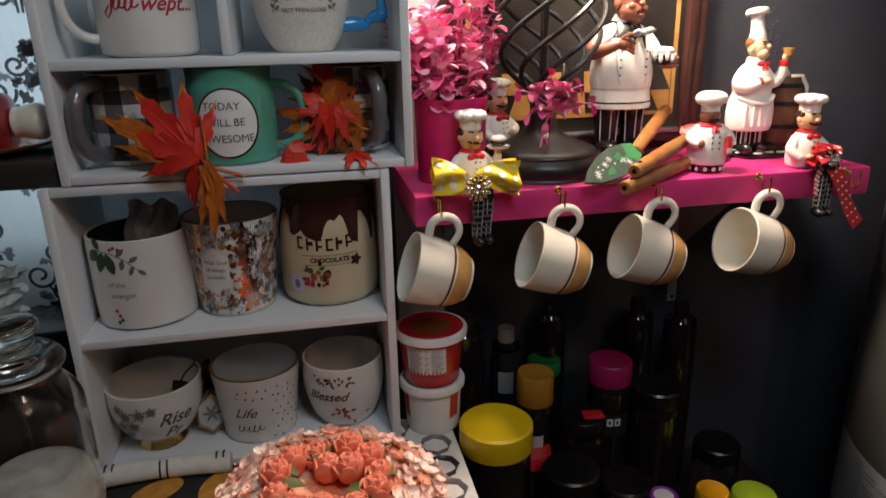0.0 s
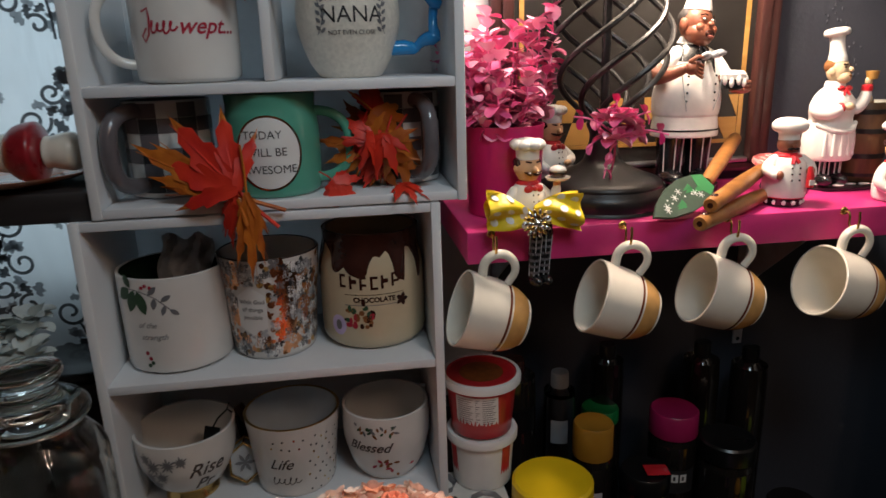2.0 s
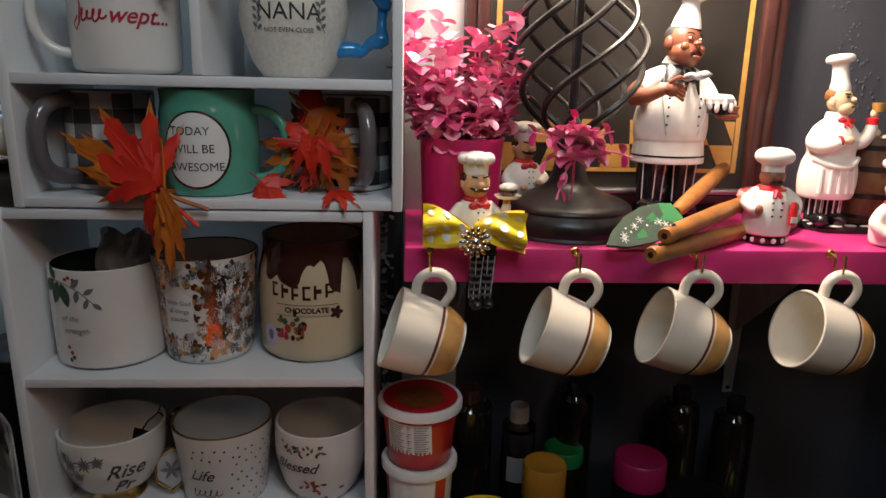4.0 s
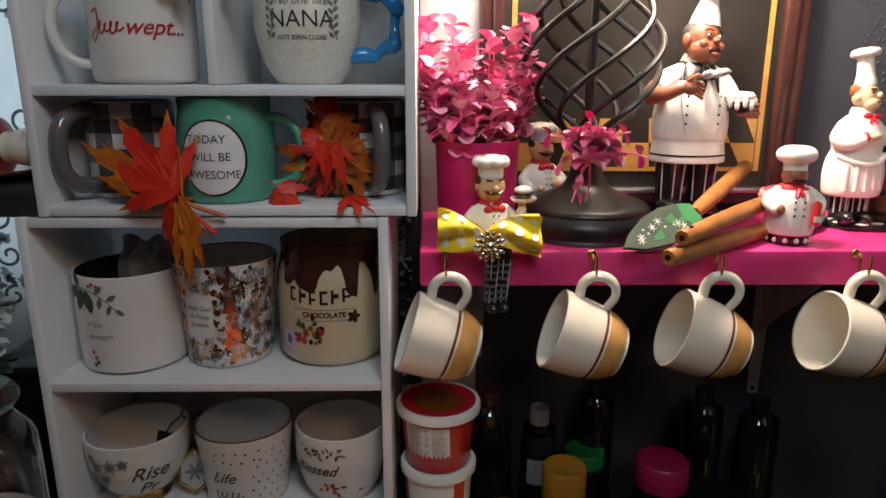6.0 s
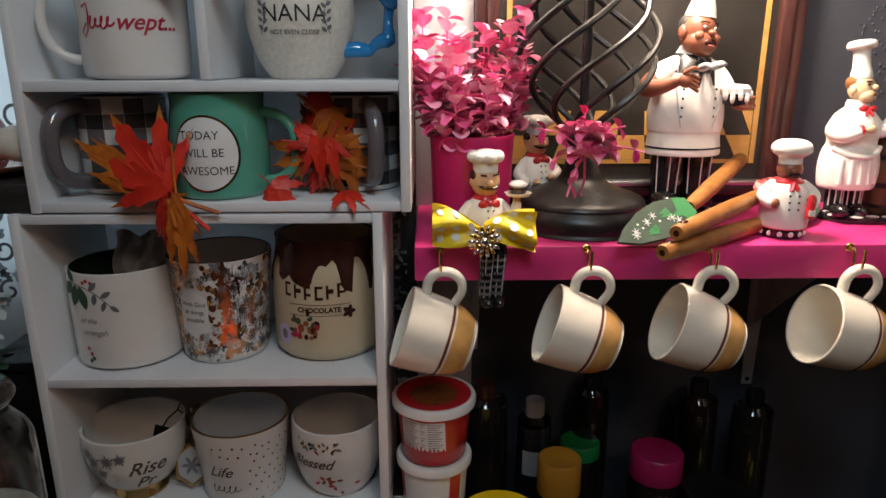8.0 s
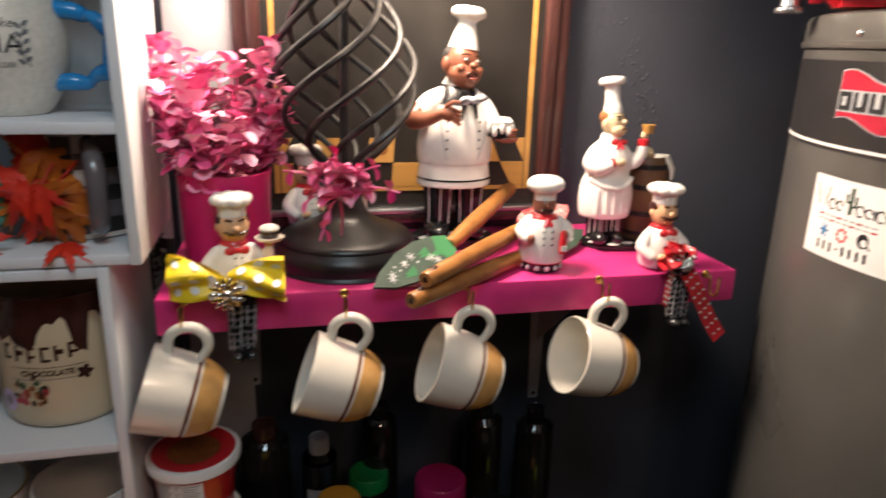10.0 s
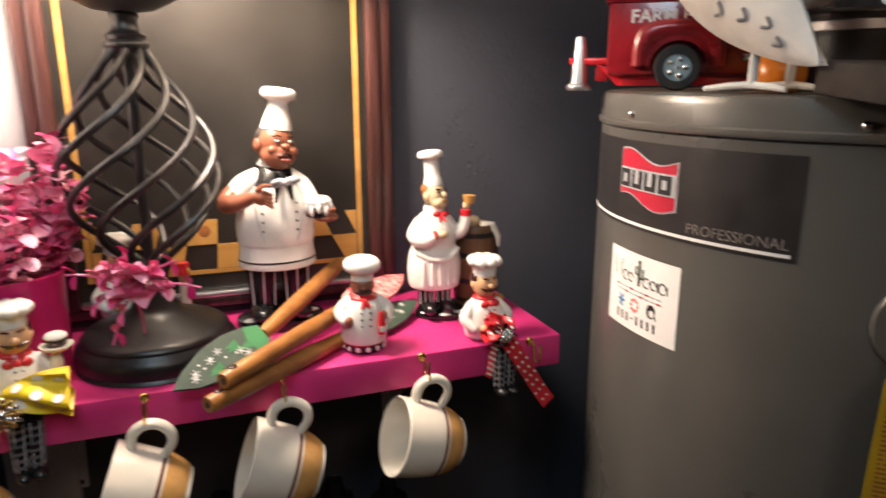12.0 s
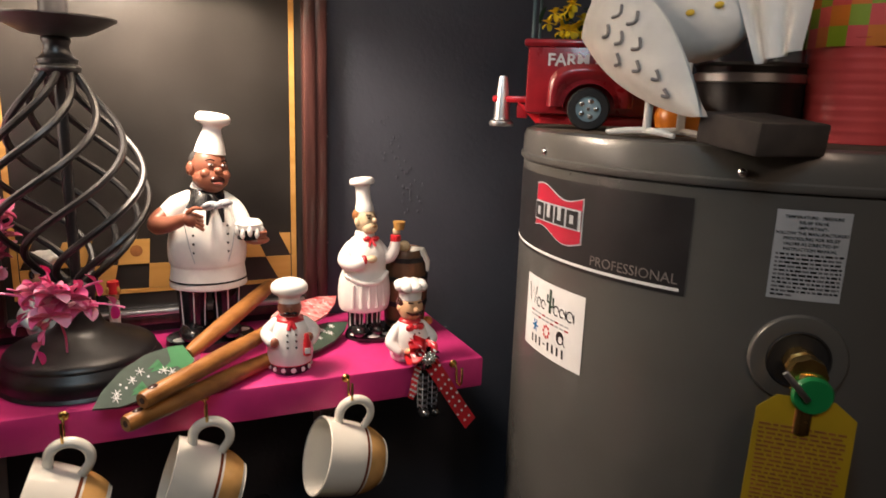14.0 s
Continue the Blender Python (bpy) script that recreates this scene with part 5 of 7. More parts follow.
for j, (z0, z1, w0, w1) in enumerate(ROWS):
    for i in range(-5, 6):
        if (i + j) % 2 == 0:
            quad = [(min(max((i + q) * w, -0.1525), 0.1525), z) for q, w, z in ((-0.5, w0, z0), (0.5, w0, z0), (0.5, w1, z1), (-0.5, w1, z1))]
            if max(p[0] for p in quad) - min(p[0] for p in quad) > 0.004:
                part("inlay_square", Build(M_OCHRE).slab(quad, 0.0011, M_OCHRE, T(0, -0.0101, 0) @ Matrix.Rotation(radians(90), 4, "X")), fr)
part("knot", Build(M_BROWNPRINT).lathe([(0, 0), (0.007, 0), (0, 0.0006)], at=Matrix.Translation((-0.031, -0.0113, YB + 0.052)) @ Matrix.Rotation(radians(90), 4, "X"), seg=20), fr)
for z in (0.09, 0.23, 0.38):
    part("nail", Build(M_STEEL).ball((W2 + 0.001, -0.012, z), 0.0016, seg=8), fr)


# ---- chef figurines (each one plain painted mesh) ----
def limb(b, pts, radii, m, seg=14):
    """A rounded arm through a few joints, with ball ends."""
    ps, rs, n = [], [], len(pts) - 1
    for i in range(n * 6 + 1):
        t = i / 6
        k = min(int(t), n - 1)
        f = t - k
        q = [Vector(pts[max(0, min(n, k + d))]) for d in (-1, 0, 1, 2)]
        ps.append(0.5 * (2 * q[1] + (q[2] - q[0]) * f + (2 * q[0] - 5 * q[1] + 4 * q[2] - q[3]) * f * f + (3 * q[1] - q[0] - 3 * q[2] + q[3]) * f ** 3))
        rs.append(radii[k] + (radii[k + 1] - radii[k]) * f)
    b.tube(ps, rs, m, seg=seg)
    b.ball(ps[0], rs[0], m, seg=seg)
    b.ball(ps[-1], rs[-1], m, seg=seg)


def big_chef():
    b = Build(M_WHITE)
    b.lathe([(0, 0), (0.050, 0), (0.051, 0.003), (0.050, 0.010), (0, 0.0105)], M_BLACKP, squash=0.72)
    for x, y in ((-0.034, -0.012), (-0.008, -0.024), (0.024, -0.018), (0.036, 0.004), (0.004, 0.0)):
        b.ball((x, y, 0.0105), (0.010, 0.007, 0.0012), M_WHITE, seg=12)
    for s in (-1, 1):
        b.ball((s * 0.021 - 0.002, -0.016, 0.020), (0.014, 0.023, 0.011), M_BLACKP)
        b.lathe([(0.0155, 0.018), (0.016, 0.05), (0.019, 0.082)], M_BLACKP, T(s * 0.019, 0, 0), 20)
        for k in range(3):
            a = radians(-140 + 48 * k)
            b.tube([(s * 0.019 + 0.0156 * math.cos(a), 0.0156 * math.sin(a), 0.026), (s * 0.019 + 0.0185 * math.cos(a), 0.0185 * math.sin(a), 0.078)], 0.0008, M_WHITE, seg=6)
    prof = smooth([(0.039, 0.074), (0.0430, 0.073), (0.0432, 0.080), (0.0412, 0.097), (0.0425, 0.101), (0.0438, 0.113), (0.0428, 0.128), (0.0375, 0.150), (0.0290, 0.170), (0.022, 0.180), (0.012, 0.188)])
    b.lathe([(0, 0.075)] + prof, M_WHITE, squash=0.86, seg=40)
    b.lathe([(interp(prof, z) + 0.0006, z) for z in (0.0805, 0.0815, 0.0825)], M_BLACKP, squash=0.86, seg=40)
    for s in (-1, 1):
        b.tube([(s * 0.024, -0.027, 0.172), (s * 0.027, -0.034, 0.15), (s * 0.023, -0.0365, 0.125), (s * 0.018, -0.034, 0.106)], 0.0005, M_SILVERLABEL, seg=5)
        for k in range(4):
            b.ball((s * 0.0185, -0.0352 + 0.0005 * k, 0.148 - 0.010 * k), 0.0014, M_BLACKP, seg=8)
    b.lathe([(0.031, 0.166), (0.024, 0.180), (0.014, 0.190)], M_BLACKP, squash=0.9)
    b.lathe([(0.020, 0.181), (0.0145, 0.191), (0.012, 0.196)], M_WHITE, squash=0.95)
    b.tube([(0.0, -0.025, 0.182), (0.0, -0.034, 0.168), (-0.004, -0.040, 0.150)], [0.004, 0.006, 0.002], M_BLACKP, seg=8, flat=0.4)
    b.tube([(0.004, -0.025, 0.182), (0.012, -0.034, 0.168), (0.014, -0.038, 0.152)], [0.004, 0.006, 0.002], M_BLACKP, seg=8, flat=0.4)
    head = T(0.004, -0.005, 0.2075) @ Matrix.Rotation(radians(7), 4, "Y") @ Matrix.Rotation(radians(22), 4, "Z") @ Matrix.Rotation(radians(-6), 4, "X") @ Matrix.Scale(1.08, 4)
    b.ball((0, 0.001, 0.003), (0.0185, 0.0185, 0.0215), M_SKIND, head, 24)
    b.ball((0, -0.005, -0.009), (0.0190, 0.0160, 0.0135), M_SKIND, head, 22)
    b.ball((0, -0.008, -0.0165), (0.0125, 0.0105, 0.0075), M_SKIND, head, 16)
    b.ball((0, -0.0195, -0.0005), (0.0046, 0.0042, 0.0036), M_SKIND, head, 12)
    b.ball((0, -0.0192, -0.0105), (0.0082, 0.0028, 0.0046), M_BROWN, head, 16)
    b.ball((0, -0.0206, -0.0138), (0.0058, 0.0020, 0.0016), M_SKINLIP, head, 12)
    for s in (-1, 1):
        b.ball((s * 0.0195, 0.002, 0.0), (0.0036, 0.0055, 0.0075), M_SKIND, head, 12)
        b.ball((s * 0.0112, -0.0140, -0.0045), (0.0058, 0.0045, 0.0052), M_SKIND, head, 14)
        b.ball((s * 0.0074, -0.0168, 0.0050), (0.0030, 0.0016, 0.0013), M_WHITE, head, 10)
        b.ball((s * 0.0074, -0.0178, 0.0050), (0.0013, 0.0010, 0.0012), M_BLACKP, head, 8)
        b.tube([(s * 0.004, -0.0180, 0.0092), (s * 0.008, -0.0172, 0.0104), (s * 0.012, -0.0142, 0.0092)], 0.0008, M_BLACKP, head, 5)
    b.ball((0, 0.0055, 0.0085), (0.0186, 0.0160, 0.0150), M_HAIR, head, 22)
    hat = T(0.0045, -0.002, 0.2105) @ Matrix.Rotation(radians(7), 4, "Y")
    b.lathe(smooth([(0.0175, 0.0155), (0.0150, 0.026), (0.0100, 0.042), (0.0125, 0.047), (0.0182, 0.050), (0.0190, 0.0555), (0.015, 0.060), (0.006, 0.061), (0, 0.0612)], 4), M_WHITE, hat, 28)
    limb(b, [(-0.017, -0.004, 0.172), (-0.032, -0.006, 0.166), (-0.044, -0.010, 0.156)], [0.0130, 0.0130, 0.0112], M_WHITE, 18)
    limb(b, [(-0.046, -0.010, 0.157), (-0.053, -0.017, 0.149), (-0.043, -0.030, 0.151), (-0.027, -0.040, 0.158)], [0.0108, 0.0112, 0.0088, 0.0062], M_SKIND, 16)
    b.ball((-0.020, -0.044, 0.158), (0.0095, 0.006, 0.0085), M_SKIND, seg=16)
    for k in range(4):
        b.tube([(-0.017, -0.047, 0.164 - 0.004 * k), (-0.008, -0.049, 0.160 - 0.0046 * k)], 0.0021, M_SKIND, seg=6)
    limb(b, [(-0.024, -0.046, 0.166), (-0.017, -0.050, 0.171), (-0.010, -0.049, 0.170)], [0.0024, 0.0022, 0.0016], M_SKIND, 8)
    for s, x, z in ((-1, -0.001, 0.172), (1, 0.014, 0.174)):
        b.ball((x, -0.043, z), (0.0085, 0.0028, 0.0048), M_SILVERLABEL, rot=Matrix.Rotation(radians(-14), 4, "Y"), seg=16)
        b.ball((x + s * 0.004, -0.0452, z), (0.006, 0.0018, 0.0026), M_INKGREY, rot=Matrix.Rotation(radians(-14), 4, "Y"), seg=12)
    b.ball((0.007, -0.045, 0.1725), (0.0038, 0.0034, 0.0042), M_SILVERLABEL, seg=12)
    limb(b, [(0.016, -0.004, 0.171), (0.029, -0.010, 0.162), (0.037, -0.019, 0.149)], [0.0130, 0.0122, 0.0100], M_WHITE, 18)
    limb(b, [(0.037, -0.020, 0.147), (0.046, -0.026, 0.139), (0.056, -0.033, 0.137)], [0.0095, 0.0085, 0.0064], M_SKIND, 14)
    b.ball((0.050, -0.038, 0.130), (0.014, 0.010, 0.0052), M_SKIND, seg=14)
    for k in range(3):
        b.tube([(0.057 + 0.001 * k, -0.044, 0.131 + 0.0042 * k), (0.048, -0.048, 0.131 + 0.0042 * k)], 0.0021, M_SKIND, seg=6)
    b.lathe([(0, 0.132), (0.0135, 0.132), (0.0145, 0.146), (0, 0.147)], M_BLACKP, T(0.042, -0.034, 0), 20)
    b.lathe([(0.0148, 0.143), (0.0155, 0.149), (0.012, 0.153), (0, 0.154)], M_WHITE, T(0.042, -0.034, 0), 20)
    for k in range(6):
        a = radians(200 + 32 * k)
        b.ball((0.042 + 0.0148 * math.cos(a), -0.034 + 0.0148 * math.sin(a), 0.142 - 0.003 * (k % 2)), (0.003, 0.003, 0.006), M_WHITE, seg=8)
    return b


single("chef_figurine", big_chef(), "tall white resin chef figurine holding a cake", "figurine", "chef figurines", at=pose(0.416, 0.868, 1.2995, 0, 0, 2))


def small_chef():
    b = Build(M_WHITE)
    b.lathe([(0, 0), (0.0205, 0), (0.0215, 0.002), (0.0215, 0.010), (0, 0.011)], M_BLACKP)
    for k in range(7):
        a = radians(190 + 28 * k)
        b.ball((0.0212 * math.cos(a), 0.0212 * math.sin(a), 0.005), (0.003, 0.0015, 0.003), M_WHITE, seg=8)
    prof = smooth([(0.0215, 0.0105), (0.0235, 0.011), (0.0245, 0.020), (0.024, 0.034), (0.0215, 0.048), (0.016, 0.057), (0.010, 0.062)])
    b.lathe(prof, M_WHITE, seg=36)
    b.lathe([(0.0232, 0.0098), (0.0236, 0.0108), (0.0232, 0.0118)], M_RED, seg=36)
    b.lathe([(0.0165, 0.0555), (0.0155, 0.059), (0.011, 0.062)], M_RED)
    b.tube([(0, -0.016, 0.058), (-0.003, -0.020, 0.050)], [0.003, 0.0025], M_RED, seg=8)
    b.tube([(0, -0.016, 0.058), (0.004, -0.020, 0.051)], [0.003, 0.0025], M_RED, seg=8)
    for s in (-1, 1):
        for k in range(3):
            b.ball((s * 0.0045, -0.0228 - 0.0005 * k, 0.046 - 0.007 * k), 0.0012, M_BLACKP, seg=8)
        limb(b, [(s * 0.015, -0.002, 0.053), (s * 0.024, -0.006, 0.044), (s * 0.021, -0.017, 0.038)], [0.007, 0.0078, 0.0060], M_WHITE)
        b.ball((s * 0.018, -0.021, 0.038 + 0.004 * (s > 0)), (0.005, 0.004, 0.0055), M_SKIND, seg=10)
    b.tube([(0.0155, -0.026, 0.024), (0.0155, -0.026, 0.038), (0.015, -0.025, 0.048)], [0.0042, 0.0042, 0.002], M_RED, seg=10)
    b.box((0.0125, -0.0308, 0.027), (0.0185, -0.0295, 0.033), M_WHITE, bev=0)
    b.ball((0, -0.001, 0.0705), (0.0128, 0.0125, 0.0115), M_SKIND, seg=20)
    b.ball((0, -0.0128, 0.070), (0.003, 0.003, 0.0025), M_SKIND, seg=10)
    for s in (-1, 1):
        b.ball((s * 0.0035, -0.0125, 0.0665), (0.004, 0.002, 0.0016), M_BLACKP, seg=8)
    b.lathe(smooth([(0.0115, 0.076), (0.0118, 0.083), (0.0165, 0.086), (0.0195, 0.090), (0.0185, 0.096), (0.012, 0.1005), (0, 0.1015)], 4), M_WHITE, seg=28)
    return b


single("chef_figurine", small_chef(), "small glazed ceramic chef shaker with red scarf", "figurine", "chef figurines", at=pose(0.489, 0.758, 1.2995, 0, 0, -6))


def barrel_chef():
    b = Build(M_WHITE)
    b.lathe([(0, 0), (0.050, 0), (0.051, 0.003), (0.049, 0.007), (0, 0.0075)], M_BLACKP, T(0.014, 0.004, 0), squash=0.62)
    for x, y in ((-0.026, -0.008), (-0.008, -0.022), (0.012, -0.018), (0.004, 0.0), (0.03, -0.02), (-0.02, 0.012)):
        b.ball((x, y, 0.0075), (0.008, 0.005, 0.0010), M_WHITE, seg=10)
    for s in (-1, 1):
        b.ball((-0.014 + s * 0.011, -0.014, 0.014), (0.0085, 0.014, 0.008), M_BLACKP)
        b.lathe([(0.009, 0.012), (0.010, 0.05)], M_BLACKP, T(-0.014 + s * 0.011, 0, 0), 16)
        for k in range(4):
            a = radians(-150 + 40 * k)
            b.tube([(-0.014 + s * 0.011 + 0.0092 * math.cos(a), 0.0092 * math.sin(a), 0.018), (-0.014 + s * 0.011 + 0.0099 * math.cos(a), 0.0099 * math.sin(a), 0.048)], 0.0009, M_WHITE, seg=5)
    prof = smooth([(0.026, 0.038), (0.0305, 0.041), (0.0325, 0.060), (0.0305, 0.078), (0.0265, 0.089), (0.0275, 0.099), (0.0260, 0.111), (0.0195, 0.123), (0.010, 0.131)])
    b.lathe([(0, 0.041)] + prof, M_WHITE, T(-0.014, 0, 0), 36, 0.85)
    limb(b, [(-0.040, -0.012, 0.084), (-0.024, -0.025, 0.077), (-0.004, -0.025, 0.077), (0.010, -0.014, 0.085)], [0.003, 0.0034, 0.0034, 0.003], M_WHITE, 8)
    for k in range(5):
        b.tube([(-0.034 + 0.009 * k, -0.0265 + 0.0012 * (k - 2) ** 2, 0.074), (-0.036 + 0.010 * k, -0.0278 + 0.0012 * (k - 2) ** 2, 0.046)], [0.0016, 0.0022], M_WHITE, seg=6)
    b.lathe([(0.0125, 0.126), (0.0120, 0.133), (0.0105, 0.137)], M_WHITE, T(-0.014, 0, 0))
    for s in (-1, 1):
        b.ball((-0.010 + s * 0.005, -0.0135, 0.128), (0.0055, 0.003, 0.0035), M_RED, seg=10)
        b.tube([(-0.010, -0.014, 0.127), (-0.010 + s * 0.004, -0.019, 0.120)], [0.0022, 0.0014], M_RED, seg=6)
    h = T(-0.014, -0.002, 0.1495) @ Matrix.Rotation(radians(28), 4, "Z") @ Matrix.Rotation(radians(-8), 4, "X")
    b.ball((0, 0, 0), (0.0132, 0.0135, 0.0165), M_SKINP, h, 24)
    b.ball((0, -0.006, -0.009), (0.0105, 0.0095, 0.0085), M_SKINP, h, 18)
    b.ball((0, -0.0148, -0.001), (0.003, 0.004, 0.0036), M_SKINP, h, 12)
    b.ball((0, -0.0142, -0.0085), (0.0042, 0.0018, 0.0018), M_BROWNPRINT, h, 10)
    for s in (-1, 1):
        b.ball((s * 0.0132, 0.001, -0.001), (0.0025, 0.004, 0.005), M_SKINP, h, 10)
        b.tube([(s * 0.003, -0.0135, 0.0055), (s * 0.009, -0.0112, 0.0062)], 0.001, M_BROWN, h, 5)
        b.ball((s * 0.0058, -0.0122, 0.0025), (0.002, 0.0015, 0.0012), M_BROWN, h, 8)
    b.ball((0, 0.004, 0.006), (0.0136, 0.0118, 0.0105), M_BROWNPRINT, h, 20)
    b.lathe(smooth([(0.0112, 0.010), (0.0108, 0.016), (0.0090, 0.024), (0.0088, 0.040), (0.0140, 0.0425), (0.0150, 0.0465), (0.012, 0.0505), (0, 0.052)], 4), M_WHITE, h, 24)
    limb(b, [(-0.030, 0, 0.115), (-0.040, -0.008, 0.103), (-0.034, -0.020, 0.099), (-0.024, -0.027, 0.104)], [0.0098, 0.0098, 0.0082, 0.0062], M_WHITE)
    b.ball((-0.023, -0.027, 0.105), (0.0045, 0.0065, 0.0068), M_RED, seg=12)
    b.ball((-0.014, -0.030, 0.107), (0.0066, 0.0048, 0.0048), M_SKINP, seg=12)
    limb(b, [(0.000, 0, 0.116), (0.012, -0.006, 0.103), (0.019, -0.011, 0.111), (0.021, -0.013, 0.124)], [0.0098, 0.0088, 0.0076, 0.0058], M_WHITE)
    b.lathe([(0.0062, 0.124), (0.0068, 0.127), (0.0064, 0.131), (0.004, 0.132)], M_RED, T(0.021, -0.013, 0), 14)
    b.ball((0.022, -0.013, 0.136), (0.0048, 0.004, 0.0058), M_SKINP, seg=12)
    b.lathe([(0, 0.138), (0.0058, 0.138), (0.0078, 0.148), (0, 0.1485)], M_OCHRE, T(0.025, -0.014, 0), 16)
    bm_ = T(0.044, 0.012, 0.007)
    b.lathe(smooth([(0, 0), (0.0225, 0), (0.0265, 0.02), (0.0285, 0.05), (0.0265, 0.082), (0.0225, 0.100), (0.0205, 0.100), (0.020, 0.096), (0, 0.096)], 3), M_BARREL, bm_, 32)
    for z in (0.010, 0.034, 0.066, 0.090):
        rr = interp(smooth([(0.0225, 0), (0.0265, 0.02), (0.0285, 0.05), (0.0265, 0.082), (0.0225, 0.100)], 3), z)
        b.lathe([(rr, z - 0.003), (rr + 0.0012, z - 0.003), (rr + 0.0012, z + 0.003), (rr, z + 0.003)], M_IRON, bm_, 32)
    b.ball((0.040, 0.008, 0.112), (0.008, 0.005, 0.007), M_SKINP, seg=10)
    b.tube([(0.048, 0.004, 0.108), (0.060, -0.004, 0.108), (0.066, -0.008, 0.094), (0.066, -0.009, 0.082)], [0.005, 0.006, 0.005, 0.003], M_CREAM, seg=8, flat=0.5)
    b.ball((0.070, -0.004, 0.014), (0.007, 0.007, 0.006), M_OCHRE, seg=10)
    return b


single("chef_figurine", barrel_chef(), "pale resin chef figurine raising a glass beside a barrel", "figurine", "chef figurines", at=pose(0.608, 0.828, 1.2995, 0, 0, 0))


def sitting_chef(skin=M_SKINL, tray=True):
    b = Build(M_WHITE)
    prof = smooth([(0.020, 0.0), (0.0225, 0.004), (0.0235, 0.018), (0.0205, 0.034), (0.0135, 0.044), (0.008, 0.048)])
    b.lathe([(0, 0)] + prof, M_WHITE, seg=30, squash=0.85)
    for k in range(3):
        for s in (-1, 1):
            b.ball((s * 0.003, -0.0195 + 0.001 * k, 0.020 + 0.007 * k), 0.001, M_BLACKP, seg=6)
    b.lathe([(0.0135, 0.042), (0.0128, 0.046), (0.009, 0.049)], M_RED, squash=0.9)
    for s in (-1, 1):
        b.ball((s * 0.006, -0.013, 0.040), (0.006, 0.0035, 0.0045), M_RED, seg=10)
    b.ball((0, -0.0155, 0.041), 0.003, M_RED, seg=8)
    b.ball((0, -0.001, 0.061), (0.0145, 0.0135, 0.0165), skin, seg=22)
    b.ball((0, -0.0145, 0.061), (0.0038, 0.0038, 0.0036), skin, seg=10)
    for s in (-1, 1):
        b.ball((s * 0.0135, 0.001, 0.061), (0.0025, 0.004, 0.0045), skin, seg=8)
        b.tube([(s * 0.0005, -0.0145, 0.0555), (s * 0.006, -0.0142, 0.0565), (s * 0.011, -0.0112, 0.0585)], [0.0016, 0.002, 0.0006], M_BROWN, seg=6)
        b.tube([(s * 0.003, -0.0135, 0.0685), (s * 0.009, -0.0115, 0.0695)], 0.0009, M_BROWN, seg=5)
        b.ball((s * 0.0125, 0.002, 0.067), (0.0025, 0.008, 0.006), M_BROWN, seg=8)
    b.lathe([(0.0125, 0.071), (0.0130, 0.080), (0.014, 0.083)], M_WHITE)
    for k in range(8):
        a = 6.283 * k / 8
        b.ball((0.0125 * math.cos(a), 0.0125 * math.sin(a), 0.0865), (0.0075, 0.0075, 0.006), M_WHITE, seg=12)
    b.ball((0, 0, 0.088), (0.014, 0.014, 0.006), M_WHITE, seg=14)
    limb(b, [(-0.016, 0, 0.036), (-0.026, -0.004, 0.024), (-0.021, -0.014, 0.015)], [0.0068, 0.007, 0.0052], M_WHITE)
    if tray:
        limb(b, [(0.016, 0, 0.036), (0.028, -0.006, 0.026), (0.030, -0.012, 0.038)], [0.0068, 0.0068, 0.0048], M_WHITE)
        b.ball((0.030, -0.012, 0.043), (0.0045, 0.004, 0.004), skin, seg=8)
        b.lathe([(0, 0.046), (0.012, 0.047), (0.014, 0.050), (0, 0.0495)], M_CREAM, T(0.031, -0.012, 0), 20)
        b.lathe([(0.0085, 0.050), (0.0095, 0.055), (0, 0.056)], M_BROWN, T(0.031, -0.012, 0), 16)
        b.ball((0.031, -0.012, 0.058), (0.0095, 0.0095, 0.0045), M_WHITE, seg=12)
    else:
        limb(b, [(0.016, 0, 0.036), (0.024, -0.010, 0.024), (0.012, -0.021, 0.021)], [0.0068, 0.007, 0.0048], M_WHITE)
        b.ball((-0.012, -0.022, 0.016), (0.0055, 0.004, 0.004), skin, seg=8)
        b.ball((0.008, -0.023, 0.021), (0.0055, 0.004, 0.004), skin, seg=8)
    return b


def dangling_legs(b, dx=0.0, lean=0.0):
    for s in (-1, 1):
        x = dx + s * 0.0062
        b.tube([(x, -0.006, 0.008), (x, -0.026, 0.008), (x + lean * 0.4, -0.032, -0.004), (x + lean, -0.032, -0.030), (x + lean, -0.031, -0.052)], [0.0075, 0.0075, 0.0075, 0.0065, 0.0055], M_BLACKP, seg=12)
        for k in range(6):
            a = radians(60 * k)
            b.tube([(x + lean * 0.5 + 0.0074 * math.cos(a), -0.032 + 0.0074 * math.sin(a), -0.006), (x + lean + 0.0058 * math.cos(a), -0.031 + 0.0058 * math.sin(a), -0.050)], 0.0006, M_SILVERLABEL, seg=5)
        for k in range(6):
            z = -0.010 - 0.007 * k
            q = lean * (0.4 + 0.6 * min(1, (-z - 0.004) / 0.026))
            b.tube([(x + q, -0.0318, z), (x + q, -0.0318, z - 0.0028)], 0.0076 - 0.0003 * k, M_GREYGLAZE, seg=12)
        b.ball((x + lean, -0.035, -0.056), (0.0065, 0.011, 0.0060), M_BLACKP, seg=12)
    return b


single("chef_figurine", dangling_legs(sitting_chef(), 0.0, -0.004), "seated chef figurine with cake tray and dangling checked legs", "figurine", "chef figurines", at=pose(0.172, 0.743, 1.2998, 0, 0, 16))
single("chef_figurine", dangling_legs(sitting_chef(M_SKINL, False), 0.006, 0.002), "seated chef figurine with striped dangling legs", "figurine", "chef figurines", at=pose(0.624, 0.747, 1.2998, 0, 0, 8))
bc = sitting_chef(M_SKINL, False)
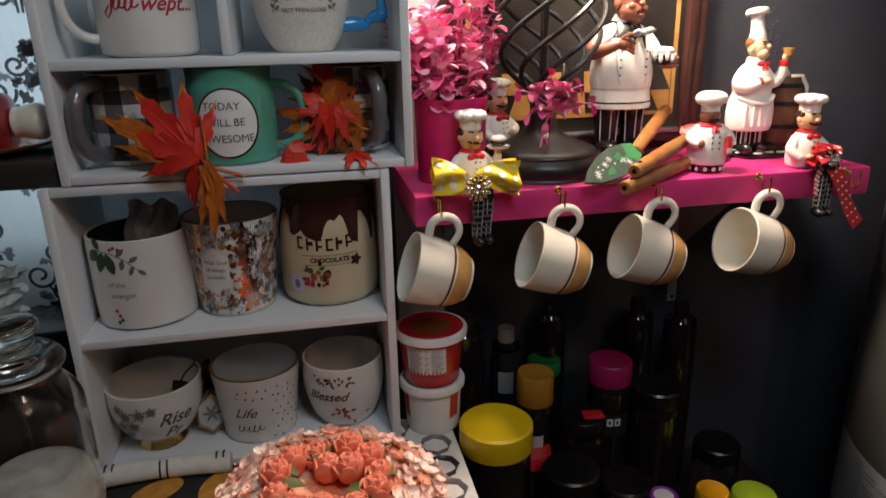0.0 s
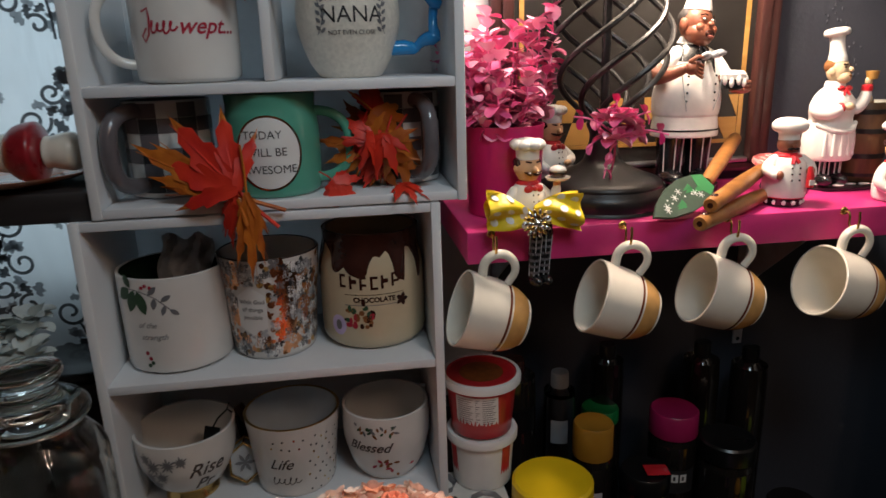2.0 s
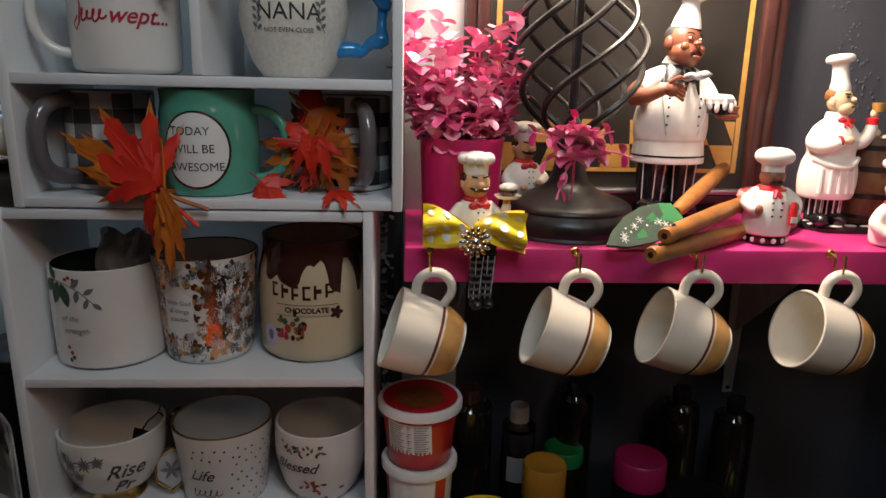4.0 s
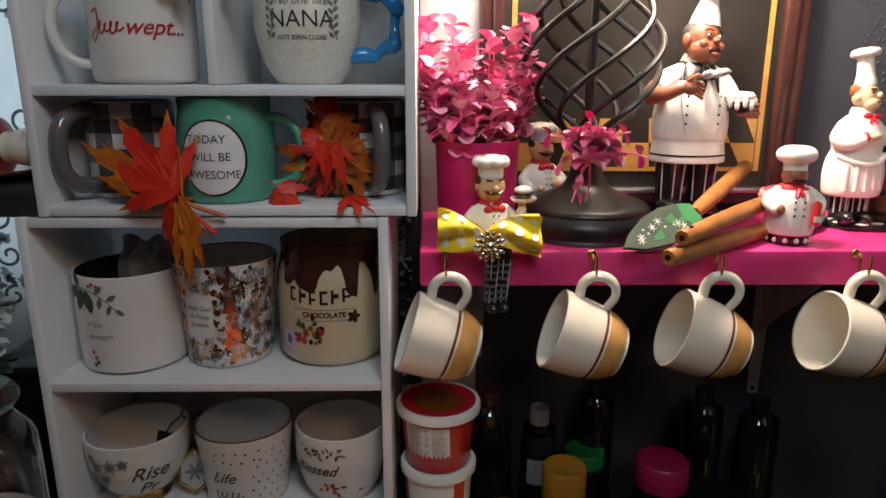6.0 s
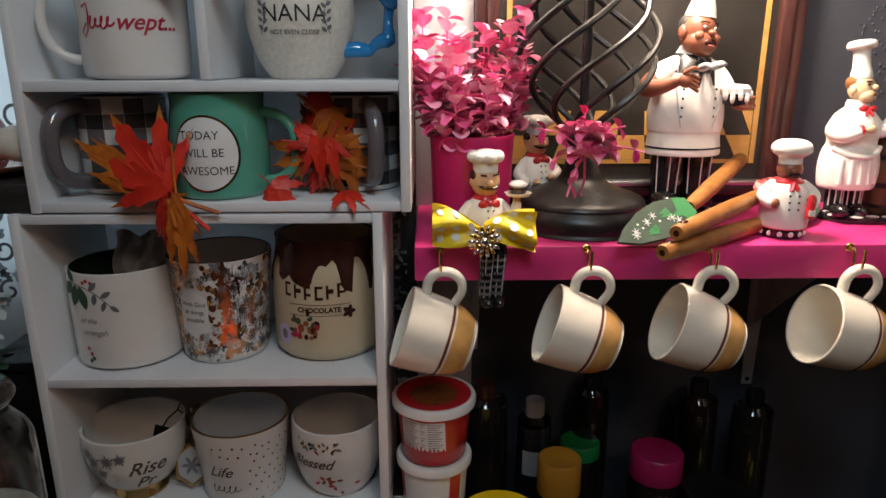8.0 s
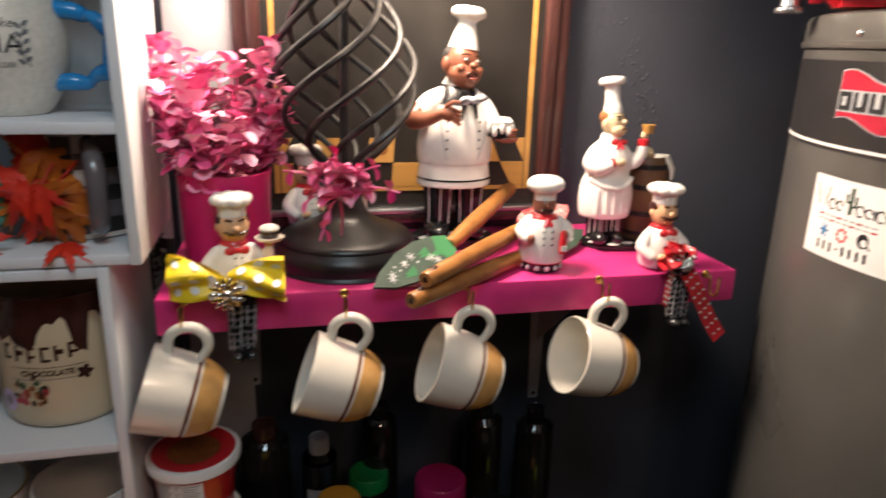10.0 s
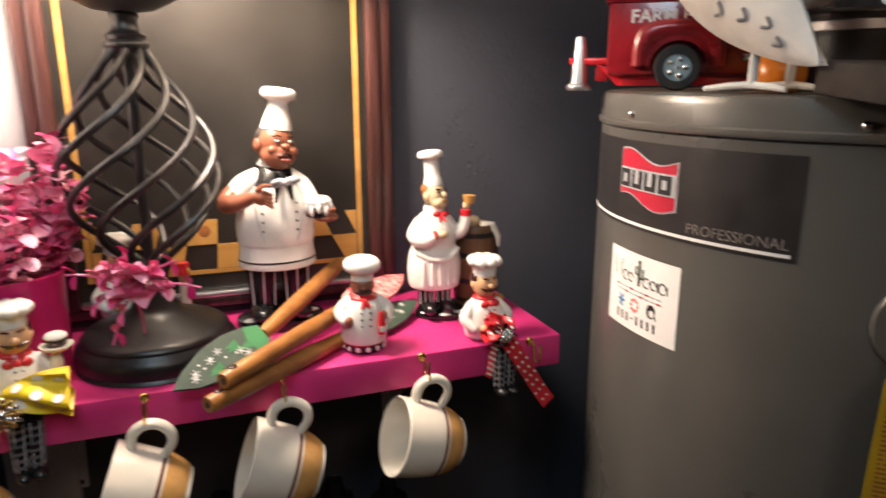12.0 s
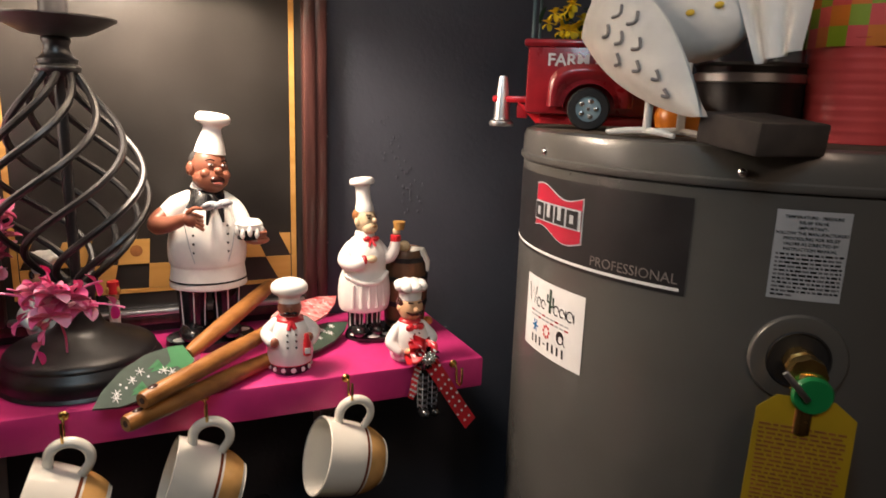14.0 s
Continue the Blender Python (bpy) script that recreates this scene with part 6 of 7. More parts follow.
bc.lathe([(0, 0), (0.022, 0), (0.022, -0.020), (0, -0.020)], M_BLACKP)
single("chef_figurine", bc, "small laughing chef figurine behind the lamp base", "figurine", "chef figurines", at=pose(0.246, 0.893, 1.322, 0, 0, 24))
rf = Build(M_WHITE)
rf.tube([(0, 0, 0), (0, 0, 0.05)], 0.006, M_WHITE, seg=10).ball((0, 0, 0.056), (0.006, 0.006, 0.007), M_SKINL, seg=10).tube([(0, 0, 0.060), (0, 0, 0.074)], [0.0075, 0.0065], M_RED, seg=12)
rf.ball((-0.005, -0.004, 0.064), (0.003, 0.002, 0.005), M_OCHRE, seg=8).ball((0.005, -0.004, 0.064), (0.003, 0.002, 0.005), M_OCHRE, seg=8)
single("toothpick_doll", rf, "tiny doll with a red hat behind the lamp", "figurine", at=pose(0.312, 0.903, 1.2995))
mk = Build(M_WHITE)
mk.tube([(0, 0, 0), (0.030, -0.02, 0.0)], 0.006, M_WHITE, seg=12).tube([(0, 0, 0), (-0.014, 0.010, 0)], 0.0055, M_GREENP, seg=12)
for k in range(4):
    mk.box((0.006 + 0.006 * k, -0.0016, 0.0058), (0.009 + 0.006 * k, 0.0016, 0.0064), M_INKRED, Matrix.Rotation(radians(-33), 4, "Z"), bev=0)
single("small_tube", mk, "small white tube with a green cap", "tube", at=pose(0.366, 0.825, 1.3058))


# ---- bows ----
def bow_lobe(b, m, dotm, side, w, h, seed=0, dots=True):
    def fn(u, v):
        hh = h * (0.30 + 0.70 * math.sin(1.45 * u) ** 0.9)
        x = side * w * u
        z = hh * (v - 0.5) + 0.004 * math.sin(3 * u + seed) + 0.10 * h * u
        y = -0.006 * math.sin(3.14 * u) - 0.0055 * math.sin(9 * v + 4 * u + seed) * (0.4 + u) - 0.008 * math.sin(math.pi * v) * u
        return (x, y, z)
    b.sheet(fn, 12, 14, m)
    b.sheet(lambda u, v: (fn(u, v)[0], -fn(u, v)[1] + 0.002, fn(u, v)[2] * 0.96), 12, 14, m)
    if dots:
        for i in range(3):
            for j in range(3):
                u, v = 0.25 + 0.3 * i, 0.18 + 0.32 * j + 0.1 * (i % 2)
                if v > 0.95:
                    continue
                p = Vector(fn(u, v))
                du, dv = Vector(fn(u + 0.02, v)) - p, Vector(fn(u, v + 0.02)) - p
                nn = du.cross(dv).normalized()
                nn = nn if nn.y < 0 else -nn
                rr = 0.0045 if h > 0.03 else 0.002
                vs = [p + nn * 0.0010 + rr * (math.cos(a) * du.normalized() + math.sin(a) * dv.normalized()) for a in [6.283 * k / 12 for k in range(12)]] + [p + nn * 0.0016]
                b.add(vs, [(k, (k + 1) % 12, 12) for k in range(12)], dotm)


def jewel(m1, m2, r):
    b = Build(m1)
    for ring, n in ((1.0, 14), (0.62, 10)):
        for k in range(n):
            a = 6.283 * k / n
            b.ball((ring * r * 0.78 * math.cos(a), -0.002 - 0.002 * (1 - ring), ring * r * 0.78 * math.sin(a)), (r * 0.24, 0.0016, r * 0.13), (m1, m2)[k % 2], rot=Matrix.Rotation(-a, 4, "Y"), seg=8)
    b.ball((0, -0.003, 0), (r * 0.30, 0.004, r * 0.30), m2, seg=12)
    b.lathe([(0, 0), (r * 0.6, 0), (0, 0.002)], m1, Matrix.Rotation(radians(90), 4, "X"), 16)
    return b


bow = thing("ribbon_bow", (0.168, 0.7015, 1.318), "yellow satin bow with white dots and a gold jewel", "bow")
for s in (-1, 1):
    b = Build(M_YELLOW)
    bow_lobe(b, M_YELLOW, M_LABEL, s, 0.050, 0.042, s)
    part("loop", b, bow, sharp=180)
o = part("jewel", jewel(M_BRASS, M_CHROME, 0.0155), bow, "gold petalled jewel")
o.location = (0, -0.010, -0.006)
bow2 = thing("ribbon_bow", (0.628, 0.708, 1.316), "red and white polka-dot ribbon bow with a silver jewel", "bow")
for s in (-1, 1):
    b = Build(M_RED)
    bow_lobe(b, M_RED, M_LABEL, s, 0.018, 0.026, s + 3)
    o = part("loop", b, bow2, sharp=180)
    o.rotation_euler = (0, radians(-50 * s - 35), 0)


def tail(end, w, seed):
    b = Build(M_RED)
    fn = lambda u, v: (end[0] * u - (v - 0.5) * w * end[1] / 0.09, -0.006 * u - 0.004 * math.sin(6 * u + seed), end[1] * u + (v - 0.5) * w * end[0] / 0.06)
    b.sheet(fn, 12, 3, M_RED)
    for i in range(9):
        for j in range(2 + (i % 2)):
            u, v = 0.08 + 0.105 * i, (0.3 + 0.4 * j) if i % 2 == 0 else (0.12 + 0.38 * j)
            if u < 1:
                p = Vector(fn(u, v))
                vs = [p + Vector((0.0016 * math.cos(a), -0.0012, 0.0016 * math.sin(a))) for a in [6.283 * k / 8 for k in range(8)]] + [p + Vector((0, -0.0014, 0))]
                b.add(vs, [(k, (k + 1) % 8, 8) for k in range(8)], M_LABEL)
    return b


part("tail", tail((0.058, -0.090), 0.0125, 0), bow2, sharp=180)
part("tail", tail((-0.020, -0.045), 0.014, 2), bow2, sharp=180)
b = Build(M_BLACKP)
for k in range(12):
    leafblade(b, M_BLACKP, (0, -0.006, 0), (math.cos(0.5236 * k), -0.15, math.sin(0.5236 * k)), 0.0145, 0.0075)
flo = part("flower", b, bow2, "black fabric flower", sharp=180)
o = part("jewel", jewel(M_CHROME, M_CHROME, 0.0085), flo, "silver rhinestone")
o.location = (0, -0.010, 0)


# ---- wooden spreaders on the shelf ----
def along(p, q, roll=0.0):
    p, q = Vector(p), Vector(q)
    return Matrix.Translation(p) @ (q - p).to_track_quat("X", "Z").to_matrix().to_4x4() @ Matrix.Rotation(radians(roll), 4, "X")


def spreader(label, end, joint, tip, bladem, printm, hole=True, r=0.0088, roll=20):
    t = thing("spreader", end, label, "spatula", "holiday spreaders")
    m = along((0, 0, 0), Vector(joint) - Vector(end))
    L = (Vector(joint) - Vector(end)).length
    b = Build(M_WOOD)
    b.tube([(0, 0, 0), (0.003, 0, 0), (0.25 * L, 0, 0), (0.6 * L, 0, 0), (0.9 * L, 0, 0), (L, 0, 0)], [r * 0.8, r * 0.92, r, r * 1.05, r * 0.9, r * 0.72], M_WOOD, m, 16)
    # no hole is cut: dark brown spots stand for its shaded inside
    if hole:
        b.ball((0.013, 0, r * 0.90), (0.0055, 0.0034, 0.0016), M_BROWN, m, 12)
        b.tube([(-0.0003, 0, 0), (0.0, 0, 0)], r * 0.35, M_BROWN, m, 10)
    part("handle", b, t)
    m2 = along(Vector(joint) - Vector(end), Vector(tip) - Vector(end), roll)
    B = (Vector(tip) - Vector(joint)).length
    bl = Build(bladem)
    out = [(0, -0.009), (0.12 * B, -0.016), (0.35 * B, -0.021), (0.6 * B, -0.019), (0.85 * B, -0.010), (B, 0.0), (0.8 * B, 0.012), (0.5 * B, 0.019), (0.25 * B, 0.020), (0.08 * B, 0.015), (0, 0.009)]
    bl.slab(out, 0.004, bladem, m2)
    o = part("blade", bl, t)
    pr = Build(printm)
    rng = random.Random(int(1000 * tip[0]))
    for i in range(16):
        u = rng.uniform(0.15, 0.85)
        w = rng.uniform(-0.7, 0.7) * 0.016 * math.sin(3.14 * u) ** 0.5
        if i % 3 == 0:
            for k in range(3):
                a = radians(60 * k + 15)
                c, s = 0.0045 * math.cos(a), 0.0045 * math.sin(a)
                pr.tube([(u * B - c, w - s, 0.0043), (u * B + c, w + s, 0.0043)], 0.0005, M_LABEL, m2, 4)
        elif i % 3 == 1 and printm is M_LEAFB:
            pr.slab([(u * B, w - 0.004), (u * B + 0.014, w), (u * B, w + 0.004)], 0.0003, printm, m2 @ T(0, 0, 0.0041))
        else:
            pr.ball((u * B, w, 0.0042), (0.0013, 0.0013, 0.0004), M_LABEL, m2, 8)
    if printm is M_LEAFB:
        pr.slab([(0.0, -0.010), (0.014, -0.0165), (0.020, 0.0), (0.014, 0.015), (0.0, 0.010)], 0.0003, printm, m2 @ T(0, 0, 0.0041))
    part("blade_print", pr, o, "tiny snowflakes and trees")
    return t


spreader("wooden spreader with a green snowflake blade", (0.486, 0.862, 1.366), (0.384, 0.748, 1.332), (0.298, 0.700, 1.306), M_LEAFG, M_LEAFB, False, roll=-42)
spreader("wooden spreader with a red flowered blade", (0.341, 0.662, 1.326), (0.478, 0.785, 1.338), (0.575, 0.895, 1.332), M_REDPRINT, M_LABEL)
spreader("wooden spreader with a dark green blade", (0.327, 0.655, 1.3095), (0.480, 0.774, 1.3105), (0.577, 0.845, 1.312), M_LEAFG, M_LABEL)

# ---- tubs beside the shelf unit ----
CT = FLOOR + 0.90


def tub(z, h, r0, r1, side, lid, label, panelm):
    t = thing("tub", (0.119, 0.748, z), label, "tub", "stacked tubs")
    body = part("body", Build(side).lathe([(0, 0), (r0, 0), (r0 + 0.001, 0.001), (r1, h)], seg=48), t)
    part("lid", Build(M_LABEL).lathe([(r1, h - 0.006), (r1 + 0.004, h - 0.007), (r1 + 0.0045, h), (r1 + 0.003, h + 0.003), (r1 - 0.001, h + 0.003)], seg=48).lathe([(r1 - 0.001, h + 0.003), (r1 - 0.0015, h + 0.001), (0, h + 0.001)], lid, seg=48), t)
    b, pr = Build(panelm), Build(M_INKGREY)
    rad = lambda zz: r0 + (r1 - r0) * zz / h
    put = wrap(rad, h * 0.55, -110)
    vs, fs = patch(0.052, h * 0.55)
    b.add([put(q) for q in vs], fs, panelm)
    for k in range(12 if side is M_RED else 0):
        y = h * 0.24 - h * 0.042 * k
        for x0, x1 in ((-0.023, -0.004), (-0.001, 0.004), (0.007, 0.023)):
            vs, fs = strip(x0, x1 - 0.002 * (k % 3), y - h * 0.013, y, 4)
            pr.add([wrap(rad, h * 0.55, -110, 0.001)(q) for q in vs], fs, M_INKGREY)
    part("label_panel", b, body, "white facts panel")
    if pr.f:
        tagged(part("small_print", pr, body, "rows of small grey print"), kind="stuff")
    for a in (-165, -52) if side is M_LABEL else ():
        put = wrap(rad, h * 0.48, a)
        vs, fs = patch(0.015, h * 0.86)
        part("stripe", Build(M_RED).add([put(q) for q in vs], fs, M_RED), body, "red printed stripe")
    if lid is M_RED:
        part("lid_label", Build(M_BROWNPRINT).lathe([(0, h + 0.0016), (0.026, h + 0.0016), (0, h + 0.0018)], seg=32), t, "brown lid label")
    return t


tub(CT + 0.0035, 0.065, 0.034, 0.0385, M_LABEL, M_LABEL, "white frosting tub with red stripes", M_LABEL)
tub(CT + 0.0725, 0.068, 0.0345, 0.0425, M_RED, M_RED, "red frosting tub with a white rimmed lid", M_LABEL)

# ---- seasoning bottles on the side table ----
ST = FLOOR + 0.66


def bottle(x, y, top, r, capm, caph, label, bodym=M_DARKBOTTLE, neck=1.0, capr=1.0, lab=None, category="bottle"):
    t = thing("bottle", (x, y, ST), label, category, "seasoning bottles")
    h = top - ST
    prof = smooth([(r * 0.95, 0), (r, 0.004), (r, h - caph - 0.03), (r * (0.6 + 0.4 * neck), h - caph - 0.012), (r * neck * 0.92, h - caph)], 3)
    body = part("body", Build(bodym).lathe([(0, 0)] + prof + [(0, h - caph)], seg=36), t)
    rc = r * neck * capr
    cap = Build(capm)
    n = 48
    cap.lathe([(rc, h - caph + 0.0003), (rc * 1.01, h - caph + 0.002), (rc, h - 0.003), (rc * 0.93, h - 0.0003), (rc * 0.86, h - 0.0012), (0, h - 0.0012)], seg=n)
    part("cap", cap, t)
    if lab:
        rw = 1.1 if lab is M_SILVERLABEL else 2.2
        bb = Build(lab)
        vs, fs = patch(r * rw, min(0.035, h * 0.22))
        put = wrap(r, h - caph - 0.06, math.degrees(math.atan2(0.0 - y, 0.0 - x)))
        bb.add([put(q) for q in vs], fs, lab)
        part("label_band", bb, body)
        if capm is M_MAGENTACAP:
            bl = Build(M_LABEL)
            for k in range(4):
                vs, fs = strip(-0.022 + 0.0115 * k, -0.013 + 0.0115 * k, -0.004, 0.008, 2)
                bl.add([wrap(r, h - caph - 0.056, math.degrees(math.atan2(-y, -x)), 0.0012)(q) for q in vs], fs, M_LABEL)
                vs, fs = strip(-0.0195 + 0.0115 * k, -0.0165 + 0.0115 * k, -0.001, 0.005, 2)
                bl.add([wrap(r, h - caph - 0.056, math.degrees(math.atan2(-y, -x)), 0.0016)(q) for q in vs], fs, M_INK)
            tagged(part("block_print", bl, body, "white block shapes"), kind="stuff")
    return t


bottle(0.190, 0.690, 1.008, 0.045, M_YELLID, 0.034, "large dark jar with a bright yellow lid", capr=1.04, category="jar")
bottle(0.267, 0.765, 1.029, 0.0255, M_AMBERCAP, 0.045, "spice bottle with a tall amber cap", M_DARKBOTTLE, lab=M_SILVERLABEL)
bottle(0.395, 0.800, 1.015, 0.032, M_MAGENTACAP, 0.034, "adobo jar with a magenta cap", M_DARKBOTTLE, lab=M_INK)
bottle(0.312, 0.855, 0.997, 0.026, M_GREENP, 0.020, "bottle with a green cap", M_DARKBOTTLE)
bottle(0.250, 0.850, 1.060, 0.022, M_SILVERLABEL, 0.022, "clear bottle with a grey screw cap", M_GLASS, 0.55, lab=M_SILVERLABEL)
bottle(0.185, 0.850, 1.085, 0.030, M_BROWN, 0.020, "dark sauce bottle with a brown cap", M_DARKBOTTLE, 0.5, lab=M_BLACKCAP)
bottle(0.330, 0.880, 1.080, 0.024, M_BLACKCAP, 0.020, "tall dark bottle with a black cap", M_DARKBOTTLE, 0.5)
bottle(0.470, 0.870, 1.075, 0.026, M_BLACKCAP, 0.022, "tall dark bottle of sauce", M_DARKBOTTLE, 0.45)
bottle(0.540, 0.860, 1.065, 0.026, M_BLACKCAP, 0.022, "tall dark bottle of vinegar", M_DARKBOTTLE, 0.45)
bottle(0.338, 0.760, 0.955, 0.032, M_BLACKCAP, 0.024, "dark jar with a black lid", M_DARKBOTTLE, category="jar")
bottle(0.455, 0.765, 0.985, 0.036, M_BLACKCAP, 0.026, "wide dark jar with a black lid", M_DARKBOTTLE, category="jar")
bottle(0.290, 0.680, 0.930, 0.038, M_BLACKCAP, 0.026, "squat dark jar with a black lid", M_DARKBOTTLE, category="jar", lab=M_SILVERLABEL)
bottle(0.365, 0.670, 0.905, 0.034, M_BLACKCAP, 0.024, "dark jar with a ribbed black lid", M_DARKBOTTLE, category="jar")
bottle(0.255, 0.740, 0.925, 0.028, M_RED, 0.020, "spice jar with a red lid", M_DARKBOTTLE, category="jar")
bottle(0.404, 0.640, 0.897, 0.019, M_PURPLE, 0.022, "small bottle with a purple cap", M_DARKBOTTLE)
single("cap_sticker", Build(M_LABEL).lathe([(0, 0), (0.013, 0), (0, 0.0006)], seg=24), "round white sticker on the purple cap", "sticker", at=pose(0.404, 0.640, 0.8962))
bottle(0.486, 0.655, 0.880, 0.022, M_ORANGECAP, 0.024, "small bottle with an orange cap", mat("amber_spice", (0.20, 0.05, 0.01), 0.3))
bottle(0.552, 0.655, 0.862, 0.030, M_LIME, 0.026, "spice jar with a lime green lid", M_DARKBOTTLE, category="jar")
bottle(0.560, 0.760, 0.875, 0.034, M_BLACKCAP, 0.024, "clear jar with a black lid", M_GLASS, category="jar")
b = Build(M_RED).box((-0.015, -0.011, 0), (0.015, 0.011, 0.002), M_RED)
single("red_sticker", b, "bright red paper sticker on a black lid", "sticker", at=pose(0.350, 0.752, 0.9555, 0, 0, -8))

# ---- counter things ----
rn = Build(M_CLOTH)
rn.sheet(lambda u, v: (-0.06 + 0.20 * u, 0.40 + 0.36 * v, 0.0025 + 0.0006 * math.sin(20 * u) * math.sin(13 * v)), 16, 20, M_CLOTH, thick=0.002)
pat = Build(M_INKGREY)
for i in range(4):
    for j in range(8):
        cx, cy = -0.03 + 0.047 * i, 0.42 + 0.045 * j
        pts = [(cx + 0.018 * math.cos(a), cy + 0.018 * math.sin(a), 0.0036) for a in [6.283 * k / 8 for k in range(8)]]
        if cx < 0.125:
            pat.tube(pts, 0.0048, M_INKGREY if (i + j) % 2 else M_INK, seg=6, flat=0.22, loop=True)
runner = thing("table_runner", (0, 0, CT), "white table runner with grey geometric pattern", "table runner")
part("cloth", rn, runner)
part("printed_links", pat, runner, "grey and black linked octagons")

tw_ = thing("kitchen_towel", (0, 0, CT), "black kitchen towel printed with golden waffles", "towel")
part("cloth", Build(M_CLOTHBLK).sheet(lambda u, v: (-0.40 + 0.33 * u, 0.44 + 0.26 * v, 0.006 + 0.003 * math.sin(9 * u + 3 * v)), 20, 20, M_CLOTHBLK, thick=0.004), tw_)
wp = Build(M_WAFFLE)
for (cx, cy, s, a) in ((-0.315, 0.66, 0.045, 10), (-0.215, 0.665, 0.03, 30), (-0.25, 0.60, 0.04, -20), (-0.34, 0.57, 0.045, 15), (-0.17, 0.60, 0.035, 50), (-0.24, 0.52, 0.045, 5), (-0.15, 0.66, 0.028, 70), (-0.33, 0.48, 0.04, 40)):
    m = pose(cx, cy, 0.0105, 0, 0, a)
    if s > 0.038:
        wp.box((-s, -s * 0.7, 0), (s, s * 0.7, 0.0006), M_WAFFLE, m, bev=0)
        for k in range(4):
            wp.box((-s + s * 0.5 * k + 0.01, -s * 0.7, 0.0008), (-s + s * 0.5 * k + 0.017, s * 0.7, 0.0011), M_BROWNPRINT, m, bev=0)
            wp.box((-s, -s * 0.7 + s * 0.35 * k + 0.006, 0.0008), (s, -s * 0.7 + s * 0.35 * k + 0.010, 0.0011), M_BROWNPRINT, m, bev=0)
    else:
        wp.slab(ellipse(0, 0, s, s * 0.6, 20), 0.0006, M_WAFFLE, m)
part("waffle_print", wp, tw_, "golden brown waffle pictures")
tf = Build(M_CLOTH)
tf.tube([(-0.30, 0.690, 0.020), (-0.22, 0.694, 0.022), (-0.17, 0.692, 0.021), (-0.135, 0.690, 0.020)], 0.012, M_CLOTH, seg=14, flat=0.8)
for x in (-0.275, -0.267, -0.215, -0.207, -0.152, -0.144):
    tf.tube([(x, 0.6925, 0.0213), (x + 0.002, 0.6926, 0.0213)], 0.0123, M_CLOTHBLK, seg=14, flat=0.8)
part("folded_edge", tf, tw_, "rolled white edge with black stripes")

ck = thing("faux_cake", (-0.022, 0.548, CT + 0.0045), "artificial cake with pink icing swirls and coral roses", "cake")
part("cake_board", Build(M_PLANT).lathe([(0, 0), (0.128, 0), (0.128, 0.003), (0, 0.003)], seg=56), ck)
ic = Build(M_ICINGORANGE)
ic.lathe(smooth([(0.095, 0.003), (0.108, 0.010), (0.110, 0.045), (0.104, 0.062), (0.085, 0.068), (0.045, 0.060), (0, 0.058)], 3), seg=56)
rng = random.Random(77)


def dollop(b, c, out, s, m):
    mm = Matrix.Translation(c) @ Vector(out).to_track_quat("Z", "Y").to_matrix().to_4x4()
    for q in range(4):
        a = 1.5708 * q
        rot = Matrix.Rotation(a, 4, "Z") @ Matrix.Translation((0.62 * s, 0, 0.42 * s)) @ Matrix.Rotation(radians(-24), 4, "Y")
        vs = [(s * 0.72 * math.cos(6.283 * i / 9) * r, s * 0.62 * math.sin(6.283 * i / 9) * r, s * z) for r, z in ((1.0, 0.12), (0.62, -0.06)) for i in range(9)] + [(0, 0, -0.10 * s), (0, 0, -0.30 * s)]
        fs = [(i, (i + 1) % 9, 9 + (i + 1) % 9, 9 + i) for i in range(9)] + [(9 + i, 9 + (i + 1) % 9, 18) for i in range(9)] + [((i + 1) % 9, i, 19) for i in range(9)]
        b.add(vs, fs, m, mm @ rot)
    b.ball((0, 0, 0.35 * s), (0.22 * s, 0.22 * s, 0.30 * s), m, mm, 8)


part("icing_base", ic, ck, "coral icing under the swirls")
swirls = []
for m in (M_ICING, M_ICINGORANGE, M_ICING, M_ICINGPINK, M_ICINGPINK):
    b = Build(m)
    dollop(b, (0, 0, 0), (0, 0, 1), 1.0, m)
    swirls.append(b.mesh("icing_swirl", 60))
for ring, z, n, s in ((0.105, 0.059, 50, 0.0085), (0.096, 0.066, 46, 0.0085), (0.087, 0.069, 42, 0.0085), (0.078, 0.069, 38, 0.0085), (0.069, 0.067, 32, 0.0085), (0.111, 0.047, 48, 0.0090), (0.112, 0.031, 40, 0.0095)):
    for k in range(n):
        a = 6.283 * (k + rng.uniform(-0.25, 0.25)) / n
        rr = ring + rng.gauss(0, 0.0025)
        way = Vector((math.cos(a) + rng.gauss(0, 0.35), math.sin(a) + rng.gauss(0, 0.35), 1.5 if z > 0.055 else 0.2))
        o = new("icing_swirl", swirls[rng.randrange(5)])
        o.parent = ck
        o.matrix_basis = T(rr * math.cos(a), rr * math.sin(a), z + rng.gauss(0, 0.002)) @ way.to_track_quat("Z", "Y").to_matrix().to_4x4() @ Matrix.Rotation(rng.uniform(0, 6.28), 4, "Z") @ Matrix.Scale(s * rng.uniform(0.7, 1.2), 4)
petal_mesh = Build(M_ROSE).ball((0, 0, 0), (0.0095, 0.0026, 0.012), M_ROSE, seg=12).mesh("petal")
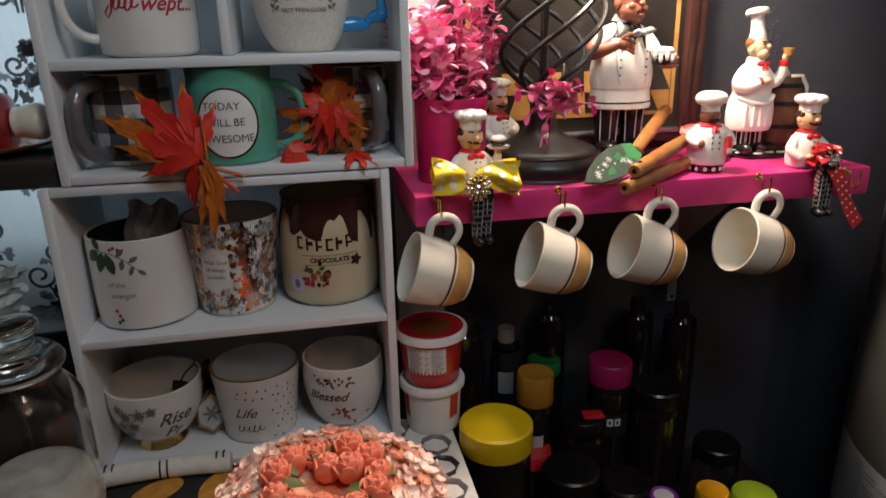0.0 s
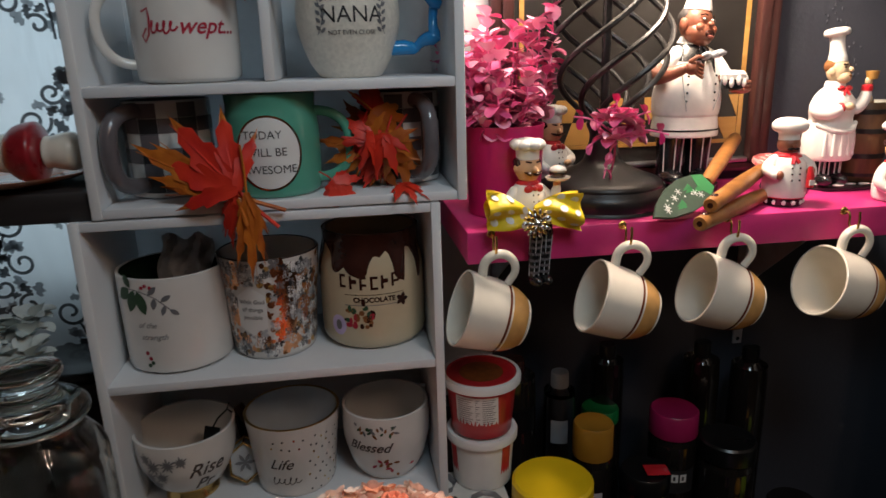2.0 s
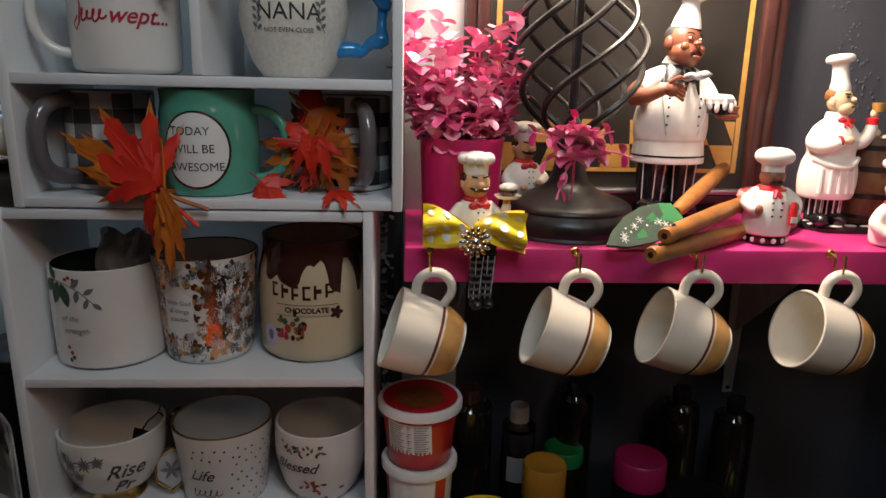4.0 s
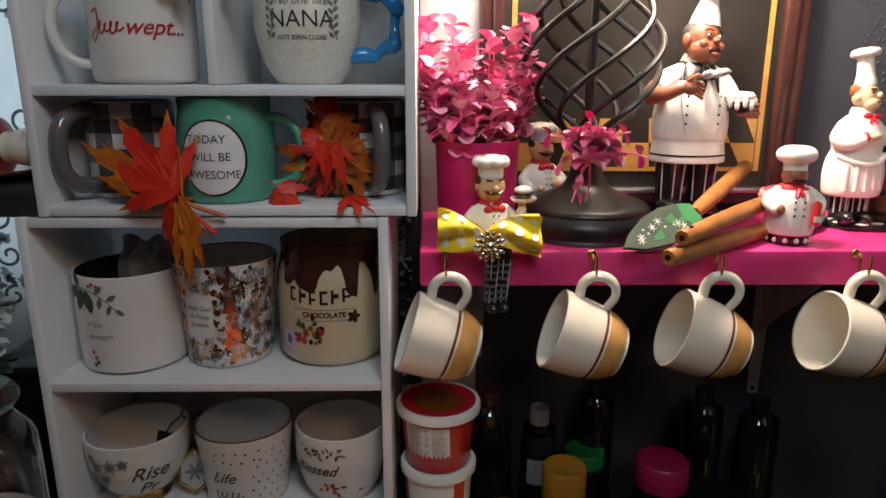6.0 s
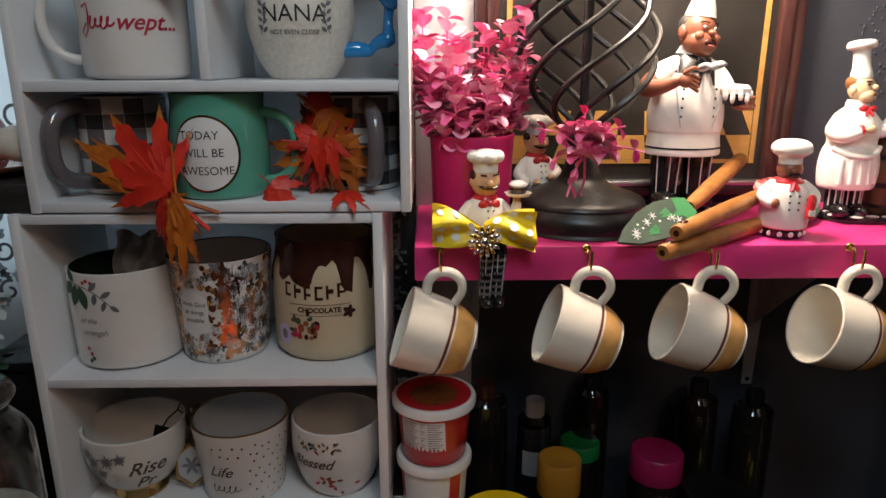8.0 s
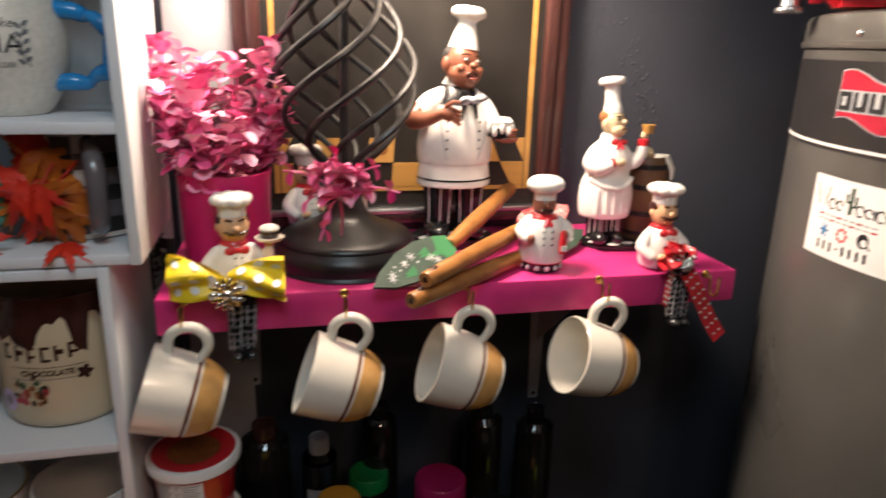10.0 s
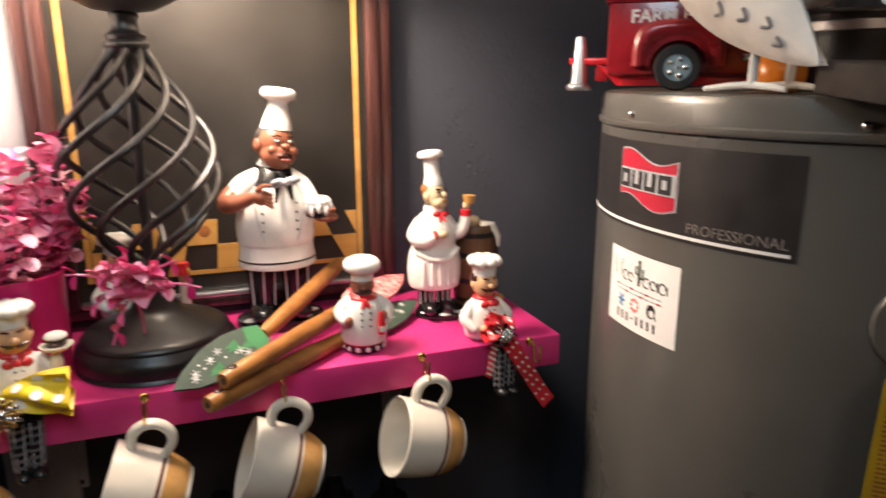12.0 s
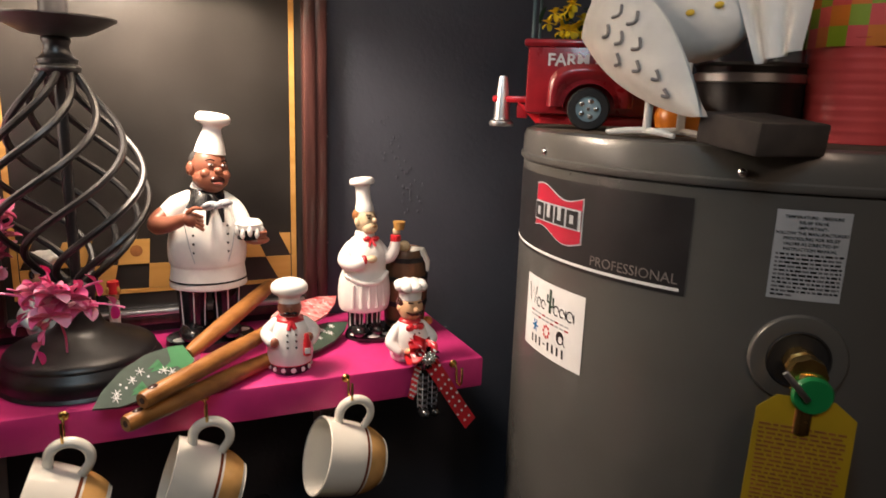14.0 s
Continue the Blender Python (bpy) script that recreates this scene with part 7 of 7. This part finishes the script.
for k in range(13):
    a = 6.283 * k / 11 if k < 11 else 6.283 * (k - 10.7) / 5
    rq = 1.0 if k < 11 else 0.45
    ro = part("rose", Build(M_ROSE).ball((0, 0, 0.010), (0.004, 0.004, 0.010), M_ROSE, seg=10), ck, "coral silk rose")
    ro.matrix_basis = T(0.053 * rq * math.cos(a), 0.050 * rq * math.sin(a), 0.066 + 0.004 * (k % 3)) @ pose(0, 0, 0, rng.uniform(-22, 22), rng.uniform(-22, 22), 0)
    for ring in range(3):
        for q in range(5):
            th = 6.283 * q / 5 + ring * 0.6 + k
            rr = 0.0042 + 0.0038 * ring
            o = new("petal", petal_mesh)
            o.parent = ro
            o.matrix_basis = T(rr * math.cos(th), rr * math.sin(th), 0.010 - 0.003 * ring) @ Matrix.Rotation(th + 1.57, 4, "Z") @ Matrix.Rotation(radians(6 + 7 * ring), 4, "X")
for k in range(10):
    a = 0.63 * k + rng.uniform(-0.2, 0.2)
    b = Build(M_SILKLEAF)
    leafblade(b, M_SILKLEAF, (0, 0, 0), (math.cos(a), math.sin(a), 0.4), 0.034, 0.017)
    o = part("leaf", b, ck, "olive silk leaf", sharp=180)
    o.location = ((0.034 - 0.012 * (k % 2)) * math.cos(a), (0.034 - 0.012 * (k % 2)) * math.sin(a), 0.074)

jar = thing("glass_jar", (-0.313, 0.625, CT + 0.011), "clear glass lidded jar half filled with white crystals", "jar")
JP = smooth([(0.048, 0), (0.055, 0.006), (0.057, 0.02), (0.057, 0.13), (0.054, 0.155), (0.044, 0.172), (0.041, 0.178), (0.041, 0.186)], 4)
part("body", Build(M_GLASS).lathe([(0, 0)] + JP + [(0.038, 0.186)] + [(r - 0.003, z) for r, z in JP[::-1] if z > 0.006] + [(0, 0.006)], seg=56), jar)
part("crystals", Build(M_SUGAR).lathe(smooth([(0, 0.0065), (0.050, 0.0068), (0.0535, 0.014), (0.0535, 0.060), (0.04, 0.074), (0.02, 0.070), (0, 0.078)], 3), seg=40), jar, "white crystals")
part("lid", Build(M_GLASS).lathe(smooth([(0, 0.187), (0.036, 0.187), (0.046, 0.189), (0.047, 0.196), (0.040, 0.204), (0.028, 0.208), (0.024, 0.214), (0.026, 0.222), (0.031, 0.230), (0.028, 0.237), (0.014, 0.240), (0, 0.240)], 4), seg=48), jar, "clear domed glass lid")
part("wire_clip", Build(M_STEEL).tube([(0.043 * math.cos(a), 0.043 * math.sin(a), 0.187) for a in [6.283 * k / 40 for k in range(40)]], 0.0013, seg=6, loop=True), jar)

bx = thing("storage_box", (-0.335, 0.80, CT), "black lidded storage box behind the glass jar", "box")
part("body", Build(M_BLACKCAP).box((-0.045, -0.04, 0.0005), (0.045, 0.05, 0.165), bev=0.006), bx)
part("lid", Build(M_BLACKP).box((-0.047, -0.042, 0.166), (0.047, 0.052, 0.178), bev=0.005), bx)
fv = thing("white_flowers", (-0.41, 0.745, CT), "white artificial flowers in a dark vase", "flowers")
part("vase", Build(M_BLACKCAP).lathe(smooth([(0, 0), (0.035, 0), (0.042, 0.05), (0.030, 0.12), (0.034, 0.15), (0.030, 0.15), (0, 0.13)], 4), seg=32), fv)
rng = random.Random(91)
for k, (x, y, z) in enumerate(((0.01, -0.02, 0.235), (-0.04, -0.01, 0.25), (0.05, 0.0, 0.24), (0.0, -0.05, 0.20), (-0.06, -0.04, 0.21), (0.055, -0.03, 0.215))):
    b = Build(M_PETAL)
    for q in range(34):
        a = rng.uniform(0, 6.283)
        w = Vector((math.cos(a), math.sin(a), rng.uniform(-0.4, 1.0)))
        leafblade(b, M_PETAL, w * 0.012, w + Vector((rng.gauss(0, 0.5), rng.gauss(0, 0.5), rng.gauss(0, 0.5))), rng.uniform(0.014, 0.020), 0.018, 0.25)
    o = part("bloom", b, fv, "soft white silk bloom", sharp=180)
    o.location = (x, y, z)
    part("stem", Build(M_FOLIAGE).tube([(0, 0, 0.13), (x * 0.5, y * 0.5, 0.18), (x, y, z)], 0.0015, seg=5), fv)
b = Build(M_FOLIAGE)
for q in range(16):
    a = rng.uniform(0, 6.283)
    leafblade(b, M_FOLIAGE, (0.02 * math.cos(a), 0.02 * math.sin(a), 0.17), (math.cos(a), math.sin(a), rng.uniform(-0.2, 0.8)), 0.05, 0.022)
part("leaves", b, fv, sharp=180)

# ---- plate of wooden mushrooms ----
LZ = 1.3662
pl = single("plate", Build(M_PLATE).lathe([(0, 0), (0.05, 0), (0.075, 0.006), (0.092, 0.012), (0.093, 0.0135), (0.075, 0.009), (0.05, 0.003), (0, 0.003)], seg=56), "autumn printed plate on the black ledge", "plate", at=pose(-0.366, 0.775, LZ))
for i, (x, y, capm, what) in enumerate(((-0.320, 0.745, M_DARKRED, "dark red"), (-0.378, 0.748, M_ORANGE, "orange"), (-0.436, 0.752, M_RED, "red"))):
    t = thing("wooden_mushroom", (x, y, LZ + 0.034), "painted wooden mushroom with %s cap lying on a plate" % what, "ornament", "wooden mushrooms")
    mm = Matrix.Rotation(radians(90), 4, "Y") @ Matrix.Scale(1.16, 4)
    part("cap", Build(capm).lathe(smooth([(0, -0.022), (0.012, -0.0205), (0.022, -0.012), (0.0255, 0.0), (0.024, 0.006), (0.010, 0.009), (0, 0.009)], 4), at=mm, seg=32), t)
    part("stem", Build(M_CREAM).lathe(smooth([(0, 0.0092), (0.0125, 0.010), (0.0135, 0.016), (0.016, 0.026), (0.0155, 0.034), (0.008, 0.040), (0, 0.041)], 4), at=mm @ T(0, 0, 0), seg=28), t)


# ---- curtain with damask print ----
def cy_at(x, z):
    return 0.893 + 0.006 * math.sin(17 * x + 0.8) + 0.003 * math.sin(41 * x + 3 * z)


cu = thing("curtain", (0, 0, 0), "white curtain with grey damask print, lit from behind", "curtain")
cb = Build(M_CURTAIN)
cb.sheet(lambda u, v: (-1.05 + 1.145 * u, cy_at(-1.05 + 1.145 * u, v), 1.0 + 1.2 * v), 160, 20, M_CURTAIN)
part("fabric", cb, cu, sharp=180)


def spiral(cx, cz, r, turns, a0, hand):
    return [(cx + hand * r * (1 - 0.8 * i / 24) * math.cos(a0 + turns * 6.283 * i / 24), cz + r * (1 - 0.8 * i / 24) * math.sin(a0 + turns * 6.283 * i / 24)) for i in range(25)]


def lobed(cx, cz, s, ang, hand, rng):
    """An acanthus leaf: a wavy-edged blade."""
    pts = []
    for i in range(28):
        t = i / 14 if i <= 14 else 2 - i / 14
        sg = 1 if i <= 14 else -1
        w = 0.34 * math.sin(math.pi * t) ** 0.7 * (1 + 0.35 * math.sin(16 * t))
        x, y = t, sg * w + 0.25 * math.sin(2.2 * t)
        a = radians(ang)
        x, y = x * math.cos(a) - y * math.sin(a), x * math.sin(a) + y * math.cos(a)
        pts.append((cx + hand * s * x, cz + s * y))
    return fan(pts)


def motif(cx, cz, rng):
    """One damask figure: a stem with mirrored curls, fine leaves and a flower at the top."""
    out = []
    for h in (-1, 1):
        for px, pz, r, tn, a0 in ((0.017, 0.078, 0.013, 1.2, 3.6), (0.040, 0.046, 0.019, 1.3, 2.9), (0.018, 0.022, 0.012, 1.1, 3.9), (0.047, -0.004, 0.017, 1.2, 2.4), (0.021, -0.034, 0.016, 1.2, 2.0), (0.046, -0.058, 0.014, 1.1, 1.2), (0.018, -0.082, 0.012, 1.0, 0.6)):
            out.append((ribbon(spiral(cx + h * px, cz + pz, r, tn, a0, h), 0.0020), M_DAMASK))
            for k in range(4):
                a = a0 + 0.75 * k - 0.6
                qx, qz = px + 1.12 * r * math.cos(a), pz + 1.12 * r * math.sin(a)
                if qx > 0.001:
                    out.append((lobed(cx + h * qx, cz + qz, rng.uniform(0.012, 0.020), math.degrees(a) + 35, h, rng), M_DAMASK2 if k % 3 == 0 else M_DAMASK))
        stem = [(cx + h * (0.0025 + 0.030 * (i / 12) ** 2), cz - 0.098 + 0.011 * i) for i in range(13)]
        out.append((ribbon(stem, 0.0015), M_DAMASK))
        for k in range(6):
            out.append((lobed(cx + h * 0.004, cz - 0.09 + 0.034 * k, 0.013, 58 - 4 * k, h, rng), M_DAMASK if k % 2 else M_DAMASK2))
        for k in range(3):
            out.append((lobed(cx, cz + 0.088, 0.020 - 0.003 * k, 88 - 34 * k, h, rng), M_DAMASK))
    out.append((fan(ellipse(cx, cz + 0.060, 0.004, 0.008)), M_DAMASK))
    out.append((fan(ellipse(cx, cz + 0.004, 0.003, 0.007)), M_DAMASK))
    return out


dm = Build(M_DAMASK)
rng = random.Random(55)
for i in range(9):
    for j in range(6):
        mx, mz = -0.985 + 0.130 * i, 1.02 + 0.235 * j + (0.1175 if i % 2 else 0)
        for (vs, fs), m in motif(mx, mz, rng):
            if all(-1.04 < q[0] < 0.092 and 1.0 < q[1] < 2.19 for q in vs):
                lift = 0.0012 if m is M_DAMASK2 else 0.0018
                dm.add([(q[0], cy_at(q[0], (q[1] - 1.0) / 1.2) - lift, q[1]) for q in vs], fs, m)
tagged(part("damask_print", dm, cu, "charcoal damask scrolls and leaves", sharp=180), kind="stuff")
# curtain edge without window light behind; its darkness is put into the cloth colour
hem = Build(M_DAMASK)
hem.sheet(lambda u, v: (0.050 + 0.046 * u, cy_at(0.05 + 0.046 * u, 0) - 0.006 - 0.004 * math.sin(9 * u), 1.0 + 0.31 * v), 12, 6, M_UNLITEDGE)
rng = random.Random(58)
for k in range(46):
    x, z = rng.uniform(0.053, 0.090), rng.uniform(1.01, 1.30)
    vs, fs = petal(x, z, rng.uniform(0.006, 0.014), rng.uniform(0.003, 0.006), rng.uniform(0, 360), 5)
    hem.add([(min(q[0], 0.095), cy_at(0.05, 0) - 0.014, q[1]) for q in vs], fs, M_DAMASK2)
part("unlit_side_edge", hem, cu, "dark folded side edge, unlit from behind", sharp=180)
rod = Build(M_IRON).tube([(-1.1, 0.893, 2.205), (0.11, 0.893, 2.205)], 0.008, seg=12)
single("curtain_rod", rod, "black iron curtain rod", "rod")

# ---- on top of the water heater ----
tr = thing("toy_trailer", (0.712, 0.666, TT + 0.0008), "red enamelled toy farm trailer filled with yellow flowers", "toy trailer", turn=-36.9)
part("bed", Build(M_DARKRED).box((0, 0, 0.014), (0.145, 0.07, 0.083), bev=0.004).box((-0.004, -0.003, 0.079), (0.149, 0.073, 0.087), M_DARKRED, bev=0.003), tr)
fd = Build(M_DARKRED)


def arch(i, a, h, p):
    """A rounded arch over the wheel: half-width a, height h."""
    t = math.pi * i
    c, s = math.cos(t), math.sin(t)
    return 0.064 - a * math.copysign(abs(c) ** (2 / p), c), 0.022 + h * abs(s) ** (2 / p)


def fender_skin(u, v):
    outer, inner = arch(u, 0.041, 0.041, 3.6), arch(u, 0.0245, 0.0225, 2.0)
    if v < 0.4:
        return (outer[0], -0.017 * v / 0.4 * 0.85, outer[1])
    q = (v - 0.4) / 0.6
    dip = 0.0035 * math.sin(math.pi * min(1, q * 1.3)) if q < 0.75 else 0.0
    return (outer[0] + (inner[0] - outer[0]) * q, -0.0145 - dip * 0.8 - 0.002 * min(1, q * 5), outer[1] + (inner[1] - outer[1]) * q)


fd.sheet(fender_skin, 40, 20, M_DARKRED)
fd.sheet(lambda u, v: (arch(u, 0.0245, 0.0225, 2.0)[0], -0.0165 * (1 - v), arch(u, 0.0245, 0.0225, 2.0)[1]), 30, 3, M_DARKRED)
part("fender", fd, tr)
for x in (0.064,):
    wh = part("wheel", Build(M_RUBBERHOLE).lathe([(0.012, -0.006), (0.019, -0.006), (0.0205, -0.003), (0.0205, 0.003), (0.019, 0.006), (0.012, 0.006)], at=Matrix.Translation((x, -0.018, 0.0205)) @ Matrix.Rotation(radians(90), 4, "X"), seg=32), tr, "black rubber tyre")
    hub = Build(mat("pale_blue_hub", (0.45, 0.58, 0.62), 0.3, metal=0.3, coat=0.3)).lathe([(0, 0.0045), (0.0128, 0.0035), (0.0128, -0.004), (0, -0.004)], at=Matrix.Translation((x, -0.018, 0.0205)) @ Matrix.Rotation(radians(90), 4, "X"), seg=24)
    for k in range(5):
        hub.ball((x + 0.0075 * math.cos(1.257 * k), -0.0226, 0.0205 + 0.0075 * math.sin(1.257 * k)), (0.0026, 0.0012, 0.0026), M_CHROME, seg=8)
    hub.ball((x, -0.0232, 0.0205), 0.002, M_CHROME, seg=8)
    part("hub", hub, wh, "pale blue hub cap")
part("chassis", Build(M_RED).box((0.014, 0.01, 0.004), (0.15, 0.06, 0.0135), bev=0.002).slab([(-0.012, 0.026), (0.016, 0.0132), (0.016, 0.004), (0.010, 0.004)], 0.03, M_RED, T(0, 0.05, 0) @ Matrix.Rotation(radians(90), 4, "X")), tr)
part("tow_bar", Build(M_RED).box((-0.038, 0.026, 0.024), (-0.0005, 0.038, 0.031), bev=0.002).box((-0.012, 0.030, 0.008), (0.0, 0.034, 0.0235), M_DARKRED), tr)
part("jockey_stand", Build(M_STEEL).lathe([(0, -0.004), (0.0122, -0.004), (0.0132, -0.002), (0.0126, 0.001), (0.0090, 0.003), (0.0084, 0.007), (0.0078, 0.022), (0.0070, 0.027), (0.0050, 0.045), (0.0042, 0.048), (0, 0.049)], at=T(-0.028, 0.032, 0.003), seg=24), tr, "chrome cone stand")
tx = Build(M_LABEL)
vs, fs = letters("FARM FRESH", 0.0165, 0.0, 0.0004)
tx.add([(0.066 + q[0], -0.0012, 0.0665 + q[1]) for q in vs], fs, M_LABEL)
part("lettering", tx, tr, "white painted capitals")
part("tail_light", Build(M_CHROME).box((0.120, -0.004, 0.026), (0.136, -0.0005, 0.033)), tr)
cg = Build(mat("weathered_teal_canopy", (0.10, 0.16, 0.17), 0.5, vary=0.2))
cg.box((0.002, 0.002, 0.140), (0.143, 0.068, 0.150), bev=0.003)
for x, y in ((0.004, 0.004), (0.141, 0.004), (0.004, 0.066), (0.141, 0.066)):
    cg.tube([(x, y, 0.088), (x, y, 0.140)], 0.0018, seg=6)
part("canopy", cg, tr, "grey-teal canopy roof")
fb = Build(M_YELLOW)
rng = random.Random(14)
for k in range(60):
    c = (rng.uniform(0.01, 0.135), rng.uniform(0.006, 0.06), rng.uniform(0.09, 0.125))
    if k % 3 == 0:
        leafblade(fb, M_FOLIAGE, c, (rng.gauss(0, 1), rng.gauss(0, 1), rng.gauss(0, 0.6)), 0.018, 0.007)
    else:
        for q in range(5):
            a = 1.257 * q
            leafblade(fb, M_YELLOW, c, (math.cos(a), -0.5, math.sin(a)), 0.008, 0.006)
part("flower_load", fb, tr, "yellow artificial blossoms", sharp=180)

hen = thing("tin_hen", (0.748, 0.497, TT + 0.0008), "chipped white tin hen standing on the heater", "hen ornament", turn=-90)
# in its own frame x runs from head to tail along the heater's rim
b = Build(M_HEN)


def wing(u, v):
    t = u
    cx, cz = -0.084 + 0.142 * t, 0.106 - 0.087 * t ** 1.2
    w = 0.040 * (math.sin(math.pi * min(1, 0.20 + 0.80 * t)) ** 0.75) * (1 - 0.22 * t)
    ang = radians(-32)
    q = (v - 0.5) * 2
    return (cx - math.sin(ang) * w * q, -0.022 - 0.016 * (1 - q * q) * math.sin(math.pi * min(1, 0.1 + 0.9 * t)), cz + math.cos(ang) * w * q)


b.sheet(wing, 24, 14, M_HEN)
b.sheet(lambda u, v: (wing(u, v)[0], wing(u, v)[1] + 0.0025 + 0.008 * (1 - (2 * v - 1) ** 2), wing(u, v)[2]), 24, 14, M_HEN)
part("wing", b, hen, "white tin wing", sharp=180)
b = Build(M_HEN)
b.ball((-0.020, 0.018, 0.098), (0.075, 0.026, 0.036), M_HEN, rot=Matrix.Rotation(radians(10), 4, "Y"), seg=28)
b.tube([(-0.075, 0.015, 0.100), (-0.100, 0.012, 0.125), (-0.105, 0.01, 0.155)], [0.030, 0.022, 0.016], M_HEN, seg=16)
b.ball((-0.108, 0.01, 0.165), (0.020, 0.014, 0.017), M_HEN, seg=16)
b.ball((-0.098, 0.01, 0.186), (0.016, 0.004, 0.010), M_RED, seg=12)
part("body", b, hen)
b = Build(M_HEN)
b.sheet(lambda u, v: (0.072 + 0.034 * u + (0.075 * u - 0.062) * v, 0.010 + 0.0035 * math.sin(13 * u) + 0.004 * v, 0.057 + 0.008 * u + 0.12 * v), 24, 10, M_HEN)
b.sheet(lambda u, v: (0.072 + 0.034 * u + (0.075 * u - 0.062) * v, 0.0125 + 0.0035 * math.sin(13 * u) + 0.004 * v, 0.057 + 0.008 * u + 0.12 * v), 24, 10, M_HEN)
part("tail", b, hen, "fanned white tin tail")
for (u, v) in ((0.30, 0.74), (0.42, 0.80), (0.30, 0.50), (0.42, 0.56), (0.54, 0.66), (0.46, 0.34), (0.60, 0.45), (0.72, 0.55), (0.80, 0.40)):
    pts = []
    for i in range(6):
        w = wing(u + 0.035 * math.sin(3.14 * i / 5), v - 0.09 + 0.03 * i)
        pts.append((w[0], w[1] - 0.0012, w[2]))
    part("feather_slit", Build(M_SLIT).tube(pts, 0.0014, seg=5), hen)
fk = Build(M_MUSTARD)
for (x, z) in ((0.005, 0.118), (-0.015, 0.126), (0.024, 0.112), (0.018, 0.096), (-0.002, 0.130), (0.040, 0.100)):
    fk.ball((x, 0.018 - 0.026 * math.sqrt(max(0, 1 - ((x + 0.02) / 0.075) ** 2 - ((z - 0.098) / 0.036) ** 2)) - 0.0004, z), (0.005, 0.0008, 0.0025), seg=8)
part("yellow_flecks", fk, hen, "flecks of yellow paint")
for s, x in ((-1, -0.001), (1, 0.011)):
    lg = Build(M_HEN)
    y = -0.006 + 0.012 * s
    lg.tube([(x, y, 0.060), (x - 0.002, y, 0.004)], 0.0034, seg=10)
    for dx, dy in ((-0.045, -0.006), (-0.040, 0.012), (0.026, 0.004), (-0.030, -0.016)):
        lg.tube([(x - 0.002, y, 0.006), (x + dx * 0.5, y + dy * 0.5, 0.005), (x + dx, y + dy, 0.0028)], [0.003, 0.0028, 0.002], seg=8)
    part("leg", lg, hen)

wb = Build(M_CARD).box((0, 0, 0), (0.064, 0.060, 0.023), bev=0.002)
single("wooden_block", wb, "dark dusty wooden block overhanging the heater's lid", "block", at=pose(0.731, 0.390, TT - 0.0050, 6, 0, -3))
og = Build(M_ORANGE).lathe(smooth([(0, 0), (0.016, 0.0), (0.021, 0.010), (0.021, 0.020), (0.014, 0.030), (0, 0.032)], 4), seg=28)
single("orange_gourd", og, "small orange gourd behind the tin hen", "gourd", at=pose(0.806, 0.548, TT + 0.0008))
can = thing("steel_pan", (0.872, 0.532, TT + 0.0008), "dark steel pan with a bright rim behind the tin hen", "pan")
part("bowl", Build(M_IRON).lathe(smooth([(0, 0), (0.040, 0.0), (0.046, 0.012), (0.048, 0.060), (0.050, 0.062), (0.046, 0.062), (0.043, 0.012), (0, 0.006)], 3), seg=48), can)
part("rim_band", Build(M_STEEL).lathe([(0.0485, 0.048), (0.050, 0.049), (0.050, 0.056), (0.0485, 0.057)], seg=48), can)
gl = Build(M_GLASS).lathe(smooth([(0, 0), (0.038, 0), (0.042, 0.01), (0.042, 0.10), (0.036, 0.115), (0.033, 0.115), (0.038, 0.10), (0.038, 0.012), (0, 0.006)], 3), seg=40)
single("glass_canister", gl, "clear glass canister standing in the pan", "canister", at=pose(0.872, 0.532, TT + 0.0080))
rc = thing("plastic_tumbler", (0.922, 0.462, TT + 0.0008), "ribbed coral red tumbler topped with plaid cloth", "tumbler")
prof = []
for i in range(30):
    z = 0.085 * i / 29
    prof.append((0.038 + 0.006 * z / 0.085 + 0.0006 * math.sin(2.2 * i), z))
part("cup", Build(M_REDCUP).lathe([(0, 0)] + prof + [(0, 0.084)], seg=48), rc)
pk = Build(M_ORANGE)
n = 20
for i in range(n):
    for j in range(4):
        vs = []
        for (a, z) in ((i, j), (i + 1, j), (i + 1, j + 1), (i, j + 1)):
            r = 0.0455 + 0.0015 * math.sin(2.0 * a)
            vs.append((r * math.cos(6.283 * a / n), r * math.sin(6.283 * a / n), 0.078 + 0.016 * z))
        pk.add(vs, [(0, 1, 2, 3)], (M_ORANGE, M_LIME, M_REDCUP)[(i + 2 * j) % 3])
part("plaid_cloth", pk, rc, "orange and green plaid cloth", sharp=180)
